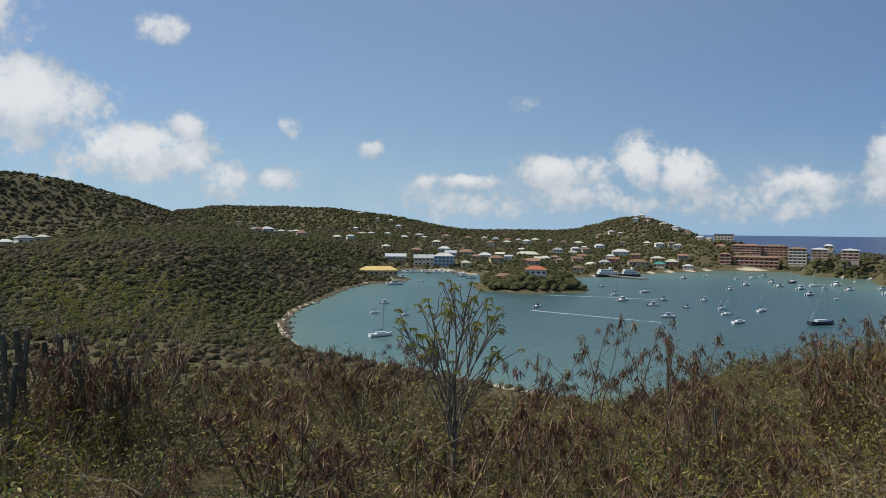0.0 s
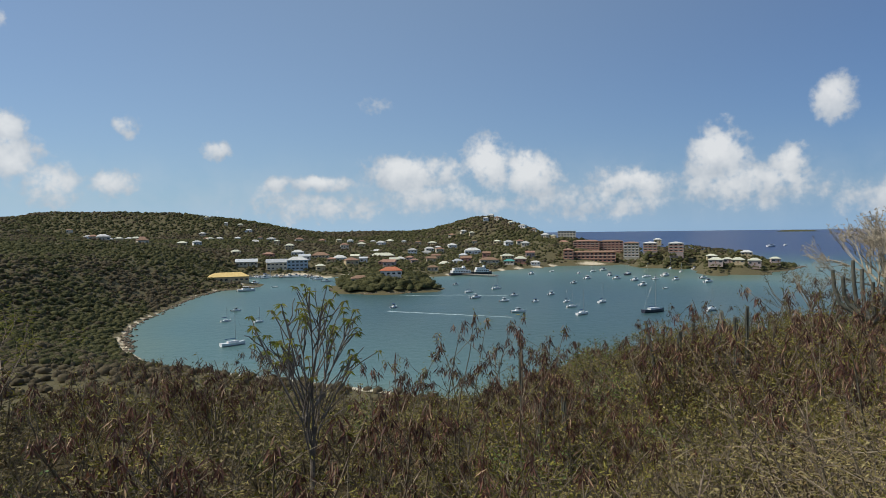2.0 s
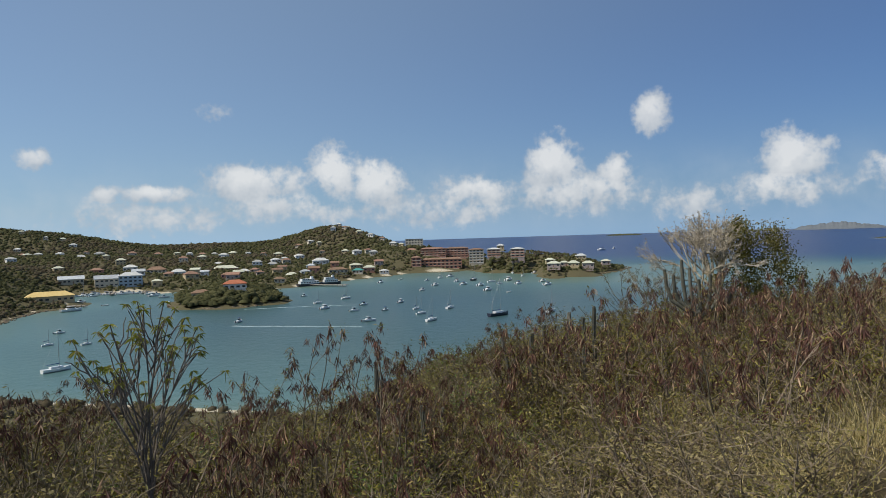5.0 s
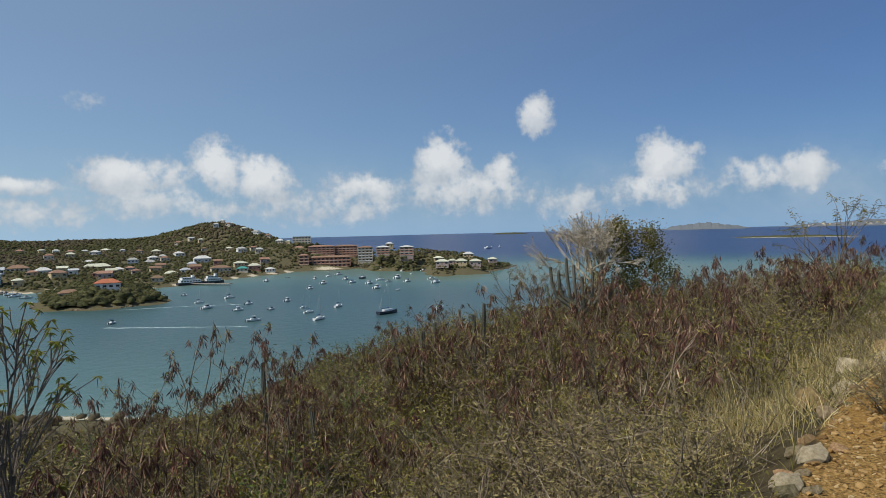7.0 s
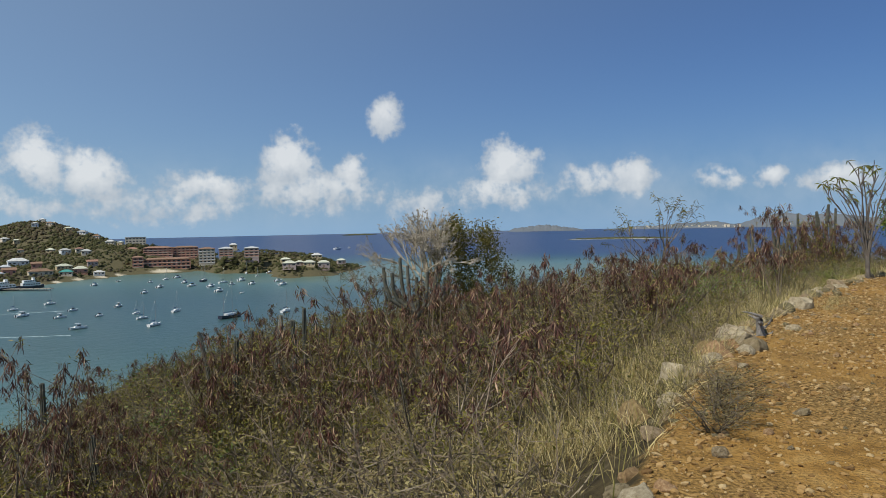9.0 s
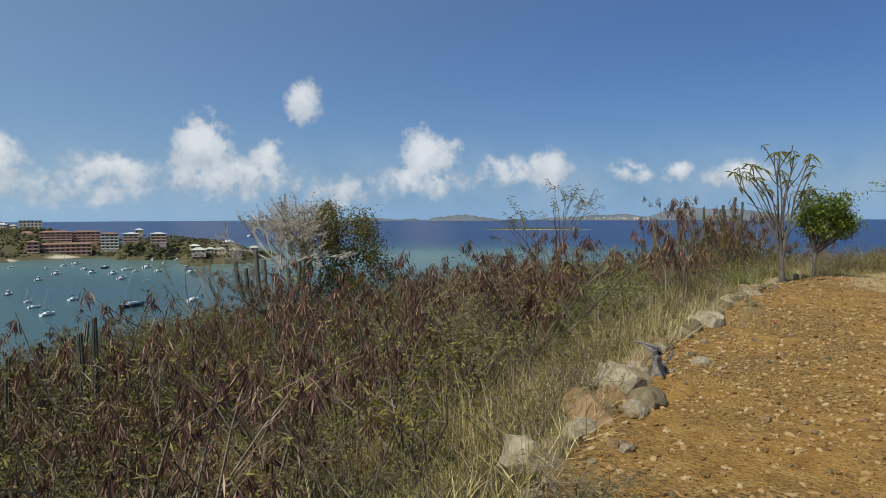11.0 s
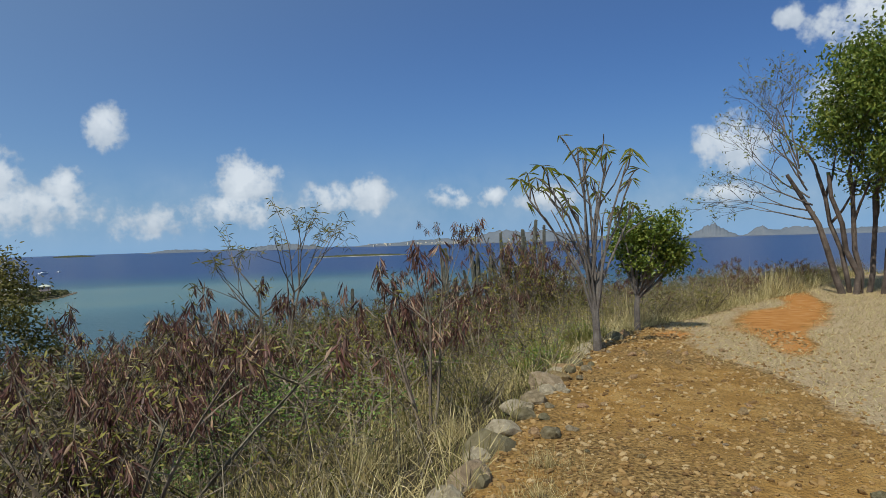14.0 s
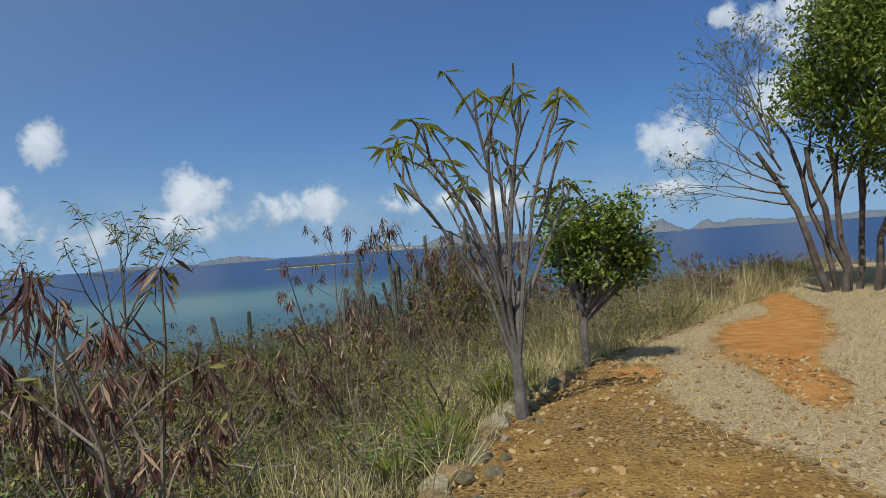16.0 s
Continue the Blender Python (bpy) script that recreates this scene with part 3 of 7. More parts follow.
def build_ground(mat):
    na, nr = 720, 300
    ang = np.linspace(0, 2 * math.pi, na, endpoint=False)
    rad = 0.35 * (3900 / 0.35) ** (np.arange(nr) / (nr - 1))
    A, R = np.meshgrid(ang, rad)
    X, Y = 7 + R * np.sin(A), 2 + R * np.cos(A)
    Z = land(X, Y)
    verts = np.concatenate([np.stack([X, Y, Z], -1).reshape(-1, 3), [[7, 2, float(land(7, 2))]]])
    i = np.arange(nr - 1)[:, None] * na
    j = np.arange(na)[None]
    k = (j + 1) % na
    quads = np.stack([i + j, i + na + j, i + na + k, i + k], -1).reshape(-1, 4)
    keep = (verts[quads][:, :, 2] > -4.5).any(1)
    faces = [tuple(q[::-1]) for q in quads[keep].tolist()] + [(len(verts) - 1, int((a + 1) % na), int(a)) for a in range(na)]
    me = bpy.data.meshes.new("ground")
    me.from_pydata(verts.tolist(), [], faces)
    me.polygons.foreach_set("use_smooth", [True] * len(me.polygons))
    x, y, z = verts.T
    d = y - np.interp(x, EDGE_X, EDGE_Y)
    gravel = np.clip(0.5 - d * 1.6, 0, 1) * (x < 60) * (np.hypot(x, y) < 90)
    # bleached turf on the far half of the clearing and along its rim
    turf = turf_cover(x, y, d)
    turf = np.maximum(turf, 0.75 * np.clip(1 - np.abs(d - 0.5) / 0.5, 0, 1) * (x > 19) * (x < 40))
    dist = coast_distance(x, y)
    sandy = np.clip(1 - np.abs(dist - 1) / np.where(x < -30, 2.5, np.where(x > 100, 8, 7)), 0, 1) * (np.hypot(x, y) > 120) * np.clip(1 - (z - 2) / 2, 0, 1) * np.where(x > 338, 0.0, 1.0)
    sandy = np.maximum(sandy, np.clip(1.4 - np.hypot(x + 62, y - 262) / 14, 0, 1))
    cover = me.color_attributes.new("cover", "FLOAT_COLOR", "POINT")
    cover.data.foreach_set("color", np.stack([gravel, turf, sandy, np.where((x > 15) & (x < 32), bare_earth(x, y) * gravel, 0)], -1).ravel())
    woods = me.attributes.new("woods", "FLOAT", "POINT")
    woods.data.foreach_set("value", np.clip((np.hypot(x, y) - 40) / 60, 0, 1))
    me.materials.append(mat)
    return tagged(new("ground", me), "dry hilltop and wooded shore round a bay", "ground", kind="structure")


def build_water(mat):
    na, nr = 360, 150
    ang = np.linspace(0, 2 * math.pi, na, endpoint=False)
    rad = 60 * (4880 / 60) ** (np.arange(nr) / (nr - 1))
    A, R = np.meshgrid(ang, rad)
    X, Y = R * np.sin(A), R * np.cos(A)
    verts = np.stack([X, Y, np.zeros_like(X)], -1).reshape(-1, 3)
    i = np.arange(nr - 1)[:, None] * na
    j = np.arange(na)[None]
    k = (j + 1) % na
    quads = np.stack([i + j, i + k, i + na + k, i + na + j], -1).reshape(-1, 4)
    me = bpy.data.meshes.new("water")
    me.from_pydata(verts.tolist(), [], [tuple(q[::-1]) for q in quads.tolist()])
    x, y, _ = verts.T
    dist = -coast_distance(x, y)
    shelf = 1 - np.exp(-np.maximum(dist, 0) / 60)
    open_sea = 1 / (1 + np.exp(-(np.hypot(x - 120, (y - 330) * 0.9) - 620) / 90))
    depth = np.clip(0.42 * shelf + 0.62 * open_sea, 0, 1)
    # pale shoals off the point and under the far moorings
    for sx, sy, s, k in ((450, 500, 80, 0.36), (300, 600, 80, 0.26), (560, 420, 130, 0.34), (700, 330, 120, 0.26)):
        depth = depth - k * np.exp(-0.5 * ((x - sx) ** 2 + (y - sy) ** 2) / s ** 2)
    att = me.attributes.new("depth", "FLOAT", "POINT")
    att.data.foreach_set("value", np.clip(depth, 0.02, 1))
    me.materials.append(mat)
    return tagged(new("water", me), "calm turquoise bay opening on deep blue sea", "sea", kind="structure")


ground = build_ground(ground_material())
water = build_water(water_material())

# ---------------------------------------------------------------- mesh tools
class Pieces:
    """Collects tubes, blades and boxes into one mesh."""

    def __init__(self):
        self.v, self.f = [], []

    def tube(self, pts, r0, r1, sides=5, cap=False):
        n = len(pts)
        base = len(self.v)
        for i, p in enumerate(pts):
            p = Vector(p)
            d = (Vector(pts[min(i + 1, n - 1)]) - Vector(pts[max(i - 1, 0)])).normalized()
            u = d.orthogonal().normalized()
            w = d.cross(u)
            r = r0 + (r1 - r0) * i / (n - 1)
            for k in range(sides):
                a = 2 * math.pi * k / sides
                self.v.append(p + (u * math.cos(a) + w * math.sin(a)) * r)
        for i in range(n - 1):
            for k in range(sides):
                a, b = base + i * sides + k, base + i * sides + (k + 1) % sides
                self.f.append((a, b, b + sides, a + sides))
        if cap:
            self.f.append(tuple(base + (n - 1) * sides + k for k in range(sides)))

    def blade(self, p, d, length, width, rng, bend=0.0, fold=0.12):
        """A pointed leaf with a crease: p its foot, d its way."""
        p, d = Vector(p), Vector(d).normalized()
        side = d.cross(Vector((rng.uniform(-1, 1), rng.uniform(-1, 1), rng.uniform(0.2, 1)))).normalized()
        up = side.cross(d)
        mid = p + d * length * 0.5 + up * fold * width - Vector((0, 0, bend * length * 0.3))
        tip = p + d * length - Vector((0, 0, bend * length))
        b = len(self.v)
        self.v += [p, mid + side * width * 0.5, tip, mid - side * width * 0.5]
        self.f += [(b, b + 1, b + 2), (b, b + 2, b + 3)]

    def straw(self, p, d, length, width, rng, bend=0.0):
        """A thin even blade that bows over: p its foot, d its way."""
        p, d = Vector(p), Vector(d).normalized()
        side = d.cross(Vector((rng.uniform(-1, 1), rng.uniform(-1, 1), rng.uniform(-0.4, 0.4)))).normalized() * width * 0.5
        m = p + d * length * 0.55 - Vector((0, 0, bend * length * 0.22))
        b = len(self.v)
        self.v += [p - side, p + side, m - side * 0.9, m + side * 0.9, p + d * length - Vector((0, 0, bend * length))]
        self.f += [(b, b + 1, b + 3, b + 2), (b + 2, b + 3, b + 4)]

    def box(self, lo, hi):
        b = len(self.v)
        (x0, y0, z0), (x1, y1, z1) = lo, hi
        self.v += [Vector(q) for q in ((x0, y0, z0), (x1, y0, z0), (x1, y1, z0), (x0, y1, z0), (x0, y0, z1), (x1, y0, z1), (x1, y1, z1), (x0, y1, z1))]
        self.f += [(b, b + 3, b + 2, b + 1), (b + 4, b + 5, b + 6, b + 7), (b, b + 1, b + 5, b + 4), (b + 1, b + 2, b + 6, b + 5), (b + 2, b + 3, b + 7, b + 6), (b + 3, b, b + 4, b + 7)]

    def mesh(self, name, mat, smooth=False):
        me = bpy.data.meshes.new(name)
        me.from_pydata([tuple(q) for q in self.v], [], self.f)
        me.materials.append(mat)
        if smooth:
            me.polygons.foreach_set("use_smooth", [True] * len(me.polygons))
        return me


def part(name, pieces, mat, parent, label="", smooth=False):
    ob = new(name, pieces if isinstance(pieces, bpy.types.Mesh) else pieces.mesh(name, mat, smooth))
    ob.parent = parent
    return tagged(ob, label)


def thing(name, label, category, group="", m=None):
    ob = new(name)
    ob.empty_display_size = 0.2
    if m is not None:
        ob.matrix_basis = m
    return tagged(ob, label, category, group)


def bent(p, d, length, rng, steps=4, wander=0.25, lift=0.0):
    """A wandering line from p along d."""
    pts, d = [Vector(p)], Vector(d).normalized()
    for _ in range(steps):
        d = (d + Vector((rng.uniform(-1, 1), rng.uniform(-1, 1), rng.uniform(-0.6, 0.6) + lift)) * wander).normalized()
        pts.append(pts[-1] + d * length / steps)
    return pts


# ---------------------------------------------------------------- plants of the hillside
def pod_shrub(seed, height, stems=7, pods=1.0, leaves=0.5, spread=0.35):
    """A thin-stemmed shrub hung with bunches of dry brown pods: pairs of stem and bunch, and the leaves."""
    rng = random.Random(seed)
    pairs, leaf = [], Pieces()
    for _ in range(stems):
        wood, pod = Pieces(), Pieces()
        a = rng.uniform(0, 6.28)
        foot = Vector((math.cos(a), math.sin(a), 0)) * rng.uniform(0, 0.22)
        way = Vector((math.cos(a) * spread, math.sin(a) * spread, 1))
        h = height * rng.uniform(0.62, 1.05)
        line = bent(foot, way, h, rng, 5, 0.16)
        wood.tube(line, 0.010 + 0.003 * height, 0.004, 4)
        tips = [line[-1], line[-1] - Vector((0, 0, 0.08))]
        for q in range(rng.randint(3, 5)):
            k = rng.randint(2, 4)
            b = rng.uniform(0, 6.28)
            twig = bent(line[k], (math.cos(b), math.sin(b), rng.uniform(0.5, 1.3)), h * rng.uniform(0.16, 0.34), rng, 3, 0.3)
            wood.tube(twig, 0.006, 0.0025, 3)
            tips += [twig[-1], twig[-2]]
        for tip in tips:
            if rng.random() < 0.62 * pods:
                for _ in range(rng.randint(12, 20)):
                    o = Vector((rng.gauss(0, 0.022), rng.gauss(0, 0.022), rng.gauss(0, 0.035)))
                    pod.blade(tip + o, (rng.gauss(0, 0.38), rng.gauss(0, 0.38), -rng.uniform(0.5, 1.0)), rng.uniform(0.09, 0.155), rng.uniform(0.012, 0.019), rng, 0.12)
            if rng.random() < leaves:
                for _ in range(rng.randint(8, 15)):
                    o = Vector((rng.gauss(0, 0.045), rng.gauss(0, 0.045), rng.gauss(-0.04, 0.06)))
                    leaf.blade(tip + o, (rng.gauss(0, 1), rng.gauss(0, 1), rng.gauss(0.1, 0.7)), rng.uniform(0.04, 0.09), rng.uniform(0.009, 0.02), rng)
        pairs.append((wood, pod))
    return pairs, leaf


def leaf_shrub(seed, height, leaves=900, spread=0.6, size=0.05):
    """A low scrub bush: a thicket of grey twigs with small leaves."""
    rng = random.Random(seed)
    wood, leaf = Pieces(), Pieces()
    ends = []
    for _ in range(13):
        a = rng.uniform(0, 6.28)
        way = Vector((math.cos(a) * rng.uniform(0.2, 1) * spread * 1.4, math.sin(a) * rng.uniform(0.2, 1) * spread * 1.4, 1))
        h = height * rng.uniform(0.55, 1.0)
        line = bent((math.cos(a) * 0.1, math.sin(a) * 0.1, 0), way, h, rng, 5, 0.3)
        wood.tube(line, 0.014, 0.004, 4)
        for k in (1, 2, 3, 3, 4, 4):
            b = rng.uniform(0, 6.28)
            twig = bent(line[k], (math.cos(b), math.sin(b), rng.uniform(-0.1, 1.0)), h * rng.uniform(0.2, 0.42), rng, 3, 0.4)
            wood.tube(twig, 0.006, 0.002, 3)
            ends += twig[1:]
    for _ in range(leaves):
        p = rng.choice(ends) + Vector((rng.gauss(0, 0.042), rng.gauss(0, 0.042), rng.gauss(0, 0.042))) * height
        leaf.blade(p, (rng.gauss(0, 1), rng.gauss(0, 1), rng.gauss(0.2, 0.8)), rng.uniform(0.6, 1.5) * size, rng.uniform(0.25, 0.5) * size, rng)
    return wood, leaf


def straw_tuft(seed, height, blades=220, spread=0.5):
    rng = random.Random(seed)
    straw = Pieces()
    for _ in range(blades):
        a, r = rng.uniform(0, 6.28), abs(rng.gauss(0, 0.27))
        lean = rng.gauss(0, spread * 1.05)
        b = rng.uniform(0, 6.28)
        p = Vector((math.cos(a) * r, math.sin(a) * r, 0))
        d = Vector((math.cos(b) * lean, math.sin(b) * lean, 1))
        straw.straw(p, d, height * rng.uniform(0.25, 1.1), rng.uniform(0.003, 0.0068), rng, bend=rng.uniform(0.0, 0.75))
    return straw


def drop(x, y, sink=0.03):
    return float(land(x, y)) - sink


def edge_y(x):
    return float(np.interp(x, EDGE_X, EDGE_Y))


PROTO = {}


def proto_meshes():
    for i in range(6):
        pairs, l = pod_shrub(20 + i, 1.9, 5 + i % 3, 1.0, 0.45 + 0.1 * (i % 4))
        PROTO["pod", i] = [("stem", w.mesh("stem", M_TWIG), ("seed_head", p.mesh("seed_head", M_POD)) if p.v else None) for w, p in pairs] + [("foliage", l.mesh("foliage", M_OLIVE), None)]
    for i in range(8):
        w, l = leaf_shrub(40 + i, 1.5, 900 + 120 * (i % 3), 0.6, 0.052)
        PROTO["leaf", i] = [("branchwork", w.mesh("branchwork", M_TWIG), None), ("foliage", l.mesh("foliage", (M_OLIVE, M_SAGE, M_YELLOWGREEN, M_OLIVE, M_OLIVE, M_YELLOWGREEN, M_SAGE, M_GREEN)[i]), None)]
        w, l = leaf_shrub(40 + i, 1.5, 460, 0.6, 0.072)
        PROTO["thin", i] = [("branchwork", w.mesh("branchwork", M_TWIG), None), ("foliage", l.mesh("foliage", PROTO["leaf", i][1][1].materials[0]), None)]
    for i in range(4):
        PROTO["straw", i] = [("leaf_sheaf", straw_tuft(60 + i, 0.62, 300, 0.62).mesh("leaf_sheaf", M_STRAW), None), ("stalk_sheaf", straw_tuft(70 + i, 0.86, 130, 0.28).mesh("stalk_sheaf", M_STRAW), None)]


LOOKS = {"pod": ("pod_shrub", "thin dry shrub hung with brown seed pods", "shrub", "pod shrubs on the slope"),
         "leaf": ("scrub_bush", "low twiggy bush with small dry olive leaves", "bush", "scrub bushes on the slope"),
         "straw": ("grass_tuft", "tuft of long bleached dry grass", "grass", "grass tufts on the slope")}


def plant(kind, i, x, y, scale, turn, tilt=0.0):
    m = pose(x, y, drop(x, y), tilt, 0, turn) @ Matrix.Diagonal((scale[0], scale[0], scale[1], 1))
    top = thing(*LOOKS[kind], m=m)
    for name, me, sub in PROTO[kind, i]:
        p = part(name, me, None, top)
        if name != "stem":
            p["kind"] = "stuff"
        if sub:
            part(sub[0], sub[1], None, p)["kind"] = "stuff"
    return top


proto_meshes()
# tall single plants stand here; the scrub leaves them room
KEEP_CLEAR = [(17.9, 5.4, 0.7), (19.7, 5.3, 0.6), (28.4, 1.55, 1.0), (17.0, 17.4, 1.0), (15.3, 16.2, 0.6), (0.2, 11.0, 0.7), (15.0, 6.15, 0.4), (19.6, 11.2, 0.5)]


def cover_slope():
    rng = random.Random(5)
    made, far = [], []
    xs, ys = np.zeros(0), np.zeros(0)
    tries = 0
    while len(made) < 1150 and tries < 16000:
        tries += 1
        x = rng.uniform(-24, 46)
        out = 0.45 + 28 * rng.random() ** 1.5
        y = edge_y(x) + out
        if math.hypot(x, y) > 44:
            continue
        gap = 0.48 + 0.025 * out
        if made and np.any((xs - x) ** 2 + (ys - y) ** 2 < gap * gap):
            continue
        if any(math.hypot(x - a, y - b) < c for a, b, c in KEEP_CLEAR):
            continue
        made.append((x, y))
        xs, ys = np.append(xs, x), np.append(ys, y)
        big = 0.8 + 0.02 * out
        k = rng.random()
        if out < 1.5:
            kind = "straw" if k < (0.6 if x > 4.9 else 0.06) else "leaf"
        elif out < 3.2:
            kind = "straw" if k < (0.25 if x > 4.9 else 0.02) else "leaf" if k < 0.8 else "pod"
        else:
            kind = "pod" if k < 0.2 + 0.12 * float(wobble(x, y, 2.4, 1.0)) else "leaf" if k < 0.96 else "straw"
        n = {"pod": 6, "leaf": 8, "straw": 4}[kind]
        s = big * rng.uniform(0.7, 1.2)
        if kind != "straw":
            s *= min(1.0, 0.62 + 0.08 * out) if x < 5 else 0.62 if out < 1.6 else 1.0
        if 9 < x < 24 and 2.6 < out < 9:
            s *= 1.12
        if x > 19 and out < 5:
            s *= 0.75
        patch = float(wobble(x, y, 1.9, 6.0)) + rng.gauss(0, 0.3)
        i = rng.randrange(n) if kind != "leaf" else rng.choice((2, 5, 7, 0) if patch > 0.25 else (0, 3, 4, 2) if patch > -0.2 else (1, 6, 3))
        wide, turn, tilt = s * rng.uniform(0.95, 1.3), rng.uniform(0, 360), rng.uniform(-5, 5)
        if kind == "leaf" and out > 5.2 or kind == "pod" and out > 12:
            far.append(("thin" if kind == "leaf" and out > 8 else kind, i, pose(x, y, drop(x, y), tilt, 0, turn) @ Matrix.Diagonal((wide, wide, s, 1))))
        else:
            plant(kind, i, x, y, (wide, s), turn, tilt)
    # weeds and low brush along the rim of the clearing
    for q in range(130):
        x = 20.6 + 14 * (q + rng.random()) / 130
        y = edge_y(x) + 0.25 + 2.0 * rng.random()
        kind = rng.choice(("straw", "leaf", "leaf", "pod"))
        h = rng.uniform(0.55, 0.95) / {"straw": 0.8, "leaf": 1.5, "pod": 1.9}[kind]
        plant(kind, rng.randrange(4), x, y, (h * 1.25, h), rng.uniform(0, 360))
    far_bushes(far)


def far_bushes(spots):
    """The bushes further down the slope, too many to count, joined."""
    V, corners, starts, slots, mats, n, c = [], [], [], [], [M_TWIG], 0, 0
    for kind, i, m in spots:
        for me in [q for _, a, sub in PROTO[kind, i] for q in ((a, sub[1]) if sub else (a,))]:
            co, idx = np.empty(len(me.vertices) * 3), np.empty(len(me.loops), np.int32)
            first = np.empty(len(me.polygons), np.int32)
            me.vertices.foreach_get("co", co)
            me.loops.foreach_get("vertex_index", idx)
            me.polygons.foreach_get("loop_start", first)
            a = np.array(m)
            V.append(co.reshape(-1, 3) @ a[:3, :3].T + a[:3, 3])
            mat = me.materials[0]
            if mat not in mats:
                mats.append(mat)
            corners.append(idx + n)
            starts.append(first + c)
            slots.append(np.full(len(first), mats.index(mat), np.int32))
            n, c = n + len(me.vertices), c + len(idx)
    me = bpy.data.meshes.new("far_scrub")
    me.vertices.add(n)
    me.vertices.foreach_set("co", np.concatenate(V).ravel())
    me.loops.add(c)
    me.loops.foreach_set("vertex_index", np.concatenate(corners))
    starts = np.concatenate(starts)
    me.polygons.add(len(starts))
    me.polygons.foreach_set("loop_start", starts)
    for mat in mats:
        me.materials.append(mat)
    me.polygons.foreach_set("material_index", np.concatenate(slots))
    me.update(calc_edges=True)
    me.validate()
    tagged(new("far_scrub", me), "olive and brown scrub further down the slope", "scrub", kind="stuff")


cover_slope()

# ---------------------------------------------------------------- woods on the far shore
M_ROOF_WHITE = material("white_roof", [(0.38, 0.38, 0.36), (0.54, 0.54, 0.52)], 0.6, 0.6, 0.1, vary=0.3)
M_ROOF_RED = material("red_roof", [(0.34, 0.11, 0.06), (0.46, 0.17, 0.09)], 0.6, 0.8, 0.3)
M_ROOF_YELLOW = material("yellow_roof", [(0.62, 0.44, 0.16), (0.72, 0.54, 0.24)], 0.6, 0.6, 0.2)
M_ROOF_BROWN = material("brown_roof", [(0.20, 0.12, 0.08), (0.30, 0.19, 0.13)], 0.6, 0.8, 0.3, vary=0.2)
M_ROOF_GREY = material("grey_roof", [(0.36, 0.38, 0.40), (0.52, 0.54, 0.55)], 0.4, 0.45, 0.2, vary=0.15)
M_ROOF_TEAL = material("teal_roof", [(0.05, 0.22, 0.20), (0.08, 0.30, 0.27)], 0.6, 0.6, 0.2)
M_ROOF_PALE = material("pale_roof", [(0.46, 0.47, 0.36), (0.58, 0.58, 0.47)], 0.6, 0.7, 0.2, vary=0.1)
M_WALL_CREAM = material("cream_wall", [(0.50, 0.44, 0.34), (0.62, 0.56, 0.45)], 0.4, 0.8, 0.2, vary=0.2)
M_WALL_PINK = material("terracotta_wall", [(0.44, 0.215, 0.16), (0.54, 0.285, 0.22)], 0.4, 0.8, 0.2, vary=0.08)
M_WALL_WHITE = material("white_wall", [(0.60, 0.60, 0.58), (0.74, 0.74, 0.72)], 0.4, 0.75, 0.2, vary=0.1)
M_WALL_MAUVE = material("mauve_wall", [(0.36, 0.28, 0.26), (0.46, 0.37, 0.34)], 0.4, 0.8, 0.2)
M_WALL_BLUE = material("blue_wall", [(0.26, 0.36, 0.46), (0.36, 0.46, 0.55)], 0.4, 0.75, 0.2)
M_WALL_SAND = material("sand_wall", [(0.44, 0.35, 0.21), (0.55, 0.45, 0.29)], 0.4, 0.8, 0.2)
M_GLASS = material("dark_pane", [(0.02, 0.025, 0.03), (0.05, 0.06, 0.07)], 0.5, 0.15, 0.0, spec=0.6)
M_HULL = material("white_hull", [(0.66, 0.67, 0.67), (0.80, 0.80, 0.79)], 0.8, 0.3, 0.05, vary=0.08, coat=0.4)
M_HULL_DARK = material("dark_hull", [(0.02, 0.025, 0.04), (0.05, 0.05, 0.07)], 0.8, 0.3, 0.05, coat=0.4)
M_DECK = material("boat_deck", [(0.42, 0.38, 0.30), (0.58, 0.54, 0.46)], 1.5, 0.6, 0.1, vary=0.2)
M_SPAR = material("mast_metal", [(0.35, 0.35, 0.35), (0.5, 0.5, 0.5)], 2.0, 0.4, 0.0, metal=0.6)
M_SAILCOVER = material("sail_cover", [(0.03, 0.06, 0.16), (0.06, 0.10, 0.24)], 3.0, 0.8, 0.2, vary=0.5)
M_TIMBER = material("pier_timber", [(0.20, 0.17, 0.14), (0.34, 0.30, 0.25)], 1.5, 0.85, 0.4)
M_FOAM = material("foam", [(0.12, 0.21, 0.23), (0.46, 0.54, 0.56)], 0.6, 0.6, 0.3)
M_ROCK_SHORE = material("shore_rock", [(0.07, 0.055, 0.04), (0.14, 0.11, 0.08), (0.24, 0.19, 0.14)], 0.5, 0.9, 0.8, 3.0)
# islands on the horizon: blue-grey haze of distance is mixed into the colour
M_ISLAND_HAZED = material("hazed_hill", [(0.108, 0.126, 0.148), (0.130, 0.147, 0.166), (0.156, 0.166, 0.178)], 0.006, 0.95, 0.5, 0.1, fine=0.05)

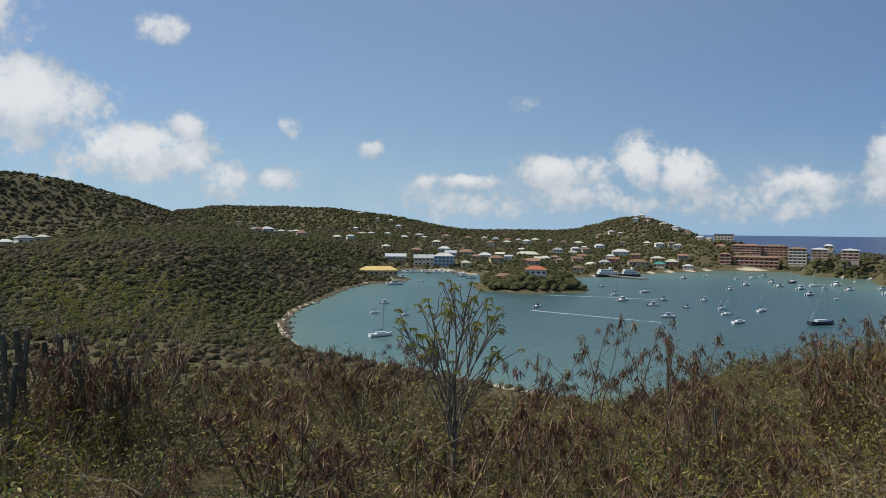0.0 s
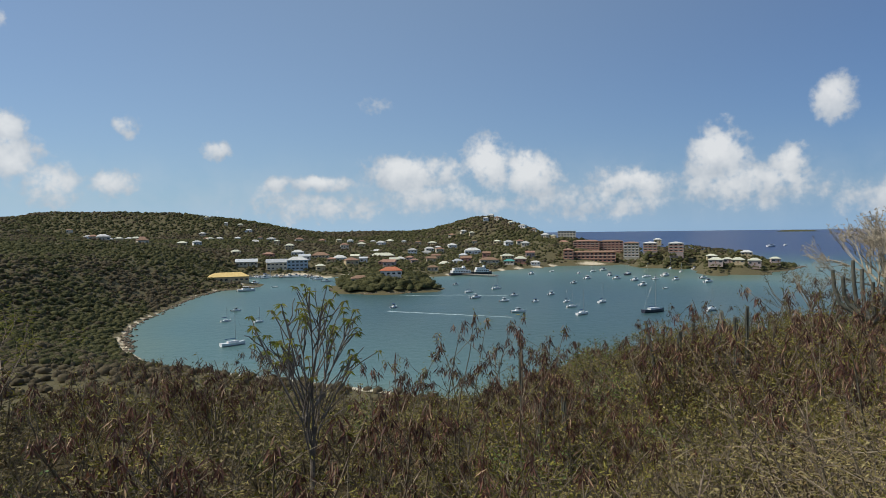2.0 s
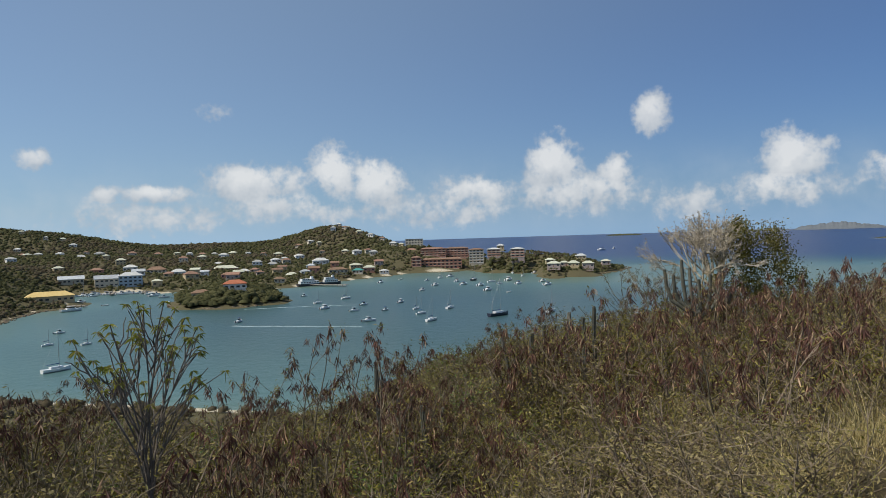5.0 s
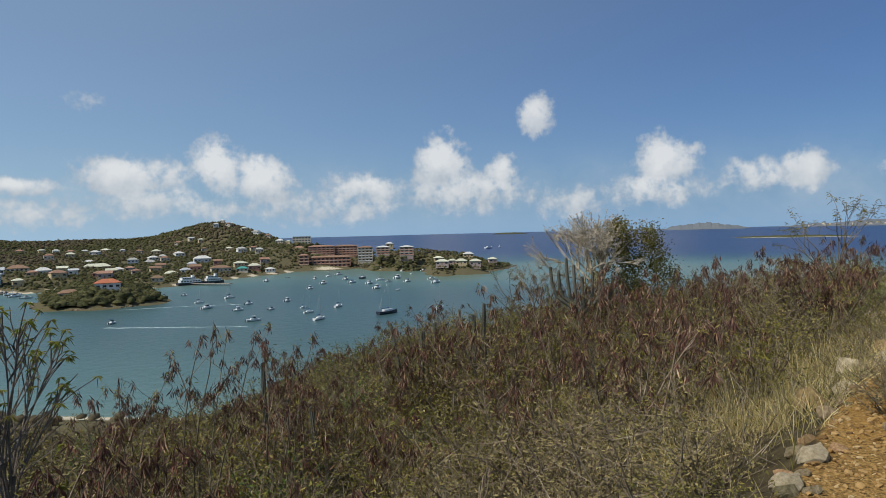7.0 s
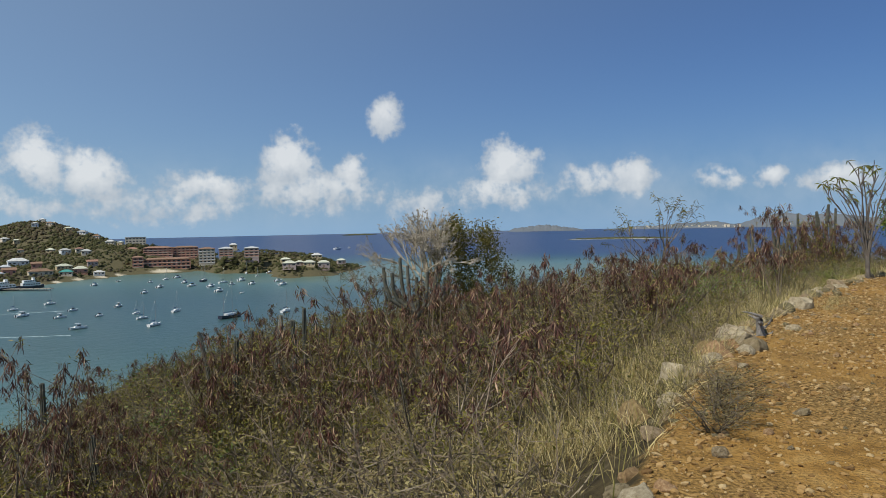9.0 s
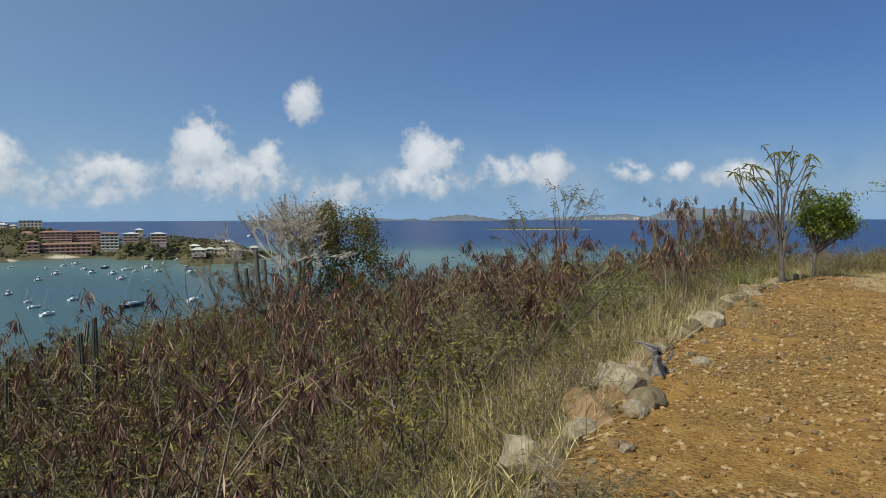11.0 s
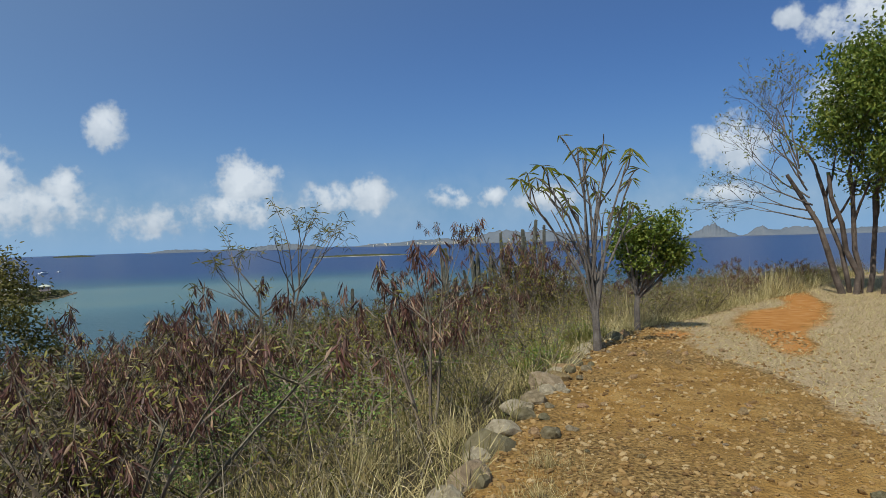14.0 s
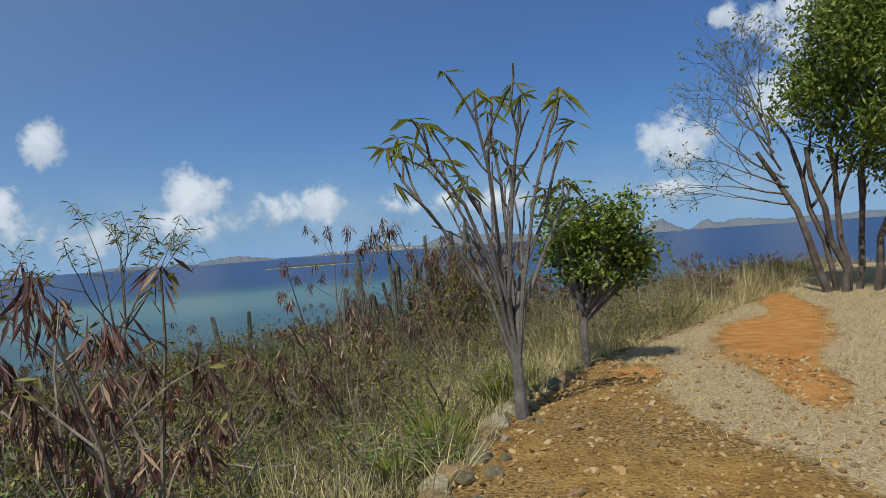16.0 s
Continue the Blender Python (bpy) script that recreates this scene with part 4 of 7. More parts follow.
def clump_shape(rng):
    """One crown of a far tree: a crumpled mound with loose sprays on it."""
    bm = bmesh.new()
    bmesh.ops.create_icosphere(bm, subdivisions=1, radius=1.0)
    v = []
    for q in bm.verts:
        k = rng.uniform(0.62, 1.18)
        v.append((q.co.x * k, q.co.y * k, max(q.co.z, -0.55) * k * 0.85))
    f = [tuple(w.index for w in face.verts) for face in bm.faces if face.calc_center_median().z > -0.5]
    bm.free()
    for _ in range(16):
        a, e = rng.uniform(0, 6.28), rng.uniform(-0.1, 1.5)
        p = Vector((math.cos(a) * math.cos(e), math.sin(a) * math.cos(e), math.sin(e) * 0.85)) * rng.uniform(0.85, 1.2)
        u = Vector((rng.gauss(0, 1), rng.gauss(0, 1), rng.gauss(0, 1))).normalized() * rng.uniform(0.16, 0.36)
        w = Vector((rng.gauss(0, 1), rng.gauss(0, 1), rng.gauss(0, 1))).normalized() * rng.uniform(0.10, 0.26)
        b = len(v)
        v += [tuple(p - u), tuple(p + w), tuple(p + u)]
        f.append((b, b + 1, b + 2))
    return np.array(v), f


def woods(name, label, mat, spots, seed):
    """Far woods as one joined mesh; spots: x, y, width."""
    rng = random.Random(seed)
    shapes = [clump_shape(rng) for _ in range(7)]
    spots = np.array(spots)
    zs = land(spots[:, 0], spots[:, 1])
    g = np.random.default_rng(seed)
    m = len(spots)
    v = np.stack([k[0] for k in shapes])[g.integers(0, 7, m)]
    a, s = g.uniform(0, 6.28, m), spots[:, 2]
    c, q = (np.cos(a) * s)[:, None], (np.sin(a) * s)[:, None]
    w = np.stack([spots[:, :1] + v[..., 0] * c - v[..., 1] * q, spots[:, 1:2] + v[..., 0] * q + v[..., 1] * c, (zs + s * g.uniform(0.25, 0.6, m))[:, None] + v[..., 2] * (s * g.uniform(0.5, 0.85, m))[:, None]], -1)
    tri = np.array(shapes[0][1])
    f = (np.arange(m)[:, None, None] * v.shape[1] + tri).reshape(-1)
    me = bpy.data.meshes.new(name)
    me.vertices.add(m * v.shape[1])
    me.vertices.foreach_set("co", w.ravel())
    me.loops.add(len(f))
    me.loops.foreach_set("vertex_index", f.astype(np.int32))
    me.polygons.add(len(f) // 3)
    me.polygons.foreach_set("loop_start", np.arange(0, len(f), 3, dtype=np.int32))
    me.update(calc_edges=True)
    me.validate()
    me.materials.append(mat)
    me.polygons.foreach_set("use_smooth", [True] * len(me.polygons))
    return tagged(new(name, me), label, "woods", kind="stuff")


TOWN_SMALL = [(52, 690), (66, 712), (84, 688), (98, 716), (116, 700), (136, 716), (158, 690), (172, 712), (222, 730), (252, 742), (34, 716), (8, 730), (-28, 742), (60, 740), (118, 742), (148, 752), (180, 758), (206, 756), (-60, 742), (86, 664)]
BUILT = [(x, y, 8, 6.0) for x, y in TOWN_SMALL] + [(x, y, w, 30 if i < 3 else 9) for i, (x, y, _, w, *_) in enumerate(CONDO)] + [(x, y, w, 7) for x, y, _, w, *_ in TOWN] + [(x, y, w, 7 if w > 13 else 4.5) for x, y, _, w, *_ in VILLAS] + [(x, y, 7, 3.0) for x, y in HOUSES_WEST + HOUSES_MID]


def wood_spots():
    g = np.random.default_rng(8)
    built = np.array(BUILT)
    ux, uy = built[:, 0] / np.hypot(built[:, 0], built[:, 1]), built[:, 1] / np.hypot(built[:, 0], built[:, 1])
    n = 165000
    az, r = np.radians(g.uniform(-38, 42, n)), 230 + 1700 * g.random(n) ** 1.35
    x, y = r * np.sin(az), r * np.cos(az)
    dist = coast_distance(x, y)
    s = (0.9 + 1.1 * g.random(n) ** 1.6) * (0.68 + r / 1000)
    ok = dist > np.where((r < 620) & (x < 0), 3.5, np.where(x > 338, 3.5, np.where(x > 100, 11, 8)))
    for (bx, by, bw, front), vx, vy in zip(built, ux, uy):
        dx, dy = x - bx, y - by
        along = dx * vx + dy * vy
        ok &= ~((np.abs(dx * vy - dy * vx) < bw * 0.42) & (along > -front) & (along < 6))
    # the town's streets and yards leave gaps
    ok &= ~((y > 600) & (y < 900) & (x > -40) & (x < 300) & (g.random(n) < 0.45))
    # crowded round the holiday blocks and over the point
    near = ok & (x > 225) & (x < 440) & (y > 505) & (y < 860)
    s = np.where(near, s * 0.85, s)
    kind = wobble(x, y, 55.0, 1.0) + g.normal(0, 0.35, n) > 0.3
    green, dry, kept = [], [], set()
    for i in np.nonzero(ok)[0]:
        cell = (int(x[i] / (s[i] * 0.95)), int(y[i] / (s[i] * 0.95 * (1 + r[i] / 1500))))
        if cell not in kept or (near[i] and g.random() < 0.6):
            kept.add(cell)
            (dry if kind[i] else green).append((x[i], y[i], s[i]))
    # trees planted close in front of the blocks and behind them
    q, extra = random.Random(6), []
    for k, (bx, by, _, w, *_) in enumerate(CONDO + VILLAS):
        r0 = math.hypot(bx, by)
        vx, vy = bx / r0, by / r0
        point = k >= len(CONDO)
        for _ in range(int(w * (2.6 if point else 1.1))):
            side = q.uniform(-0.6, 0.6) * w * (1.4 if point else 1.0)
            spots = [(q.uniform(8, 22), q.uniform(2.2, 3.6))]
            if k == 3 or point and w > 13:
                spots.append((-q.uniform(8, 19), q.uniform(2.2, 3.4)))
            elif point:
                spots = [(-q.uniform(5.5, 13), q.uniform(0.8, 1.5)), (q.uniform(6, 12), q.uniform(1.8, 3.0))]
            for back, size in spots:
                extra.append((bx + vx * back + vy * side, by + vy * back - vx * side, size))
    return green + [t for t in extra if clear_of(t, built, ux, uy)], dry


def clear_of(t, built, ux, uy):
    dx, dy = t[0] - built[:, 0], t[1] - built[:, 1]
    along, across = dx * ux + dy * uy, np.abs(dx * uy - dy * ux)
    return not np.any((across < built[:, 2] * 0.5) & (along > -np.where(built[:, 2] < 13, 5.2, np.minimum(built[:, 3], 7.5))) & (along < 5.5)) or t[0] < 225


_green, _dry = wood_spots()
woods("green_woods", "dense green woods on the hills round the bay", M_CANOPY, _green, 1)
woods("dry_woods", "brownish dry scrub woods on the hillsides", M_CANOPY_DRY, _dry, 2)
_rng = random.Random(31)
_islet = [(ISLET[0] + 32 * _rng.uniform(-1, 1), ISLET[1] + 40 * _rng.uniform(-1, 1), _rng.uniform(1.8, 4.0)) for _ in range(700)]
_islet = [q for q in _islet if float(land(q[0], q[1])) > 1.0 and not (abs(q[0] - 65) < 7.5 and 472 < q[1] < 501) and not (abs(q[0] - 42.5) < 6 and 483 < q[1] < 493)]
_islet = [(a, b, s * (1.0 + 0.6 * min(1.0, max(0.0, (b - ISLET[1]) / 14)))) for a, b, s in _islet]
woods("islet_woods", "low green trees crowding a small islet", M_CANOPY, _islet, 3)


def lower_slope():
    """Scrub on the hill below the viewpoint, down to the water."""
    rng = random.Random(15)
    spots = []
    for _ in range(12000):
        a, r = radians(rng.uniform(-48, 80)), 34 + 230 * rng.random() ** 1.3
        x, y = r * math.sin(a), r * math.cos(a)
        spots.append((x, y, rng.uniform(0.7, 1.3) * (0.65 + r / 220)))
    p = np.array(spots)
    ok = (coast_distance(p[:, 0], p[:, 1]) > 3) & (p[:, 1] - np.interp(p[:, 0], EDGE_X, EDGE_Y) > 24) & (np.hypot(p[:, 0] + 62, p[:, 1] - 262) > 16)
    return p[ok][:5200].tolist()


woods("slope_scrub", "olive scrub covering the slope below the viewpoint", M_CANOPY_DRY, lower_slope(), 5)


def shore_rocks():
    rng = random.Random(12)
    v, f = [], []
    spots = []
    for _ in range(260):
        a = rng.uniform(0, 6.28)
        x, y = ISLET[0] + math.cos(a) * 34, ISLET[1] + math.sin(a) * 42
        for k in np.linspace(0.5, 1.1, 40):
            if float(land(ISLET[0] + math.cos(a) * 34 * k, ISLET[1] + math.sin(a) * 42 * k)) < 0.6:
                x, y = ISLET[0] + math.cos(a) * 34 * k, ISLET[1] + math.sin(a) * 42 * k
                break
        spots.append((x + rng.gauss(0, 0.8), y + rng.gauss(0, 0.8), rng.uniform(0.5, 1.5)))
    pts = COAST[1:7] + [(380, 526), (433, 554), (480, 596)]
    for (x0, y0), (x1, y1) in list(zip(COAST[1:7], COAST[2:8])) + [((366, 605), (343, 528)), ((343, 528), (379, 526)), ((379, 526), (433, 554)), ((433, 554), (480, 596))]:
        for _ in range(55):
            k = rng.random()
            spots.append((x0 + (x1 - x0) * k + rng.gauss(0, 1.5), y0 + (y1 - y0) * k + rng.gauss(0, 1.5), rng.uniform(0.3, 1.0)))
    P = Pieces()
    for x, y, s in spots:
        bm = bmesh.new()
        bmesh.ops.create_icosphere(bm, subdivisions=1, radius=s)
        b = len(P.v)
        for q in bm.verts:
            P.v.append(Vector((x + q.co.x * rng.uniform(0.6, 1.4), y + q.co.y * rng.uniform(0.6, 1.4), 0.15 + q.co.z * rng.uniform(0.4, 0.9))))
        P.f += [tuple(b + w.index for w in face.verts) for face in bm.faces]
        bm.free()
    return tagged(new("shore_rocks", P.mesh("shore_rocks", M_ROCK_SHORE)), "brown broken rocks along the waterline", "rocks", kind="stuff")


shore_rocks()


# ---------------------------------------------------------------- buildings
def hip_roof(w, d, z, h, over=0.5, ridge=0.45):
    P = Pieces()
    x, y, k = w / 2 + over, d / 2 + over, max(0.0, (w - d) / 2) + ridge * 0.4
    P.v = [Vector(q) for q in ((-x, -y, z), (x, -y, z), (x, y, z), (-x, y, z), (-k, 0, z + h), (k, 0, z + h), (-x, -y, z - 0.25), (x, -y, z - 0.25), (x, y, z - 0.25), (-x, y, z - 0.25))]
    P.f = [(0, 1, 5, 4), (1, 2, 5), (2, 3, 4, 5), (3, 0, 4), (0, 6, 7, 1), (1, 7, 8, 2), (2, 8, 9, 3), (3, 9, 6, 0), (6, 9, 8, 7)]
    return P


def gable_roof(w, d, z, h, over=0.6):
    P = Pieces()
    x, y = w / 2 + over, d / 2 + over
    P.v = [Vector(q) for q in ((-x, -y, z), (x, -y, z), (x, y, z), (-x, y, z), (-x, 0, z + h), (x, 0, z + h), (-x, -y, z - 0.25), (x, -y, z - 0.25), (x, y, z - 0.25), (-x, y, z - 0.25))]
    P.f = [(0, 1, 5, 4), (2, 3, 4, 5), (3, 0, 4), (1, 2, 5), (0, 6, 7, 1), (2, 8, 9, 3), (1, 7, 8, 2), (3, 9, 6, 0), (6, 9, 8, 7)]
    return P


def facing(x, y, turn=0.0):
    """The turn that sets a front towards the hilltop."""
    return -math.degrees(math.atan2(x, y)) + turn


def house(name, label, category, x, y, z, w, h, wall, roof_mat, depth=None, roof="hip", storeys=None, turn=0.0, group="", dig=5.0):
    """Walls, roof, windows and a door; the front looks along -y of its own."""
    d = depth or min(w * 0.7, 11)
    top = thing(name, label, category, group, pose(x, y, z, 0, 0, facing(x, y, turn)))
    rise = min(0.28 * min(w, d), h * 0.42)
    eave = h - rise if roof != "flat" else h - 0.4
    P = Pieces()
    P.box((-w / 2, -d / 2, -dig), (w / 2, d / 2, eave))
    if roof == "gable":
        b = len(P.v)
        P.v += [Vector((-w / 2, -d / 2, eave)), Vector((-w / 2, d / 2, eave)), Vector((-w / 2, 0, eave + rise * 0.95)), Vector((w / 2, -d / 2, eave)), Vector((w / 2, d / 2, eave)), Vector((w / 2, 0, eave + rise * 0.95))]
        P.f += [(b, b + 2, b + 1), (b + 3, b + 4, b + 5)]
    part("wall", P, wall, top)
    if roof == "hip":
        part("roof", hip_roof(w, d, eave + 0.26, rise), roof_mat, top)
    elif roof == "gable":
        part("roof", gable_roof(w, d, eave + 0.26, rise), roof_mat, top)
    else:
        R = Pieces()
        R.box((-w / 2 - 0.3, -d / 2 - 0.3, eave), (w / 2 + 0.3, d / 2 + 0.3, h))
        part("roof", R, roof_mat, top)
    n = storeys or max(1, round(eave / 3.2))
    cols = max(2, round(w / 3.6))
    for s in range(n):
        zc = (s + 0.55) * eave / n
        for c in range(cols):
            xc = (c + 0.5) * w / cols - w / 2
            W = Pieces()
            if s == 0 and c == cols // 2 and n < 3:
                W.box((xc - 0.5, -d / 2 - 0.06, 0.05), (xc + 0.5, -d / 2 + 0.02, min(2.1, eave * 0.8)))
                part("door", W, M_ROOF_BROWN, top)
                continue
            W.box((xc - w / cols * 0.28, -d / 2 - 0.05, zc - 0.7), (xc + w / cols * 0.28, -d / 2 + 0.02, zc + 0.6))
            part("window", W, M_GLASS, top)
    return top


def balcony_block(label, x, y, z, w, h, storeys, turn=0.0, wall=None, dig=14.0, roof_mat=None):
    """A holiday block: slabs, fins and a dark recess at each balcony."""
    wall = wall or M_WALL_PINK
    d = 12.0
    top = thing("apartment_block", label, "apartment building", "holiday blocks above the beach", pose(x, y, z, 0, 0, facing(x, y, turn)))
    P = Pieces()
    P.box((-w / 2, -d / 2 + 0.9, -dig), (w / 2, d / 2, h))
    P.box((-w / 2, -d / 2, -dig), (w / 2, d / 2, 0))
    part("wall", P, wall, top)
    fl = h / storeys
    bays = max(2, round(w / 4.6))
    for s in range(storeys + 1):
        S = Pieces()
        S.box((-w / 2 - 0.3, -d / 2 - 0.2, s * fl - 0.18), (w / 2 + 0.3, -d / 2 + 1.0, s * fl + 0.18))
        part("floor_slab", S, M_WALL_CREAM, top, "pale balcony slab")
    for b in range(bays + 1):
        S = Pieces()
        xc = -w / 2 + b * w / bays
        S.box((xc - 0.2, -d / 2 - 0.05, 0), (xc + 0.2, -d / 2 + 0.92, h))
        part("fin", S, wall, top)
    for s in range(storeys):
        for b in range(bays):
            xc = -w / 2 + (b + 0.5) * w / bays
            G = Pieces()
            G.box((xc - w / bays * 0.27, -d / 2 + 0.8, s * fl + 0.25), (xc + w / bays * 0.27, -d / 2 + 0.89, s * fl + fl * 0.72))
            part("window", G, M_GLASS, top)
            R = Pieces()
            R.box((xc - w / bays * 0.44, -d / 2 + 0.02, s * fl + 0.2), (xc + w / bays * 0.44, -d / 2 + 0.12, s * fl + 1.05))
            part("balustrade", R, M_WALL_PINK if wall is not M_WALL_CREAM else M_WALL_WHITE, top)
    part("roof", hip_roof(w, d, h + 0.2, 1.5, 0.6), roof_mat or M_ROOF_BROWN, top)
    return top


for i, (x, y, z, w, h) in enumerate(CONDO):
    if i in (0, 1, 2):
        balcony_block("terracotta holiday block with long balconies on a slope", x, y, z, w, h - 1.6, 4 if i < 2 else 3)
    elif i == 3:
        balcony_block("cream apartment tower beside the terracotta blocks", x, y, z, w, h - 1.6, 5, 0, M_WALL_CREAM)
    elif i == 5:
        balcony_block("stepped terracotta wing of the holiday blocks", x, y, z, w, h - 1.6, 4)
    elif i == 4:
        house("house", "ochre house with a brown hip roof", "house", x, y, z, w, h, M_WALL_SAND, M_ROOF_BROWN, dig=14)
    else:
        house("apartment_house", "pale flat-roofed block on the ridge", "building", x, y, z, w, h, M_WALL_CREAM, M_ROOF_GREY, 12, "flat", 4, dig=14)

TOWN_LOOK = [("warehouse", "long shed with a grey metal roof by the quay", "shed", M_WALL_CREAM, M_ROOF_GREY, "gable"),
             ("town_house", "white town house with a pale roof", "house", M_WALL_WHITE, M_ROOF_WHITE, "hip"),
             ("ferry_terminal", "low terminal with a yellow roof on the dock", "terminal", M_WALL_SAND, M_ROOF_YELLOW, "hip"),
             ("town_house", "ochre town house with a pale roof", "house", M_WALL_SAND, M_ROOF_PALE, "hip"),
             ("town_house", "town house with a brown hip roof", "house", M_WALL_CREAM, M_ROOF_BROWN, "hip"),
             ("town_house", "pinkish low town building", "house", M_WALL_PINK, M_ROOF_PALE, "hip"),
             ("beach_bar", "beach building with a teal roof", "house", M_WALL_CREAM, M_ROOF_TEAL, "hip")]
for x, y, z, w, h, k in TOWN:
    name, label, cat, wall, roof_mat, kind = TOWN_LOOK[k]
    house(name, label, cat, x, y, z, w, h, wall if (x, k) != (0.9, 1) else M_WALL_BLUE, roof_mat, roof=kind, group="town buildings", dig=10, turn=(w * 37 % 17) - 8)
for i, (x, y, z, w, h) in enumerate(VILLAS):
    if i in (7, 8):
        balcony_block("grey-pink apartment villa with a white roof among trees", x, y, z, w, h - 1.6, 3, 0, M_WALL_MAUVE, 6, M_ROOF_WHITE)
        continue
    # most walls take the darker mauve: shade under the eaves put into colour
    house("villa", "beach villa with a pale hip roof on the point", "villa", x, y, z, w, h,
          M_WALL_MAUVE if i % 3 else M_WALL_SAND, M_ROOF_WHITE if i >= 6 else M_ROOF_PALE, roof="hip", group="villas on the point", dig=3, turn=(w * 53 % 25) - 12)
(x, y, z, w, h), small = ISLETHOUSES
house("islet_house", "white two-storey house with a red hip roof on an islet", "house", x, y, z, w, h, M_WALL_WHITE, M_ROOF_RED, 9, "hip", 2, dig=8)
house("islet_house", "low house with a brown-red roof among the trees", "house", *small, M_WALL_CREAM, M_ROOF_BROWN, 7, "hip", 1, dig=8)


def hillside_houses():
    rng = random.Random(4)
    looks = [("white-roofed house on the wooded hillside", M_WALL_WHITE, M_ROOF_WHITE), ("cream house with a white roof on the hillside", M_WALL_CREAM, M_ROOF_WHITE),
             ("house with a brown roof on the wooded hillside", M_WALL_CREAM, M_ROOF_BROWN), ("sand-coloured house with a pale roof on the hillside", M_WALL_SAND, M_ROOF_PALE)]
    for i, (x, y) in enumerate(HOUSES_WEST + HOUSES_MID):
        label, wall, roof_mat = looks[(0, 2, 1, 3, 0, 2, 3)[i % 7]]
        w = rng.uniform(6, 11)
        house("house", label, "house", x, y, drop(x, y, 0) + 0.9, w, rng.uniform(4.2, 6.0), wall, roof_mat, roof="hip", group="houses on the hills", turn=rng.uniform(-25, 25), dig=5)


def small_town_houses():
    """Low shops and houses that fill the streets between the larger buildings."""
    rng = random.Random(23)
    looks = [("low town house with a dull brown roof", M_WALL_SAND, M_ROOF_BROWN), ("white town house with a grey metal roof", M_WALL_WHITE, M_ROOF_GREY), ("pinkish town house with a brown roof", M_WALL_PINK, M_ROOF_BROWN), ("sand-coloured shop with a pale roof", M_WALL_SAND, M_ROOF_PALE), ("low town house with a brown roof", M_WALL_MAUVE, M_ROOF_BROWN)]
    for i, (x, y) in enumerate(TOWN_SMALL):
        label, wall, roof_mat = looks[i % 5]
        house("town_house", label, "house", x, y, drop(x, y, 0) + 0.7, rng.uniform(7, 13), rng.uniform(4.0, 6.5), wall, roof_mat, roof=("hip", "gable")[i % 2], group="town buildings", turn=rng.uniform(-20, 20), dig=6)


hillside_houses()
small_town_houses()


# ---------------------------------------------------------------- boats, piers, wakes
def hull_mesh(length, beam, free, sheer=0.25):
    """A lofted hull, bow towards +y, with a deck."""
    P = Pieces()
    n = 9
    for i in range(n):
        k = i / (n - 1)
        y = -length / 2 + k * length
        half = beam / 2 * (0.82 + 0.18 * math.sin(min(1, k * 2) * 1.57)) * (1 - max(0, (k - 0.45) / 0.55) ** 2.2)
        half = max(half, 0.02)
        top = free * (1 + sheer * (2 * k - 0.8) ** 2)
        P.v += [Vector((-half, y, top)), Vector((-half * 0.86, y, free * 0.25)), Vector((0, y, -0.35)), Vector((half * 0.86, y, free * 0.25)), Vector((half, y, top))]
    for i in range(n - 1):
        for j in range(4):
            a = i * 5 + j
            P.f.append((a, a + 1, a + 6, a + 5))
        a = i * 5
        P.f.append((a, a + 5, a + 9, a + 4))
    P.f.append((0, 4, 3, 2, 1))
    return P


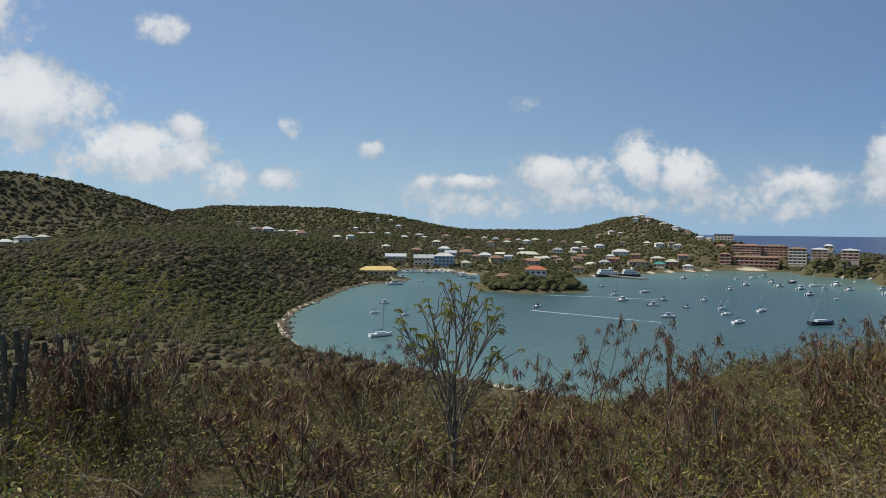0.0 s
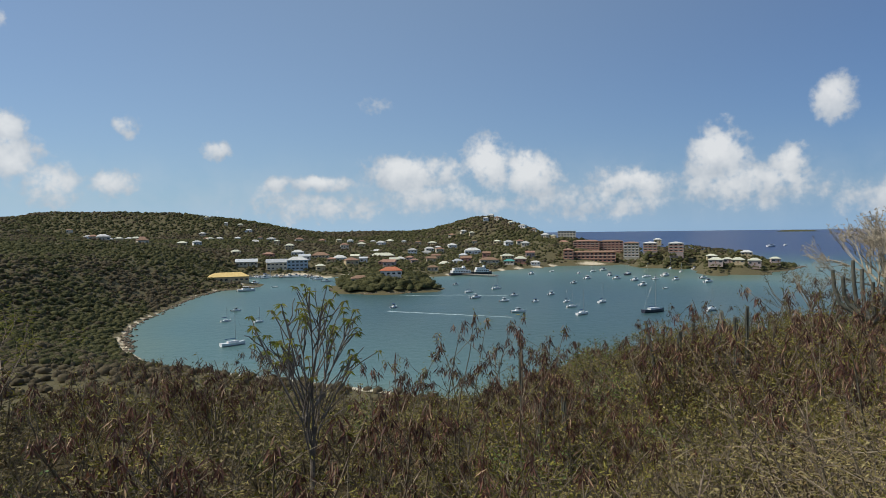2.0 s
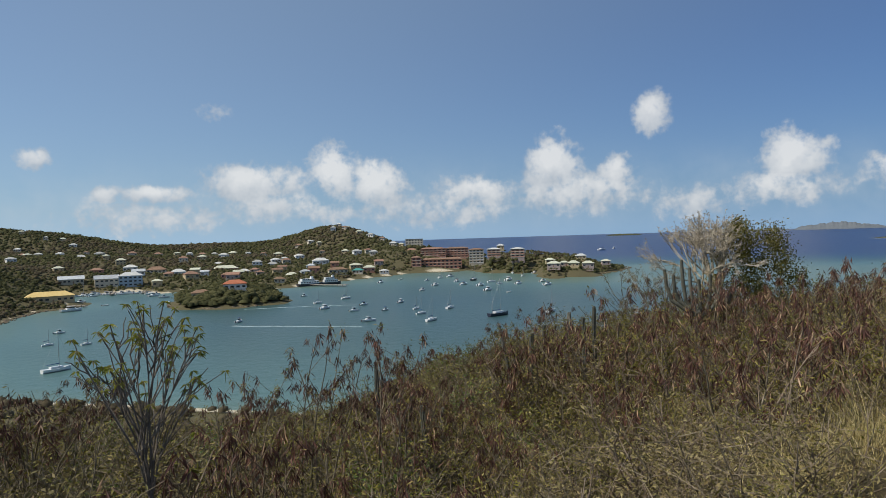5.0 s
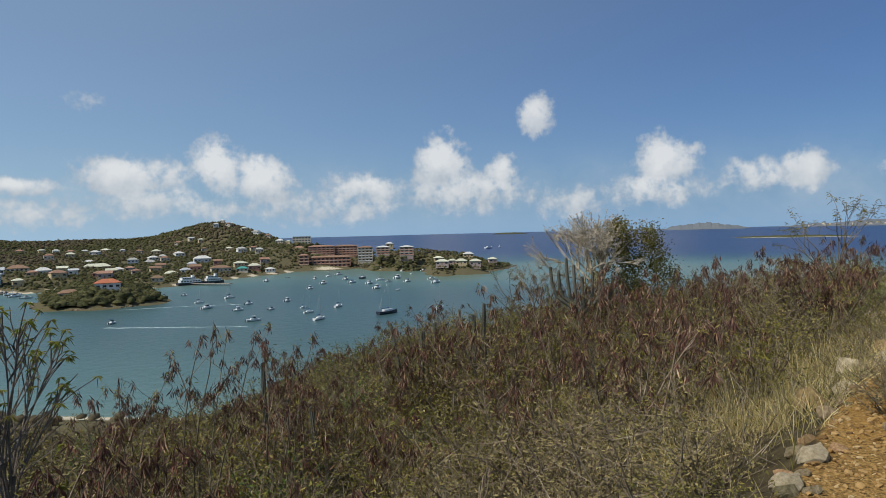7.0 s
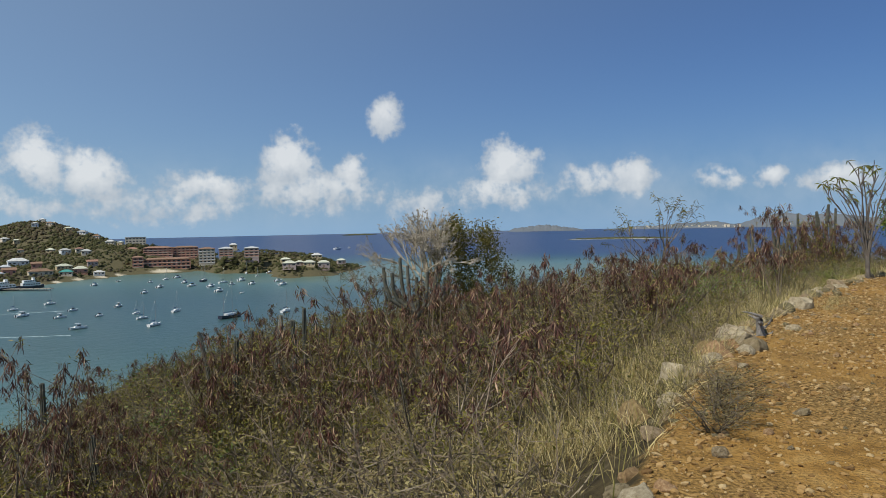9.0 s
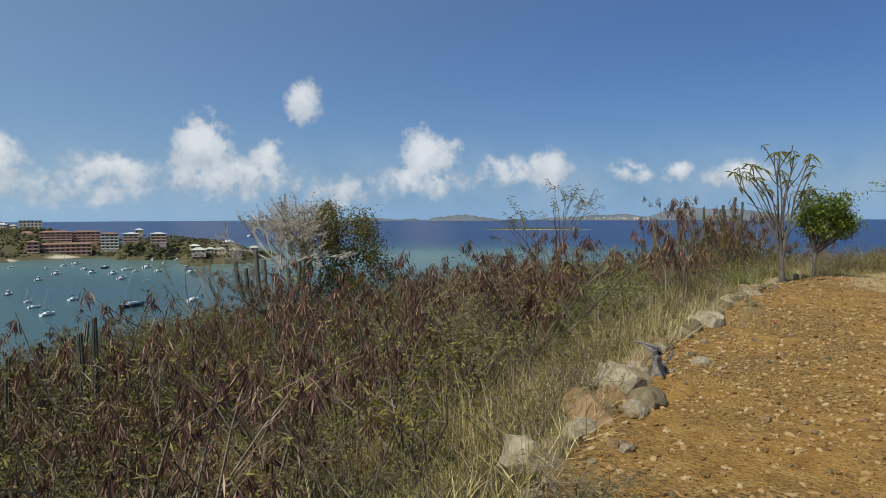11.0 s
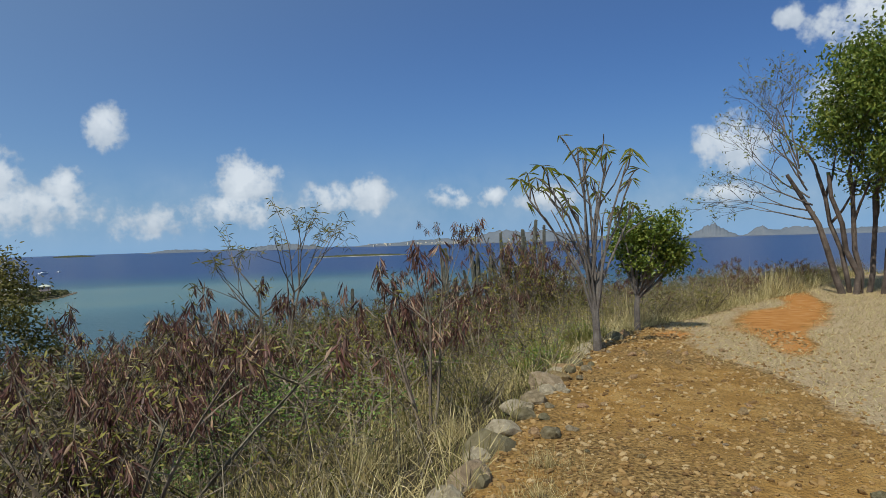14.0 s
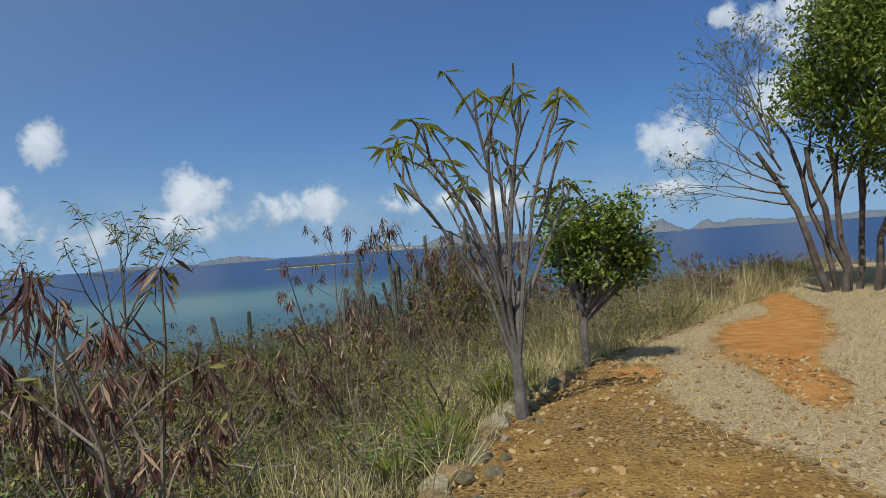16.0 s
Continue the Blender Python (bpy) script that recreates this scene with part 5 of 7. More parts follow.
def boat(x, y, length, kind, rng):
    turn = rng.gauss(-62, 12)
    beam = length * (0.3 if kind != 1 else 0.27)
    free = length * 0.1 + 0.1
    label, cat = [("white motor boat moored in the bay", "motorboat"), ("sailing yacht with bare mast at its mooring", "sailboat"), ("small open dinghy afloat", "dinghy")][kind]
    dark = kind == 1 and length > 10
    if dark:
        label = "dark-hulled sailing ketch at its mooring"
    top = thing(["motor_boat", "sailing_yacht", "dinghy"][kind], label, cat, "boats moored in the bay", pose(x, y, 0.02, 0, 0, turn))
    part("hull", hull_mesh(length, beam, free), M_HULL_DARK if dark else M_HULL, top)
    if kind == 2:
        T = Pieces()
        T.box((-beam * 0.3, -length * 0.1, free * 0.7), (beam * 0.3, length * 0.02, free * 1.02))
        part("thwart", T, M_DECK, top)
        E = Pieces()
        E.box((-0.15, -length / 2 - 0.25, 0.1), (0.15, -length / 2, free * 1.6))
        part("outboard_motor", E, M_HULL_DARK, top)
        return
    D = Pieces()
    D.box((-beam * 0.3, -length * 0.22, free * 1.0), (beam * 0.3, length * 0.2, free * 1.0 + length * 0.05 + 0.15))
    part("cabin", D, M_HULL, top)
    if kind == 0:
        W = Pieces()
        z = free + length * 0.05 + 0.15
        W.box((-beam * 0.28, -length * 0.05, z), (beam * 0.28, length * 0.1, z + 0.55))
        part("windscreen", W, M_GLASS, top)
        R = Pieces()
        R.box((-beam * 0.34, -length * 0.18, z + 1.0), (beam * 0.34, length * 0.12, z + 1.1))
        part("hardtop", R, M_HULL if rng.random() < 0.6 else M_SAILCOVER, top)
        for sx in (-1, 1):
            for sy in (-0.16, 0.08):
                S = Pieces()
                S.tube([(sx * beam * 0.3, length * sy, z - 0.2), (sx * beam * 0.3, length * sy, z + 1.0)], 0.035, 0.035, 5)
                part("stanchion", S, M_SPAR, top)
        E = Pieces()
        E.box((-0.22, -length / 2 - 0.35, 0.1), (0.22, -length / 2, free * 1.25))
        part("outboard_motor", E, M_HULL_DARK, top)
    else:
        hgt = length * 1.28
        S = Pieces()
        S.tube([(0, length * 0.1, free), (0, length * 0.1, free + hgt)], 0.11, 0.07, 6, True)
        part("mast", S, M_SPAR, top)
        B = Pieces()
        B.tube([(0, length * 0.1, free + 1.5), (0, -length * 0.33, free + 1.45)], 0.14, 0.1, 6, True)
        part("boom", B, M_SAILCOVER, top, "boom with a furled sail")
        if dark:
            S = Pieces()
            S.tube([(0, -length * 0.32, free), (0, -length * 0.32, free + hgt * 0.7)], 0.09, 0.06, 6, True)
            part("mizzen_mast", S, M_SPAR, top)
        for end in (length * 0.49, -length * 0.49):
            S = Pieces()
            S.tube([(0, length * 0.1, free + hgt * 0.97), (0, end, free)], 0.02, 0.02, 3)
            part("stay", S, M_SPAR, top)


_rng = random.Random(77)
for x, y, l, k in BOATS_INNER + BOATS_OUTER + BOATS_CREEK:
    boat(x, y, l * 1.25, k, _rng)
for i in range(16):
    boat(-44 + 4.2 * i + _rng.uniform(-1, 1), 646 + _rng.uniform(-16, 6) - (14 if i > 12 else 0), _rng.uniform(6, 10), (0, 0, 1)[i % 3], _rng)


def ferry(x, y, turn, length):
    top = thing("ferry", "white passenger ferry with a dark hull at the pier", "ferry", "", pose(x, y, 0.02, 0, 0, turn))
    part("hull", hull_mesh(length, length * 0.26, 2.0), M_HULL_DARK, top)
    for i, (a, b, z0, z1) in enumerate(((-0.42, 0.3, 2.0, 4.4), (-0.36, 0.12, 4.5, 6.4))):
        P = Pieces()
        P.box((-length * 0.11, length * a, z0), (length * 0.11, length * b, z1))
        part("saloon", P, M_HULL, top)
        for k in range(7):
            for s in (-1, 1):
                W = Pieces()
                y0 = length * (a + (b - a) * (k + 0.2) / 7)
                W.box((s * length * 0.11 - 0.03, y0, z0 + 0.9), (s * length * 0.11 + 0.03, y0 + length * (b - a) * 0.085, z0 + 1.7))
                part("window", W, M_GLASS, top)
    P = Pieces()
    P.box((-1.4, length * 0.02, 6.4), (1.4, length * 0.1, 8.2))
    part("wheelhouse", P, M_HULL, top)


ferry(143, 607, -78, 24)
ferry(163, 611, -80, 18)


def pier(x0, y0, x1, y1, wide, label):
    a = math.degrees(math.atan2(y1 - y0, x1 - x0))
    ln = math.hypot(x1 - x0, y1 - y0)
    top = thing("pier", label, "pier", "", pose(x0, y0, 0, 0, 0, a))
    P = Pieces()
    P.box((0, -wide / 2, 1.0), (ln, wide / 2, 1.4))
    part("deck", P, M_TIMBER, top)
    n = max(3, int(ln / 5))
    for i in range(n):
        for s in (-1, 1):
            T = Pieces()
            T.tube([(ln * (i + 0.5) / n, s * (wide / 2 - 0.3), -3), (ln * (i + 0.5) / n, s * (wide / 2 - 0.3), 1.9)], 0.2, 0.2, 6, True)
            part("pile", T, M_TIMBER, top)


pier(138, 612, 166, 574, 5, "concrete ferry pier reaching into the bay")
pier(-52, 540, -27, 530, 4, "timber dock with moored boats")
pier(-12, 660, -14, 630, 3, "timber dock on the creek")
pier(12, 652, 10, 626, 3, "timber dock on the creek")


def wake(x0, y0, x1, y1, w0, w1, seed):
    """A streak of churned foam on the water behind a passing boat."""
    rng = random.Random(seed)
    P = Pieces()
    n = 26
    d = Vector((x1 - x0, y1 - y0, 0))
    s = Vector((-d.y, d.x, 0)).normalized()
    for i in range(n + 1):
        k = i / n
        c = Vector((x0, y0, 0)) + d * k + s * rng.gauss(0, 0.3)
        w = (w0 + (w1 - w0) * k) * rng.uniform(0.6, 1.2) / 2
        P.v += [c - s * w + Vector((0, 0, 0.02)), c + Vector((0, 0, 0.10 + 0.1 * rng.random())), c + s * w + Vector((0, 0, 0.02))]
    for i in range(n):
        for j in (0, 1):
            a = i * 3 + j
            P.f.append((a, a + 3, a + 4, a + 1))
    return tagged(new("wake", P.mesh("wake", M_FOAM, True)), "white foam wake trailing on the water", "wake", "wakes on the bay", "stuff")


wake(45, 356, 98, 313, 3.4, 0.9, 1)
wake(126, 414, 96, 428, 1.6, 1.2, 2)
wake(96, 428, 62, 436, 1.2, 0.5, 3)


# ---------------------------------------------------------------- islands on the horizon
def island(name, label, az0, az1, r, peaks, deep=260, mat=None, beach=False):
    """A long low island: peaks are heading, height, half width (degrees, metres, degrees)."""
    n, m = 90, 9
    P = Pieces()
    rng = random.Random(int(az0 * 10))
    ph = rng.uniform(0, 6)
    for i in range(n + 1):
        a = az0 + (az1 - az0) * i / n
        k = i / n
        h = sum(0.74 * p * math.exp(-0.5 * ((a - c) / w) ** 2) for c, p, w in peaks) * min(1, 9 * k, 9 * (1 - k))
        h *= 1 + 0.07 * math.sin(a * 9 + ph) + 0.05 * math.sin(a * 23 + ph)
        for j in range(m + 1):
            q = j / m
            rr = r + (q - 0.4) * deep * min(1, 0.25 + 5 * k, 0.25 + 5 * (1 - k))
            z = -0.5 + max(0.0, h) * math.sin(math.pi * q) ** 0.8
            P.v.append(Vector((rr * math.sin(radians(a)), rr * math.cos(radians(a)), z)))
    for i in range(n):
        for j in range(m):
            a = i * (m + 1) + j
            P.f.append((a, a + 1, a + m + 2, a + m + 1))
    return tagged(new(name, P.mesh(name, mat or M_ISLAND_HAZED, True)), label, "island", "islands on the horizon")


island("island", "hilly island on the horizon, greyed by painted haze", 50.2, 57.0, 4100, [(50.8, 20, 0.6), (53.6, 48, 1.1), (52.0, 18, 0.7), (55.6, 14, 0.6)])
island("island", "low hazy island on the horizon", 36.9, 40.0, 3900, [(37.9, 10, 0.6), (39.0, 8, 0.5)], mat=M_CANOPY)
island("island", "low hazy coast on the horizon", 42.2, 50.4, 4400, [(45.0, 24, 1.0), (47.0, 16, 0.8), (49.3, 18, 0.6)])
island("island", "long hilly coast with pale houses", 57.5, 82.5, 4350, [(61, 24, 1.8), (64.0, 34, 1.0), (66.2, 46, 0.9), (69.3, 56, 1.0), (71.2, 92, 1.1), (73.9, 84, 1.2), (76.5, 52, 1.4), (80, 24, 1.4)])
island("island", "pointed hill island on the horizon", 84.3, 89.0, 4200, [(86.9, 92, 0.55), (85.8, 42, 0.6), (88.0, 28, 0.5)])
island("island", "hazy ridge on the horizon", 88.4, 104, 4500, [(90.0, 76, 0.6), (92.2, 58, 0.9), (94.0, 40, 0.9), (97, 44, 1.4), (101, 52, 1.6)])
island("island", "flat green cay with a pale sandy shore", 54.9, 63.8, 1850, [(58.0, 6.0, 2.6), (61.5, 4.0, 1.8)], 40, M_CANOPY)
M_SAND = material("cay_sand", [(0.55, 0.50, 0.40), (0.70, 0.65, 0.54)], 0.1, 0.9, 0.2)
island("beach", "pale sandy beach of the flat cay", 54.6, 64.4, 1838, [(59.5, 1.5, 5.0)], 26, M_SAND)


def coast_specks():
    """Houses too far off to be told apart, strewn along the distant coast."""
    rng = random.Random(9)
    P = Pieces()
    for _ in range(130):
        a, k = rng.choice([rng.gauss(66.5, 1.3), rng.uniform(60, 82)]), rng.uniform(0.05, 0.3)
        r = 4350 + (k - 0.4) * 260
        x, y = r * math.sin(radians(a)), r * math.cos(radians(a))
        z = 4 + rng.uniform(0, 12)
        s = rng.uniform(2.5, 5.5)
        P.box((x - s, y - s, z - 10), (x + s, y + s, z + rng.uniform(3, 6)))
    return tagged(new("far_houses", P.mesh("far_houses", M_WALL_CREAM)), "pale houses strewn along the distant coast", "houses", kind="stuff")


coast_specks()

# ---------------------------------------------------------------- strewn cover, too fine to count
def strewn(name, label, category, mat, foot, way, length, width, seed, droop=0.0, leaf=False):
    """Many thin creased blades as one mesh: feet and ways are arrays."""
    rng = np.random.default_rng(seed)
    way = way / np.linalg.norm(way, axis=1, keepdims=True)
    side = np.cross(way, rng.normal(size=way.shape))
    side /= np.linalg.norm(side, axis=1, keepdims=True)
    L, W = length[:, None], width[:, None]
    mid = foot + way * L * 0.5 + np.cross(side, way) * W * 0.25
    tip = foot + way * L
    tip[:, 2] -= droop * length * rng.random(len(length))
    if leaf:
        v = np.stack([foot, mid + side * W / 2, tip, mid - side * W / 2], 1).reshape(-1, 3)
        b = np.arange(len(foot))[:, None] * 4
        f = np.concatenate([b + [0, 1, 2], b + [0, 2, 3]], 1).reshape(-1, 3)
    else:
        mid[:, 2] -= (foot[:, 2] + way[:, 2] * length - tip[:, 2]) * 0.22
        v = np.stack([foot - side * W / 2, foot + side * W / 2, mid + side * W * 0.45, mid - side * W * 0.45, tip], 1).reshape(-1, 3)
        b = np.arange(len(foot))[:, None] * 5
        f = np.concatenate([b + [0, 1, 2], b + [0, 2, 3], b + [3, 2, 4]], 1).reshape(-1, 3)
    me = bpy.data.meshes.new(name)
    me.from_pydata(v.tolist(), [], f.tolist())
    me.materials.append(mat)
    return tagged(new(name, me), label, category, kind="stuff")


def scatter(n, seed, x0, x1, out0, out1, power):
    rng = np.random.default_rng(seed)
    x = rng.uniform(x0, x1, n)
    out = out0 + (out1 - out0) * rng.random(n) ** power
    y = np.interp(x, EDGE_X, EDGE_Y) + out
    return rng, x, y, land(x, y), out


M_WEED = leafy("weed_blade", [(0.132, 0.1207, 0.0264), (0.231, 0.2012, 0.0552), (0.363, 0.3047, 0.12), (0.088, 0.0897, 0.0168)], 0.7, 0.2, 0.0)
M_LITTER = leafy("low_leaf", [(0.0768, 0.0696, 0.0132), (0.1392, 0.123, 0.0276), (0.2112, 0.1814, 0.0504), (0.1536, 0.0927, 0.0408)], 0.65, 0.15, 0.0)
M_FINETWIG = leafy("fine_twig", [(0.0765, 0.0599, 0.0395), (0.153, 0.1237, 0.0842), (0.357, 0.2996, 0.2104), (0.0574, 0.0433, 0.0293)], 0.85, 0.0, 0.0)


def cover():
    rng, x, y, z, out = scatter(42000, 1, -20, 42, 0.05, 16, 1.8)
    thin = ((x > 6) & (out < 4)) | ((x < -0.5) & (out < 6)) | (rng.random(len(x)) < 0.22)
    x, y, z, out = x[thin], y[thin], z[thin], out[thin]
    n = len(x)
    h = rng.uniform(0.2, 0.62, n) * np.clip(0.55 + out * 0.3, 0.5, 1.1)
    strewn("slope_grass", "dry weeds and grass between the shrubs", "grass", M_WEED, np.stack([x, y, z - 0.02], 1), np.stack([rng.normal(0, 0.35, n), rng.normal(0, 0.35, n), np.ones(n)], 1), h, rng.uniform(0.003, 0.008, n), 1, 0.3)
    rng, x, y, z, out = scatter(110000, 2, -22, 46, 0.7, 30, 1.5)
    n = len(x)
    up = rng.random(n) ** 1.3 * np.clip(0.3 + out * 0.13, 0.3, 0.85)
    # uneven: thick here, thin there
    keep = (wobble(x, y, 1.1, 2.0) + rng.normal(0, 0.4, n)) > -0.08
    strewn("undergrowth", "olive undergrowth of small dry leaves", "undergrowth", M_LITTER, np.stack([x, y, z + up], 1)[keep], rng.normal(0, 1, (n, 3))[keep], rng.uniform(0.03, 0.08, n)[keep], rng.uniform(0.009, 0.024, n)[keep], 2, leaf=True)
    rng, x, y, z, out = scatter(30000, 3, -22, 44, 0.4, 26, 1.5)
    thin = (x > 6) | (out > 4.5) | (rng.random(len(x)) < 0.35)
    x, y, z, out = x[thin], y[thin], z[thin], out[thin]
    n = len(x)
    strewn("dead_twigs", "bare grey twigs tangled in the scrub", "twigs", M_FINETWIG, np.stack([x, y, z + rng.uniform(0, 0.5, n) * np.clip(out / 3, 0, 1)], 1), np.stack([rng.normal(0, 0.55, n), rng.normal(0, 0.55, n), rng.uniform(0.15, 1.0, n)], 1),
           rng.uniform(0.3, 1.0, n) * np.clip(0.4 + out * 0.2, 0.4, 1), rng.uniform(0.004, 0.009, n), 3)
    # straw along the rim of the path
    rng, x, y, z, out = scatter(24000, 4, 4.8, 36, -0.05, 1.8, 1.2)
    n = len(x)
    thick = (wobble(x, y, 0.8, 4.0) + rng.normal(0, 0.3, n)) > -0.1
    strewn("rim_straw", "bleached straw leaning over the path's rim", "grass", M_STRAW, np.stack([x, y, z - 0.01], 1)[thick], np.stack([rng.normal(0, 0.6, n), rng.normal(-0.15, 0.6, n), np.ones(n)], 1)[thick], rng.uniform(0.10, 0.45, n)[thick], rng.uniform(0.003, 0.0065, n)[thick], 4, 0.5)
    # cropped turf in the clearing
    rng = np.random.default_rng(5)
    n = 85000
    x, d = rng.uniform(13.5, 33, n), -rng.uniform(-0.4, 6.5, n)
    y = np.interp(x, EDGE_X, EDGE_Y) + d
    ok = turf_cover(x, y, d) + wobble(x, y, 0.5, 1.0) * 0.25 > rng.uniform(0.15, 0.9, n)
    z = land(x, y)
    strewn("turf", "cropped bleached turf on the clearing", "grass", M_STRAW, np.stack([x, y, z - 0.005], 1)[ok], np.stack([rng.normal(0, 1.1, n), rng.normal(0, 1.1, n), np.ones(n)], 1)[ok], rng.uniform(0.03, 0.10, n)[ok], rng.uniform(0.003, 0.006, n)[ok], 5, 0.2)


cover()


# ---------------------------------------------------------------- cacti
def column_cactus(x, y, tip, seed, girth=0.085):
    """A ribbed column with a rounded head; it stands on the slope and reaches the height tip."""
    rng = random.Random(seed)
    z0 = drop(x, y, 0.05)
    h = max(0.7, tip - z0)
    top = thing("column_cactus", "grey-green ribbed column cactus among the scrub", "cactus", "column cacti on the slope", pose(x, y, z0, rng.gauss(0, 3.5), rng.gauss(0, 3.5), rng.uniform(0, 360)))
    P = Pieces()
    ribs, rings = 9, 9
    lean = Vector((rng.gauss(0, 0.05), rng.gauss(0, 0.05), 0))
    for i in range(rings + 3):
        k = min(1.0, i / rings)
        zc = h * k - (0 if i <= rings else 0)
        r = girth * (0.8 + 0.25 * math.sin(k * 2.6)) * rng.uniform(0.95, 1.05)
        if i == rings:
            zc, r = h - girth * 0.5, girth * 0.85
        if i == rings + 1:
            zc, r = h - girth * 0.12, girth * 0.5
        if i == rings + 2:
            zc, r = h, girth * 0.06
        if i == rings - 1:
            zc = h * 0.9
        c = lean * (zc / h) ** 2 * h
        for j in range(ribs * 2):
            a = math.pi * j / ribs
            q = r * (1.0 if j % 2 == 0 else 0.74)
            P.v.append(Vector((c.x + math.cos(a) * q, c.y + math.sin(a) * q, zc)))
    n = ribs * 2
    for i in range(rings + 2):
        for j in range(n):
            a, b = i * n + j, i * n + (j + 1) % n
            P.f.append((a, b, b + n, a + n))
    part("column", P, M_CACTUS, top)


for i, (x, y, z) in enumerate(CACTI + CACTI_WEST + CACTI_TALL + CACTI_MIDRIDGE + CACTI_RIDGE):
    column_cactus(x, y, z - (i * 37 % 10) * 0.05, 300 + i, 0.044 + (i * 13 % 5) * 0.004)


# scrub that hides the feet of the columns
_rng = random.Random(45)
for x, y, z in CACTI_TALL + CACTI + CACTI + CACTI_WEST[::3]:
    k = math.hypot(x - 8, y - 2)
    x, y = x - (x - 8) / k * 0.5 + _rng.gauss(0, 0.4), y - (y - 2) / k * _rng.uniform(0.3, 0.9)
    s = max(0.5, (z - drop(x, y)) * _rng.uniform(0.78, 0.98) / 1.55)
    plant("leaf" if _rng.random() < 0.6 else "pod", _rng.randrange(6), x, y, (s * 0.9, s), _rng.uniform(0, 360))


def candelabra_cactus(x, y, crest, seed):
    """A short trunk with long arms that sweep out to one side and then upright."""
    rng = random.Random(seed)
    z0 = drop(x, y, 0.1)
    h = crest - z0
    top = thing("candelabra_cactus", "grey branching cactus with upturned arms", "cactus", "", pose(x, y, z0))
    T = Pieces()
    T.tube([(0, 0, 0), (-0.05, 0.04, h * 0.22), (-0.12, 0.12, h * 0.42)], 0.13, 0.11, 10)
    part("trunk", T, M_CACTUS, top)
    for reach, hgt in ((-0.95, 0.90), (-0.72, 0.84), (-0.5, 1.0), (-0.28, 0.92), (-0.05, 0.78), (0.25, 0.84), (0.5, 0.9)):
        w = Vector((0.71, -0.71, 0)) * reach
        A = Pieces()
        d = rng.gauss(0, 0.1)
        A.tube([(-0.1, 0.1, h * 0.34), (w.x * 0.45 + d, w.y * 0.45 + d, h * (0.42 + 0.05 * rng.random())), (w.x * 0.85 + d, w.y * 0.85 + d, h * 0.56), (w.x + d, w.y + d, h * hgt * 0.8), (w.x * 1.04 + d, w.y * 1.04 + d, h * hgt * 0.97), (w.x * 1.04 + d, w.y * 1.04 + d, h * hgt)], 0.060, 0.046, 10, True)
        part("arm", A, M_CACTUS, top)


candelabra_cactus(15.3, 16.3, 40.95, 5)


# ---------------------------------------------------------------- trees
def branching(P, rng, p, d, length, r, depth, ends, spread=0.6, wander=0.2, lift=0.1, forks=(2, 3), shrink=0.68, sides=5):
    line = bent(p, d, length, rng, 4 if depth > 1 else 3, wander, lift)
    P.tube(line, r, r * 0.62, sides if depth > 1 else 3)
    if depth <= 1:
        ends += line[1:]
        return
    way = (line[-1] - line[-2]).normalized()
    for _ in range(rng.randint(*forks)):
        q = (way + Vector((rng.gauss(0, spread), rng.gauss(0, spread), rng.gauss(0.05, spread * 0.6)))).normalized()
        k = rng.choice((-1, -1, -2))
        branching(P, rng, line[k], q, length * shrink * rng.uniform(0.8, 1.2), r * 0.6, depth - 1, ends, spread, wander, lift, forks, shrink, max(3, sides - 1))


def tuft(P, p, rng, n, length, width, droop=0.5):
    for _ in range(n):
        a = rng.uniform(0, 6.28)
        P.blade(p, (math.cos(a), math.sin(a), rng.uniform(-0.5, 0.6)), length * rng.uniform(0.6, 1.15), width * rng.uniform(0.7, 1.2), rng, bend=droop * rng.uniform(0.2, 1.0))


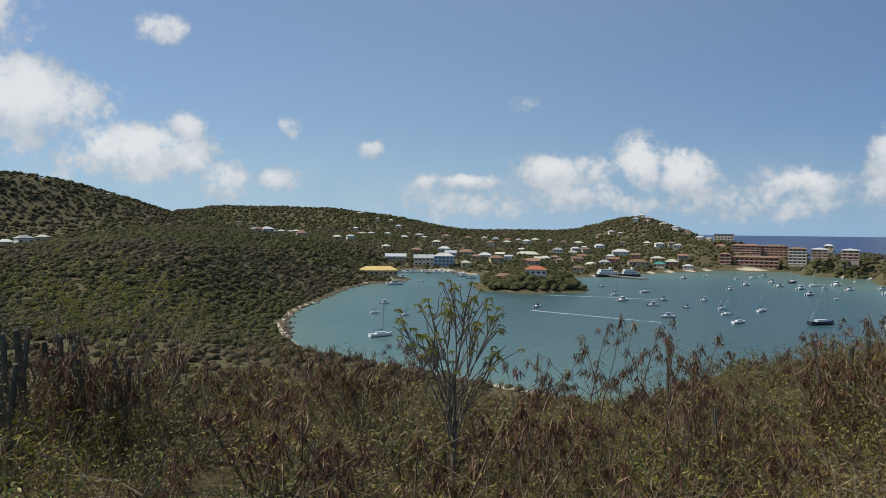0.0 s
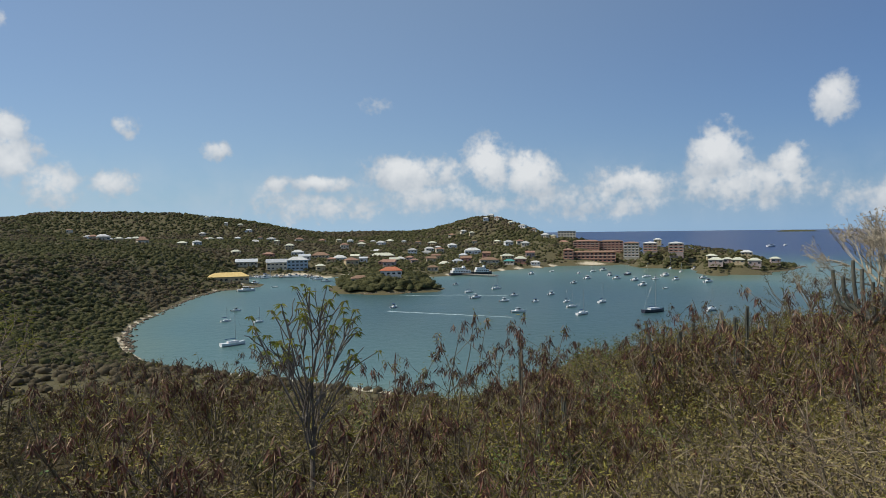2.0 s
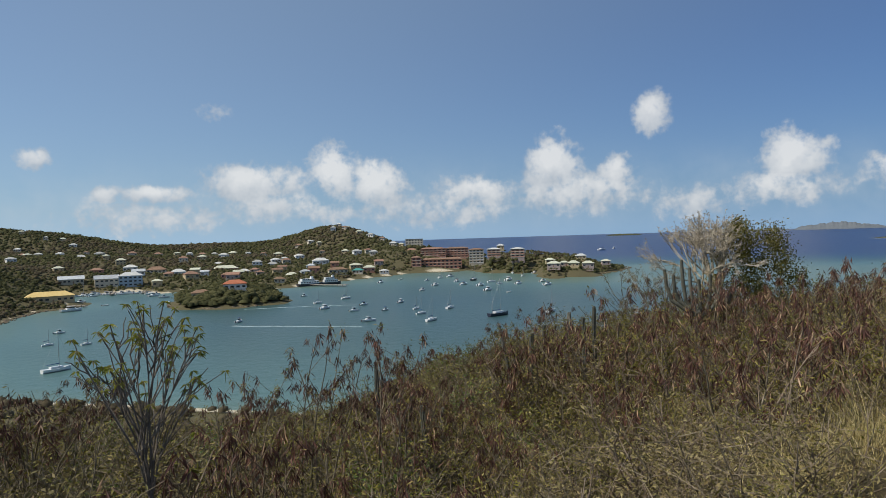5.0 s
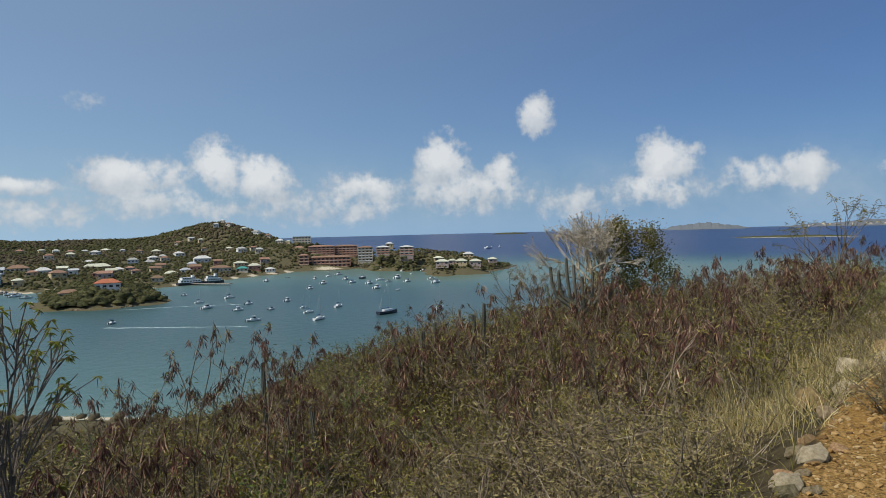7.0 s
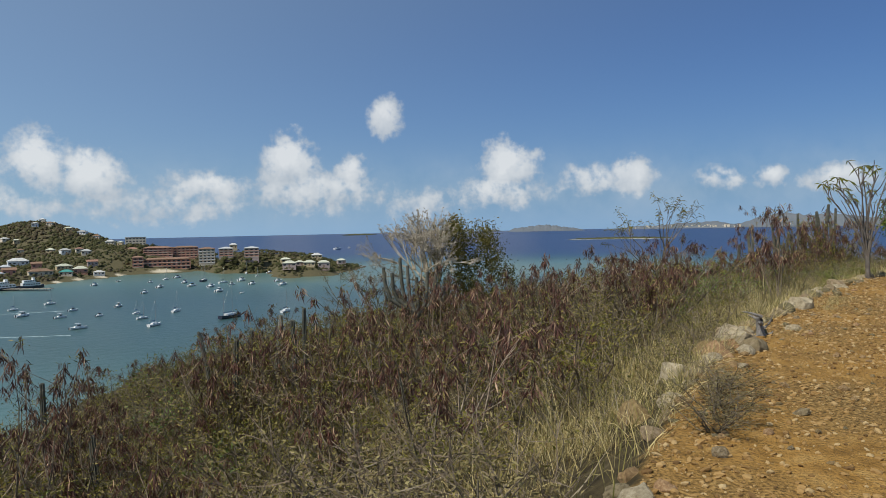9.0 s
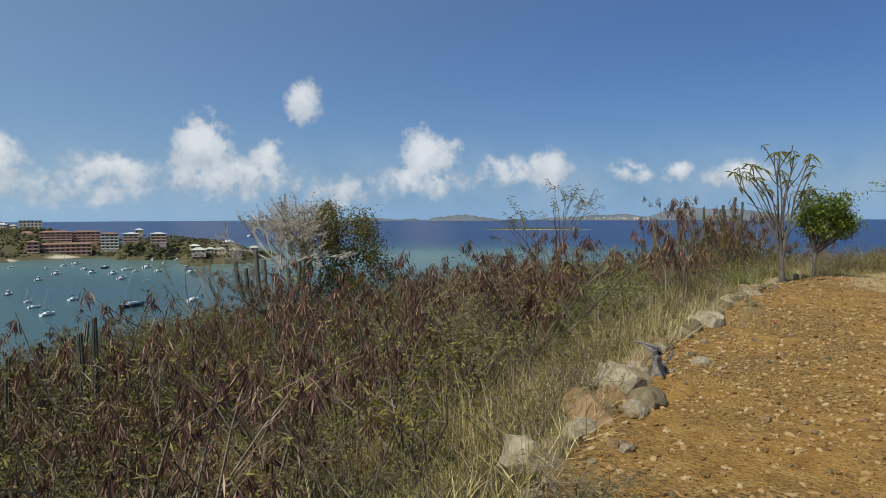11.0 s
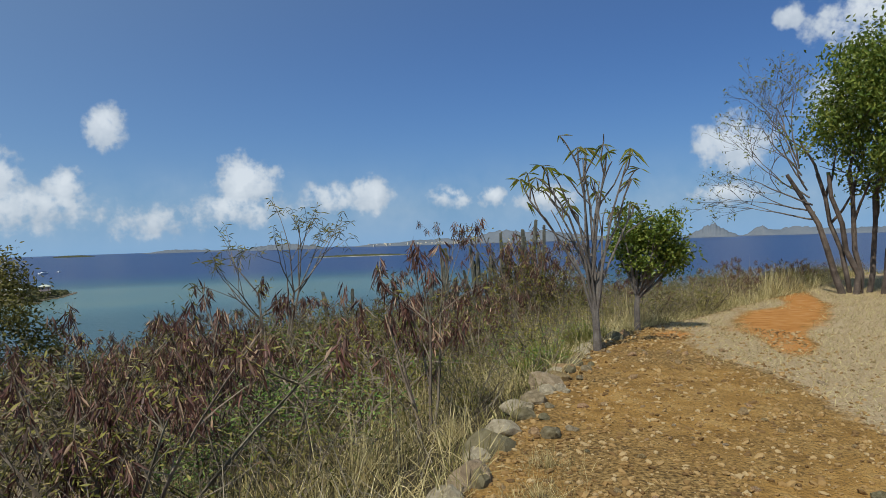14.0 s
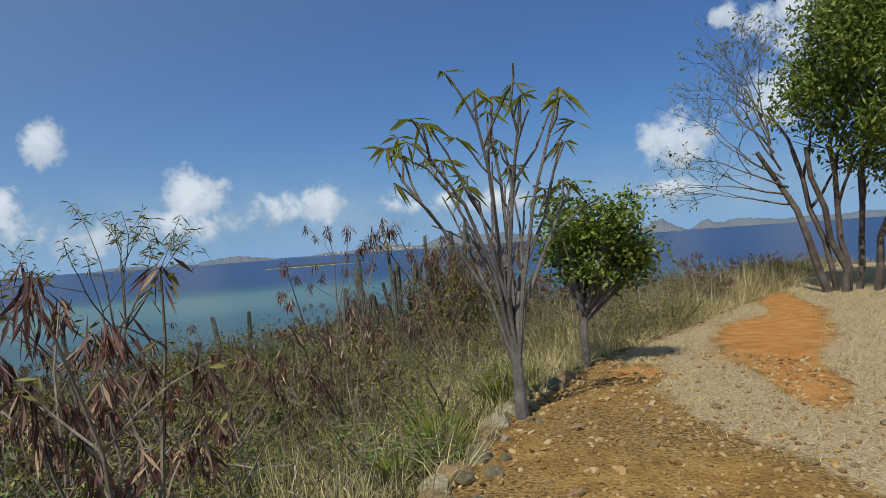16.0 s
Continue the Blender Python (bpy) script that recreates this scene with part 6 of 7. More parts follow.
def wand_tree(x, y, label, wands, seed, leaf_mat, right, thick=0.036, fork=0.32, leaf=(8, 0.20, 0.021), twigs=1):
    """A thin tree whose smooth wands part low down; wands: sideways reach and height of each head."""
    rng = random.Random(seed)
    top = thing("wand_tree", label, "tree", "", pose(x, y, drop(x, y)))
    T = Pieces()
    T.tube([(0, 0, -0.06), (-0.015, 0.0, fork * 0.5), (-0.01, 0.01, fork + 0.1)], thick * 1.45, thick * 1.15, 8)
    part("trunk", T, M_BARK, top)
    side, deep = Vector((right[0], right[1], 0)), Vector((-right[1], right[0], 0))
    for k in (0, 1):
        S = Pieces()
        S.tube([(-0.01, 0.01, fork), side * (0.05 - 0.12 * k) * 0.4 + Vector((-0.01, 0.01, fork + 0.3)), side * (0.05 - 0.12 * k) * 1.0 + Vector((-0.01, 0.01, fork + 0.62))], thick * 0.95, thick * 0.6, 7, True)
        part("stem", S, M_BARK, top)
    F = Pieces()
    for i, (reach, hgt) in enumerate(wands):
        L = Pieces()
        up = fork + (0.02, 0.3, 0.1, 0.55, 0.2, 0.4)[i % 6] * hgt * 0.36
        p0 = side * (0.05 - 0.12 * (i % 2)) * (up - fork) * 2 + Vector((-0.01, 0.01, up))
        depth = rng.uniform(-0.45, 0.45)
        tip = side * reach + deep * depth + Vector((0, 0, hgt))
        a = p0.lerp(tip, 0.3) - side * reach * 0.12 + Vector((0, 0, 0.05))
        b = p0.lerp(tip, 0.62) - side * reach * 0.05 + Vector((rng.gauss(0, 0.02), rng.gauss(0, 0.02), 0.05))
        c = p0.lerp(tip, 0.85) + Vector((rng.gauss(0, 0.025), rng.gauss(0, 0.025), 0.01))
        L.tube([p0, p0.lerp(a, 0.5), a, a.lerp(b, 0.5), b, c, tip], thick * 0.5, 0.008, 6, True)
        tuft(F, tip, rng, leaf[0] + 1, leaf[1], leaf[2], 1.1)
        for base, k in ((a, 0.45), (b, 0.3), (c, 0.2), (b.lerp(c, 0.5), 0.22)) * twigs:
            if rng.random() < 0.78:
                way = (tip - p0).normalized() + side * rng.gauss(0, 0.5) + deep * rng.gauss(0, 0.5)
                end = base + way.normalized() * hgt * k * rng.uniform(0.6, 1.0)
                L.tube([base, base.lerp(end, 0.4) + side * rng.gauss(0, 0.03), base.lerp(end, 0.75) + Vector((0, 0, 0.03)), end], thick * 0.3, 0.006, 5, True)
                if rng.random() < 0.5 + 0.12 * (twigs - 1):
                    tuft(F, end, rng, leaf[0] - 2, leaf[1] * 0.8, leaf[2] * 0.85, 1.0)
        part("limb", L, M_BARK, top)
    part("foliage", F, leaf_mat, top, "narrow drooping leaves at the limb tips")["kind"] = "stuff"
    return top


wand_tree(17.87, 5.36, "thin bare tree with drooping leaf tufts beside the path",
          [(-0.84, 2.02), (-0.56, 2.12), (-0.45, 1.92), (-0.20, 2.34), (-0.04, 2.40), (0.10, 2.26), (0.36, 2.30), (0.46, 2.0), (0.42, 1.72), (0.12, 1.88), (-0.3, 1.7)], 11, M_LIME, (0.34, -0.94))
wand_tree(0.2, 11.0, "yellow-green wand bush rising from the scrub",
          [(z * w, (41.05 - drop(0.2, 11.0)) * z) for w, z in ((-0.95, 0.86), (-0.7, 0.78), (-0.45, 0.95), (-0.2, 0.88), (0.0, 1.0), (0.2, 0.92), (0.42, 0.8), (0.7, 0.86), (0.9, 0.72), (0.3, 0.97), (-0.6, 0.7))], 13, M_LIME, (0.99, -0.1), 0.032, 0.7, (15, 0.13, 0.022), 3)


def round_tree(x, y, label, trunk, crown, radii, leaves, size, seed, mat, bark=None, name="small_tree", offset=(0, 0), limbs=5, hollow=0.6):
    """A tree with a full crown of broad leaves in uneven clumps."""
    rng = random.Random(seed)
    bark = bark or M_BARK
    top = thing(name, label, "tree", "", pose(x, y, drop(x, y)))
    T = Pieces()
    T.tube(bent((0, 0, -0.05), (0.05, 0.02, 1), trunk, rng, 4, 0.1), 0.042 * (1 + radii[0] * 0.3), 0.03 * (1 + radii[0] * 0.3), 8)
    part("trunk", T, bark, top)
    c = Vector((offset[0], offset[1], crown))
    clumps = []
    for _ in range(44):
        v = Vector((rng.gauss(0, 1), rng.gauss(0, 1), rng.gauss(0, 1))).normalized() * rng.uniform(hollow, 1.0) ** 0.6 * (1.3 if rng.random() < 0.25 else 0.92)
        clumps.append(c + Vector((v.x * radii[0], v.y * radii[1], v.z * radii[2])))
    for i in range(limbs):
        L = Pieces()
        for q in clumps[i::limbs]:
            p = Vector((0, 0, trunk * rng.uniform(0.75, 1.0)))
            m = p.lerp(q, 0.5) + Vector((rng.gauss(0, 0.08), rng.gauss(0, 0.08), rng.gauss(0, 0.06))) * radii[0]
            L.tube([p, m, q], 0.016 * (1 + radii[0] * 0.3), 0.006, 5)
        part("limb", L, bark, top)
    F = Pieces()
    for _ in range(leaves):
        q = rng.choice(clumps)
        s = 0.19
        p = q + Vector((rng.gauss(0, s) * radii[0], rng.gauss(0, s) * radii[1], rng.gauss(0, s * 0.8) * radii[2]))
        F.blade(p, (rng.gauss(0, 1), rng.gauss(0, 1), rng.gauss(-0.2, 0.7)), size * rng.uniform(0.6, 1.25), size * rng.uniform(0.5, 0.8), rng, 0.1)
    part("foliage", F, mat, top)["kind"] = "stuff"
    return top


M_DEEP = leafy("deep_leaf", [(0.065, 0.1063, 0.0144), (0.117, 0.1625, 0.0216), (0.182, 0.225, 0.0336), (0.273, 0.2875, 0.054)], 0.38, 0.35, 0.0)
round_tree(19.95, 5.22, "small tree with a dense crown of round green leaves", 0.6, 1.22, (0.46, 0.50, 0.55), 8000, 0.056, 21, M_DEEP, limbs=6, offset=(0.08, -0.12), hollow=0.25)


def big_tree(x, y):
    """Several dark trunks fan out to a full green crown; one side is almost bare."""
    rng = random.Random(3)
    top = thing("shade_tree", "tall many-trunked tree, half leafy and half bare", "tree", "", pose(x, y, drop(x, y, 0.08)))
    # foot and lean of each trunk; y is the side that faces the sea
    feet = [(-0.15, 0.28, 0.95), (0.1, 0.12, 0.62), (0.0, -0.05, 0.25), (0.2, -0.25, -0.35), (-0.1, -0.5, -0.55), (0.05, -0.8, -1.1), (-0.25, 0.05, 0.45)]
    heads = []
    for fx, fy, ty in feet:
        P = Pieces()
        line = [Vector((fx, fy, 0))]
        for k, z in ((0.10, 0.5), (0.26, 1.05), (0.5, 1.65), (0.8, 2.25), (1.1, 2.8)):
            line.append(Vector((fx + rng.gauss(0, 0.07), fy + ty * k + rng.gauss(0, 0.05), z)))
        P.tube(line, rng.uniform(0.058, 0.085), 0.042, 7)
        part("trunk", P, M_DARKBARK, top)
        heads.append((line[-1], line[-2], line[-3]))
    F = Pieces()
    for h in heads[1:6]:
        P, ends = Pieces(), []
        for p in h:
            branching(P, rng, p, (rng.gauss(0, 0.5), rng.gauss(-0.15, 0.4), 1), 1.0, 0.036, 3, ends, 0.6, 0.2, 0.1)
        part("limb", P, M_DARKBARK, top)
    clumps = []
    while len(clumps) < 210:
        v = Vector((rng.gauss(0, 1), rng.gauss(0, 1), rng.gauss(0, 1))).normalized() * rng.uniform(0.3, 1.0) ** 0.5
        q = Vector((v.x * 2.1, -1.55 + v.y * 2.5, 4.15 + v.z * 2.0))
        # the crown's seaward edge steps back towards the top, with a lobe low down
        if q.y < 0.75 - 0.28 * max(0.0, q.z - 4.3) + 0.4 * math.sin(q.z * 2.6 + q.x):
            clumps.append((q, rng.uniform(0.16, 0.34)))
    for q, w in clumps:
        for _ in range(rng.randint(170, 260)):
            p = q + Vector((rng.gauss(0, w), rng.gauss(0, w), rng.gauss(0, w * 0.75)))
            F.blade(p, (rng.gauss(0, 0.8), rng.gauss(0, 0.8), rng.gauss(-0.4, 0.6)), rng.uniform(0.08, 0.14), rng.uniform(0.04, 0.065), rng, 0.15)
    part("foliage", F, M_DEEP, top, "dense glossy green leaves")["kind"] = "stuff"
    # the bare side
    S = Pieces()
    for k in range(9):
        P, ends = Pieces(), []
        a = Vector((rng.gauss(0, 0.3), 1.0 - 0.085 * k, 0.22 + 0.14 * k))
        branching(P, rng, (rng.gauss(0, 0.12), 0.75 + 0.05 * k, 1.75 + 0.17 * k), a, 0.95, 0.023, 6, ends, 0.44, 0.22, 0.03, (2, 3), 0.72)
        part("bare_limb", P, M_BARK, top, "bare twiggy limb")
        for _ in range(90):
            S.blade(rng.choice(ends), (rng.gauss(0, 1), rng.gauss(0, 1), rng.gauss(-0.4, 0.5)), rng.uniform(0.05, 0.11), rng.uniform(0.025, 0.04), rng, 0.2)
    part("sparse_leaves", S, M_LIME, top)["kind"] = "stuff"


big_tree(27.9, 1.65)


M_PALETWIG = material("pale_twig", [(0.26, 0.215, 0.155), (0.40, 0.345, 0.26), (0.54, 0.48, 0.38)], 4.0, 0.9, 0.3)


def twig_tree(x, y, crest):
    """A domed leafless tree with a vine-grown green half."""
    rng = random.Random(9)
    z0 = drop(x, y, 0.1)
    h = crest - z0
    top = thing("twig_tree", "domed leafless tree with a vine-grown green side", "tree", "", pose(x, y, z0))
    T = Pieces()
    T.tube(bent((0, 0, 0), (0.1, 0, 1), h * 0.45, rng, 4, 0.12), 0.15, 0.10, 8)
    part("trunk", T, M_BARK, top)
    B = Pieces()
    for k in range(9):
        P, ends = Pieces(), []
        a = 6.28 * k / 9
        up = 0.75 + 0.5 * (k % 3)
        branching(P, rng, (0, 0, h * (0.32 + 0.03 * (k % 4))), (math.cos(a) * 0.62 - 0.15, math.sin(a) * 0.62 + 0.15, up), h * 0.235, 0.055, 5, ends, 0.46, 0.22, 0.12, (3, 3), 0.76)
        part("limb", P, M_PALETWIG, top)
        for _ in range(900):
            B.blade(rng.choice(ends), (rng.gauss(0, 1), rng.gauss(0, 1), rng.gauss(0.2, 0.7)), rng.uniform(0.04, 0.09), rng.uniform(0.014, 0.026), rng)
    part("bud_cover", B, M_PALETWIG, top)["kind"] = "stuff"
    F = Pieces()
    right = Vector((0.71, -0.71, 0))
    knots = []
    for i in range(70):
        k = i / 69
        w = 0.75 * (1 - k) ** 0.6 + 0.12
        knots.append(right * (1.05 + rng.gauss(0, w) + 0.5 * (1 - k)) + Vector((rng.gauss(0, 0.4), rng.gauss(0, 0.4), h * (0.18 + 0.78 * k))))
    for _ in range(15000):
        p = rng.choice(knots) + Vector((rng.gauss(0, 0.16), rng.gauss(0, 0.16), rng.gauss(0, 0.16)))
        F.blade(p, (rng.gauss(0, 1), rng.gauss(0, 1), rng.gauss(-0.3, 0.6)), rng.uniform(0.05, 0.11), rng.uniform(0.025, 0.05), rng, 0.1)
    part("vine_foliage", F, M_OLIVE, top, "olive green vine leaves")["kind"] = "stuff"


twig_tree(17.2, 17.6, 42.1)


def sapling(x, y, tip, width, seed, mat, label, stems=3, feather=0.16):
    """Thin wands with feathery tips."""
    rng = random.Random(seed)
    z0 = drop(x, y)
    h = tip - z0
    top = thing("sapling", label, "sapling", "saplings above the scrub", pose(x, y, z0))
    F = Pieces()
    for k in range(stems):
        P, ends = Pieces(), []
        a = 6.28 * k / stems + rng.uniform(-0.4, 0.4)
        foot = Vector((math.cos(a) * 0.1, math.sin(a) * 0.1, 0))
        line = bent(foot, (math.cos(a) * width / h * 0.45, math.sin(a) * width / h * 0.45, 1), h * 0.62, rng, 4, 0.08)
        P.tube(line, 0.028, 0.018, 5)
        for _ in range(4):
            branching(P, rng, line[rng.choice((-1, -1, -2))], (math.cos(a) * 0.5 + rng.gauss(0, 0.4), math.sin(a) * 0.5 + rng.gauss(0, 0.4), 1), h * 0.24, 0.013, 3, ends, 0.35, 0.12, 0.1, (2, 2), 0.7, 4)
        part("stem", P, M_TWIG, top)
        for e in ends:
            for _ in range(3):
                F.blade(e, (rng.gauss(0, 0.9), rng.gauss(0, 0.9), rng.gauss(0.2, 0.6)), feather * rng.uniform(0.6, 1.2), 0.013, rng, 0.4)
    part("foliage", F, mat, top)["kind"] = "stuff"


sapling(19.6, 11.2, 42.25, 1.0, 31, M_OLIVE, "thin feathery sapling above the scrub", 3)
sapling(-7.6, 14.6, 41.0, 3.0, 33, M_LIME, "sparse yellow-green sapling among the cacti", 5, 0.14)
sapling(-5.6, 13.0, 40.6, 2.4, 35, M_LIME, "sparse yellow-green sapling among the cacti", 4, 0.14)
sapling(-9.5, 16.0, 41.2, 3.0, 36, M_LIME, "sparse yellow-green sapling among the cacti", 4, 0.14)
sapling(14.6, 17.6, 40.6, 2.2, 37, M_SAGE, "pale twiggy sapling beside the leafless tree", 5, 0.10)


def tall_pod(x, y, tip, seed):
    pairs, l = pod_shrub(seed, tip - drop(x, y), 5, 1.6, 0.4, 0.22)
    top = thing("pod_shrub", "tall dry shrub with hanging dark pods", "shrub", "pod shrubs on the slope", pose(x, y, drop(x, y)))
    for w, p in pairs:
        s = part("stem", w, M_TWIG, top)
        if p.v:
            part("seed_head", p, M_POD, s)["kind"] = "stuff"
    part("foliage", l, M_OLIVE, top)["kind"] = "stuff"


for i, (x, y, z) in enumerate([(15.0, 6.15, 41.95), (2.6, 11.6, 40.6), (4.6, 12.6, 40.3), (3.9, 11.9, 40.2), (1.7, 12.2, 40.7), (14.2, 7.9, 41.4), (15.5, 8.6, 41.5), (12.9, 7.6, 41.0), (22.2, 9.2, 42.3), (11.6, 14.2, 40.9), (12.6, 13.3, 41.1), (9.4, 7.7, 41.1), (10.9, 8.8, 41.1), (7.3, 7.9, 40.5), (12.3, 9.2, 41.2), (6.5, 8.4, 40.4), (8.8, 10.2, 40.6), (14.9, 9.4, 41.3)]):
    tall_pod(x, y, z, 400 + i)


def green_clump(x, y, h, seed):
    rng = random.Random(seed)
    P = Pieces()
    for _ in range(70):
        a, lean = rng.uniform(0, 6.28), rng.uniform(0.1, 0.9)
        P.blade((math.cos(a) * 0.06, math.sin(a) * 0.06, 0), (math.cos(a) * lean, math.sin(a) * lean, 1), h * rng.uniform(0.6, 1.1), 0.022, rng, bend=rng.uniform(0.05, 0.35))
    top = thing("green_clump", "clump of broad green grass blades at the path's rim", "grass", "green clumps", pose(x, y, drop(x, y, 0.01)))
    part("grass_blade", P, M_LIME, top)["kind"] = "stuff"


for i, (x, y, h) in enumerate([(17.2, 5.75, 0.42), (17.5, 5.85, 0.36), (18.7, 5.75, 0.4), (19.2, 5.7, 0.36), (16.9, 5.9, 0.3)]):
    green_clump(x, y, h, 500 + i)

# ---------------------------------------------------------------- stones of the path
M_STONE = material("border_stone", [(0.11, 0.083, 0.045), (0.23, 0.18, 0.10), (0.34, 0.28, 0.18)], 3.0, 0.9, 0.7, vary=0.3)
M_STONE_RED = material("rust_stone", [(0.15, 0.092, 0.042), (0.27, 0.175, 0.082), (0.40, 0.29, 0.15)], 4.0, 0.9, 0.6, vary=0.22)
M_STONE_PALE = material("pale_green_stone", [(0.22, 0.175, 0.105), (0.40, 0.33, 0.215), (0.56, 0.48, 0.34)], 5.0, 0.85, 0.7)
M_DRIFT = material("grey_dead_wood", [(0.10, 0.09, 0.08), (0.24, 0.22, 0.20), (0.42, 0.40, 0.37)], 6.0, 0.9, 0.8)


def rock_mesh(seed, mat, flat=0.6, sub=2, rough=0.3):
    rng = random.Random(seed)
    bm = bmesh.new()
    bmesh.ops.create_icosphere(bm, subdivisions=sub, radius=1.0)
    cuts = [(Vector((rng.gauss(0, 1), rng.gauss(0, 1), rng.gauss(0, 1))).normalized(), rng.uniform(0.55, 0.85)) for _ in range(7)]
    for v in bm.verts:
        p = v.co.copy()
        for nrm, k in cuts:
            d = p.dot(nrm) - k
            if d > 0:
                p -= nrm * d
        p += Vector((rng.gauss(0, 1), rng.gauss(0, 1), rng.gauss(0, 1))) * rough * 0.22
        v.co = (p.x, p.y * 0.8, p.z * flat)
    me = bpy.data.meshes.new("stone")
    bm.to_mesh(me)
    bm.free()
    me.materials.append(mat)
    return me


def stone_border():
    rng = random.Random(14)
    shapes = [rock_mesh(600 + i, (M_STONE, M_STONE, M_STONE_RED, M_STONE_PALE, M_STONE)[i % 5], rng.uniform(0.5, 0.8)) for i in range(10)]
    top = thing("stone_border", "row of rough field stones edging the path", "stone edging", "", pose(10, 4.7, drop(10, 4.7)))
    inv = top.matrix_basis.inverted()

    def lay(x, y, s, me, sink=0.35):
        ob = part("stone", me, None, top)
        z = float(land(x, y)) + s * (0.5 - sink)
        ob.matrix_basis = inv @ pose(x, y, z, rng.uniform(-18, 18), rng.uniform(-18, 18), rng.uniform(0, 360)) @ Matrix.Diagonal((s, s, s, 1))

    x = 2.6
    while x < 19.4:
        s = rng.uniform(0.06, 0.15)
        if 8.0 < x < 16.0:
            s *= 1.4
        if x > 7.6 or rng.random() < 0.5:
            lay(x, edge_y(x) + rng.gauss(0.05, 0.05), s, rng.choice(shapes), 0.45)
        if rng.random() < 0.6:
            lay(x + rng.gauss(0, 0.1), edge_y(x) + rng.gauss(-0.1, 0.12), s * rng.uniform(0.4, 0.7), rng.choice(shapes))
        x += s * rng.uniform(1.5, 2.3)
    for bx, by, s, me in ((9.35, 4.62, 0.28, shapes[3]), (9.0, 4.75, 0.22, shapes[2]), (8.5, 4.45, 0.2, shapes[2]), (9.1, 4.3, 0.17, shapes[1]), (9.7, 4.75, 0.26, shapes[0]), (7.9, 4.62, 0.26, shapes[3]), (12.8, 5.05, 0.25, shapes[3]), (6.4, 4.2, 0.2, shapes[2])):
        lay(bx, by, s, me)


stone_border()


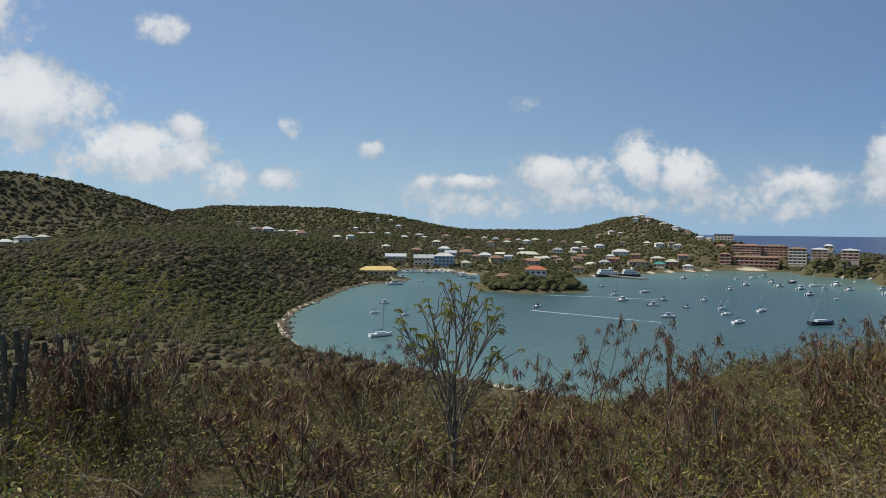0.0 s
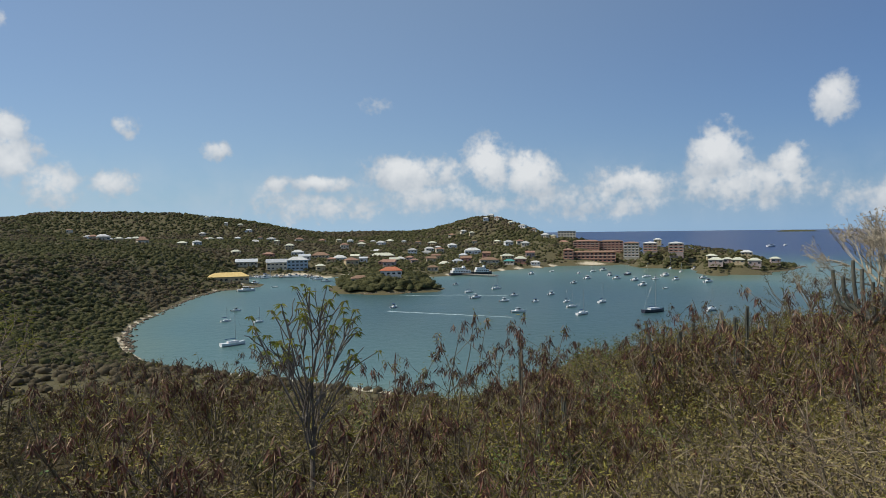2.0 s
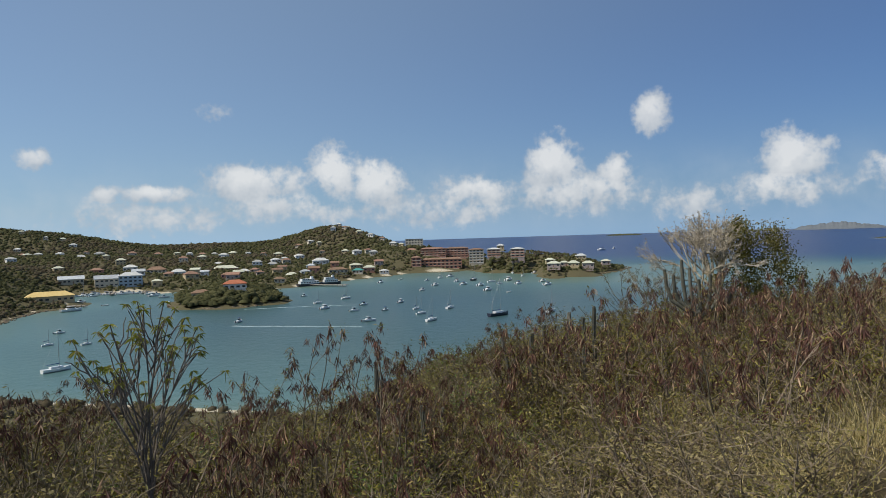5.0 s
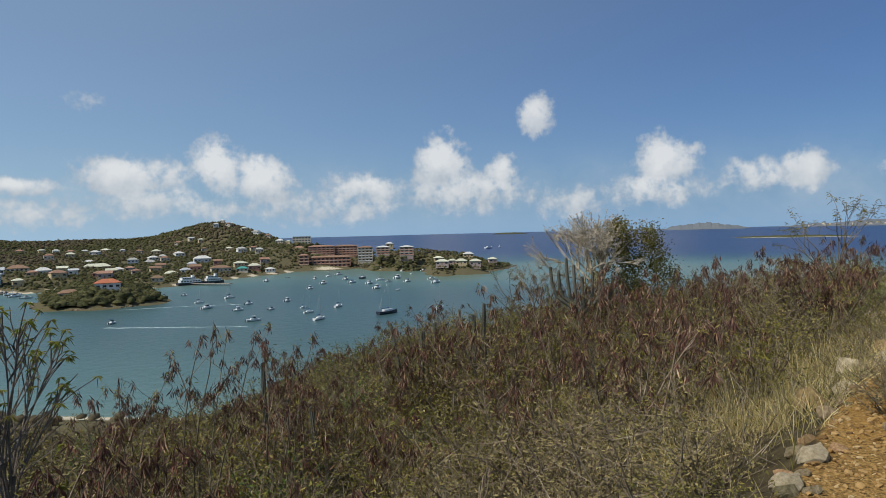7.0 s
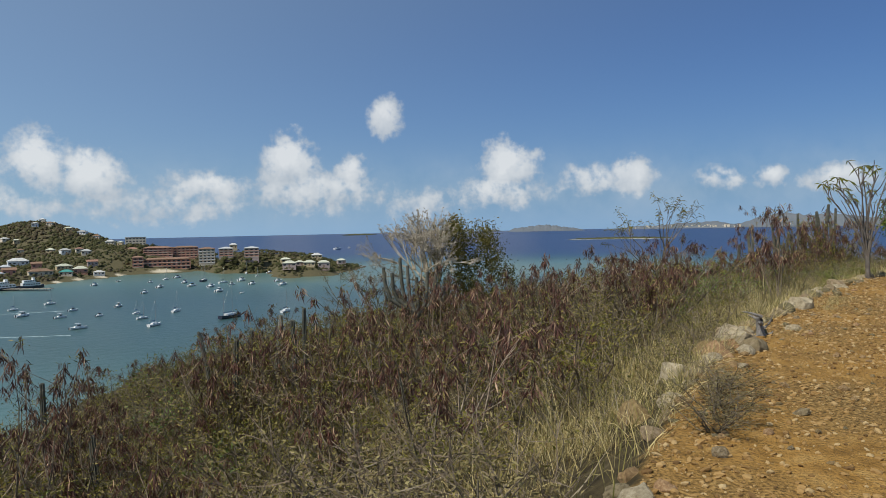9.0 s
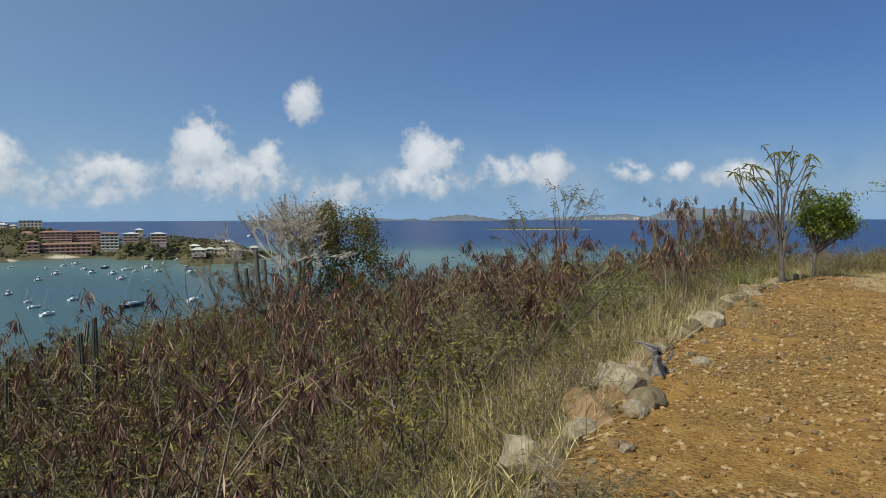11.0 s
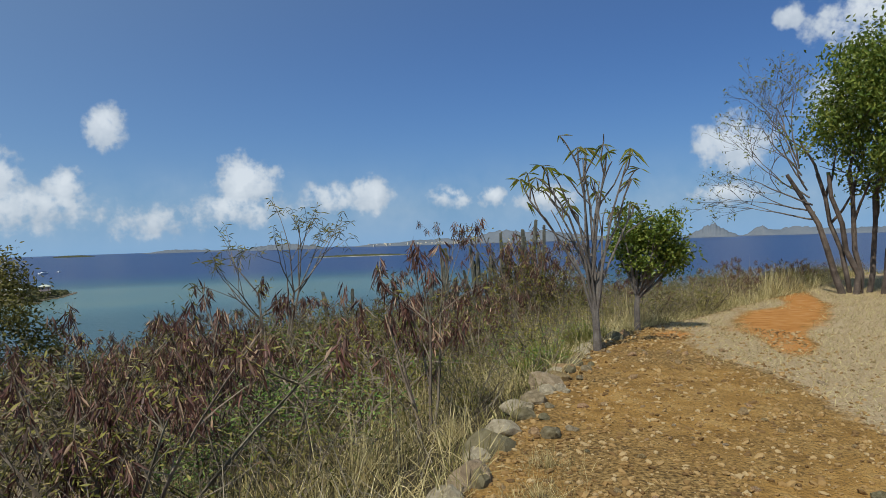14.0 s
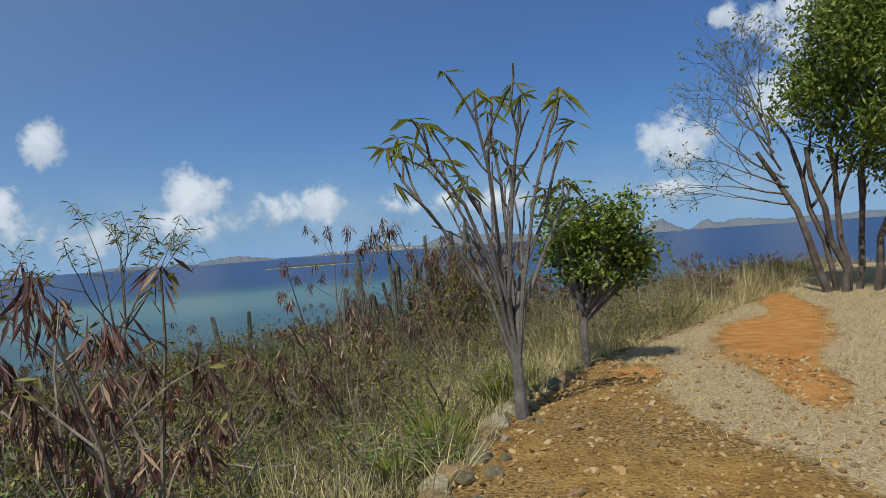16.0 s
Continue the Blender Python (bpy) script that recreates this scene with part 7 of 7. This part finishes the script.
def loose_stones():
    """The larger stones on the path one by one; the grit between them joined."""
    rng = random.Random(16)
    shapes = [rock_mesh(700 + i, (M_STONE_RED, M_STONE_RED, M_STONE_RED, M_STONE)[i % 4], rng.uniform(0.45, 0.75), 1, 0.3) for i in range(8)]
    n = 0
    while n < 300:
        x = rng.uniform(5.5, 18.5)
        y = edge_y(x) - 0.12 - 3.9 * rng.random() ** 1.2
        s = 0.020 + 0.045 * rng.random() ** 2.2
        ob = part("stone", shapes[n % 8], None, ground)
        ob.matrix_basis = pose(x, y, float(land(x, y)) + s * 0.15, rng.uniform(-20, 20), rng.uniform(-20, 20), rng.uniform(0, 360)) @ Matrix.Diagonal((s * rng.uniform(0.9, 1.5), s, s, 1))
        n += 1
    g = np.random.default_rng(6)
    m = 36000
    x = g.uniform(3.0, 21, m)
    y = np.interp(x, EDGE_X, EDGE_Y) - 0.02 - 4.6 * g.random(m) ** 1.15
    keep = (turf_cover(x, y, y - np.interp(x, EDGE_X, EDGE_Y)) < g.uniform(0.1, 1.2, m)) & (wobble(x, y, 0.7, 3.0) + g.normal(0, 0.5, m) > -0.5)
    x, y = x[keep], y[keep]
    m = len(x)
    z = land(x, y)
    s = 0.006 + 0.026 * g.random(m) ** 2.8
    bm = bmesh.new()
    bmesh.ops.create_icosphere(bm, subdivisions=1, radius=1.0)
    ball = np.array([tuple(v.co) for v in bm.verts])
    t = np.array([[v.index for v in q.verts] for q in bm.faces])
    bm.free()
    k = len(ball)
    v = ball[None] * g.uniform(0.7, 1.15, (m, k, 1)) * np.stack([g.uniform(0.8, 1.4, m), g.uniform(0.7, 1.0, m), g.uniform(0.4, 0.75, m)], -1)[:, None]
    a = g.uniform(0, 6.28, m)
    c, q = np.cos(a)[:, None], np.sin(a)[:, None]
    tip = g.normal(0, 0.25, m)[:, None]
    w = np.stack([v[..., 0] * c - v[..., 1] * q, v[..., 0] * q + v[..., 1] * c, v[..., 2] + v[..., 0] * tip], -1) * s[:, None, None]
    w += np.stack([x, y, z + s * 0.15], -1)[:, None]
    f = (np.arange(m)[:, None, None] * k + t).reshape(-1, 3)
    me = bpy.data.meshes.new("gravel")
    me.from_pydata(w.reshape(-1, 3).tolist(), [], f.tolist())
    me.materials.append(M_GRAVEL)
    tagged(new("gravel", me), "rusty broken gravel strewn over the path", "gravel", kind="stuff")


M_GRAVEL = leafy("rusty_gravel", [(0.132, 0.0731, 0.0255), (0.264, 0.1548, 0.0527), (0.3344, 0.2107, 0.0808), (0.4136, 0.301, 0.153)], 0.9, 0.0, 0.0)
loose_stones()


def stump():
    rng = random.Random(2)
    top = thing("stump", "weathered grey tree stump among border stones", "stump", "", pose(9.98, 4.56, drop(9.98, 4.56, 0.04), 0, 0, 30))
    T = Pieces()
    T.tube([(0, 0, 0), (0.02, 0.01, 0.10), (0.01, 0.03, 0.17), (-0.03, 0.05, 0.26)], 0.060, 0.022, 9, True)
    part("trunk", T, M_DRIFT, top)
    for a, z, l in ((0.3, 0.22, 0.22), (1.9, 0.26, 0.24), (2.9, 0.18, 0.3), (4.2, 0.12, 0.2), (5.3, 0.05, 0.22), (2.3, 0.06, 0.26)):
        P = Pieces()
        P.tube(bent((0, 0, z), (math.cos(a), math.sin(a), 0.35 if z > 0.1 else -0.15), l, rng, 4, 0.3), 0.024, 0.006, 6, True)
        part("root", P, M_DRIFT, top)


stump()


# dry growth that has crept onto the path
for x, y, k, sx, sz in ((13.4, 4.75, "straw", 0.5, 0.3), (13.9, 4.85, "straw", 0.45, 0.28), (12.9, 4.7, "straw", 0.4, 0.25), (5.9, 3.35, "leaf", 0.45, 0.24), (6.2, 3.45, "leaf", 0.45, 0.26), (6.5, 3.62, "leaf", 0.5, 0.27), (6.8, 3.75, "leaf", 0.45, 0.24), (7.1, 3.85, "leaf", 0.4, 0.2), (10.6, 4.4, "straw", 0.3, 0.2), (16.4, 3.6, "straw", 0.3, 0.16)):
    plant(k, 1, x, y, (sx, sz), x * 70 % 360)
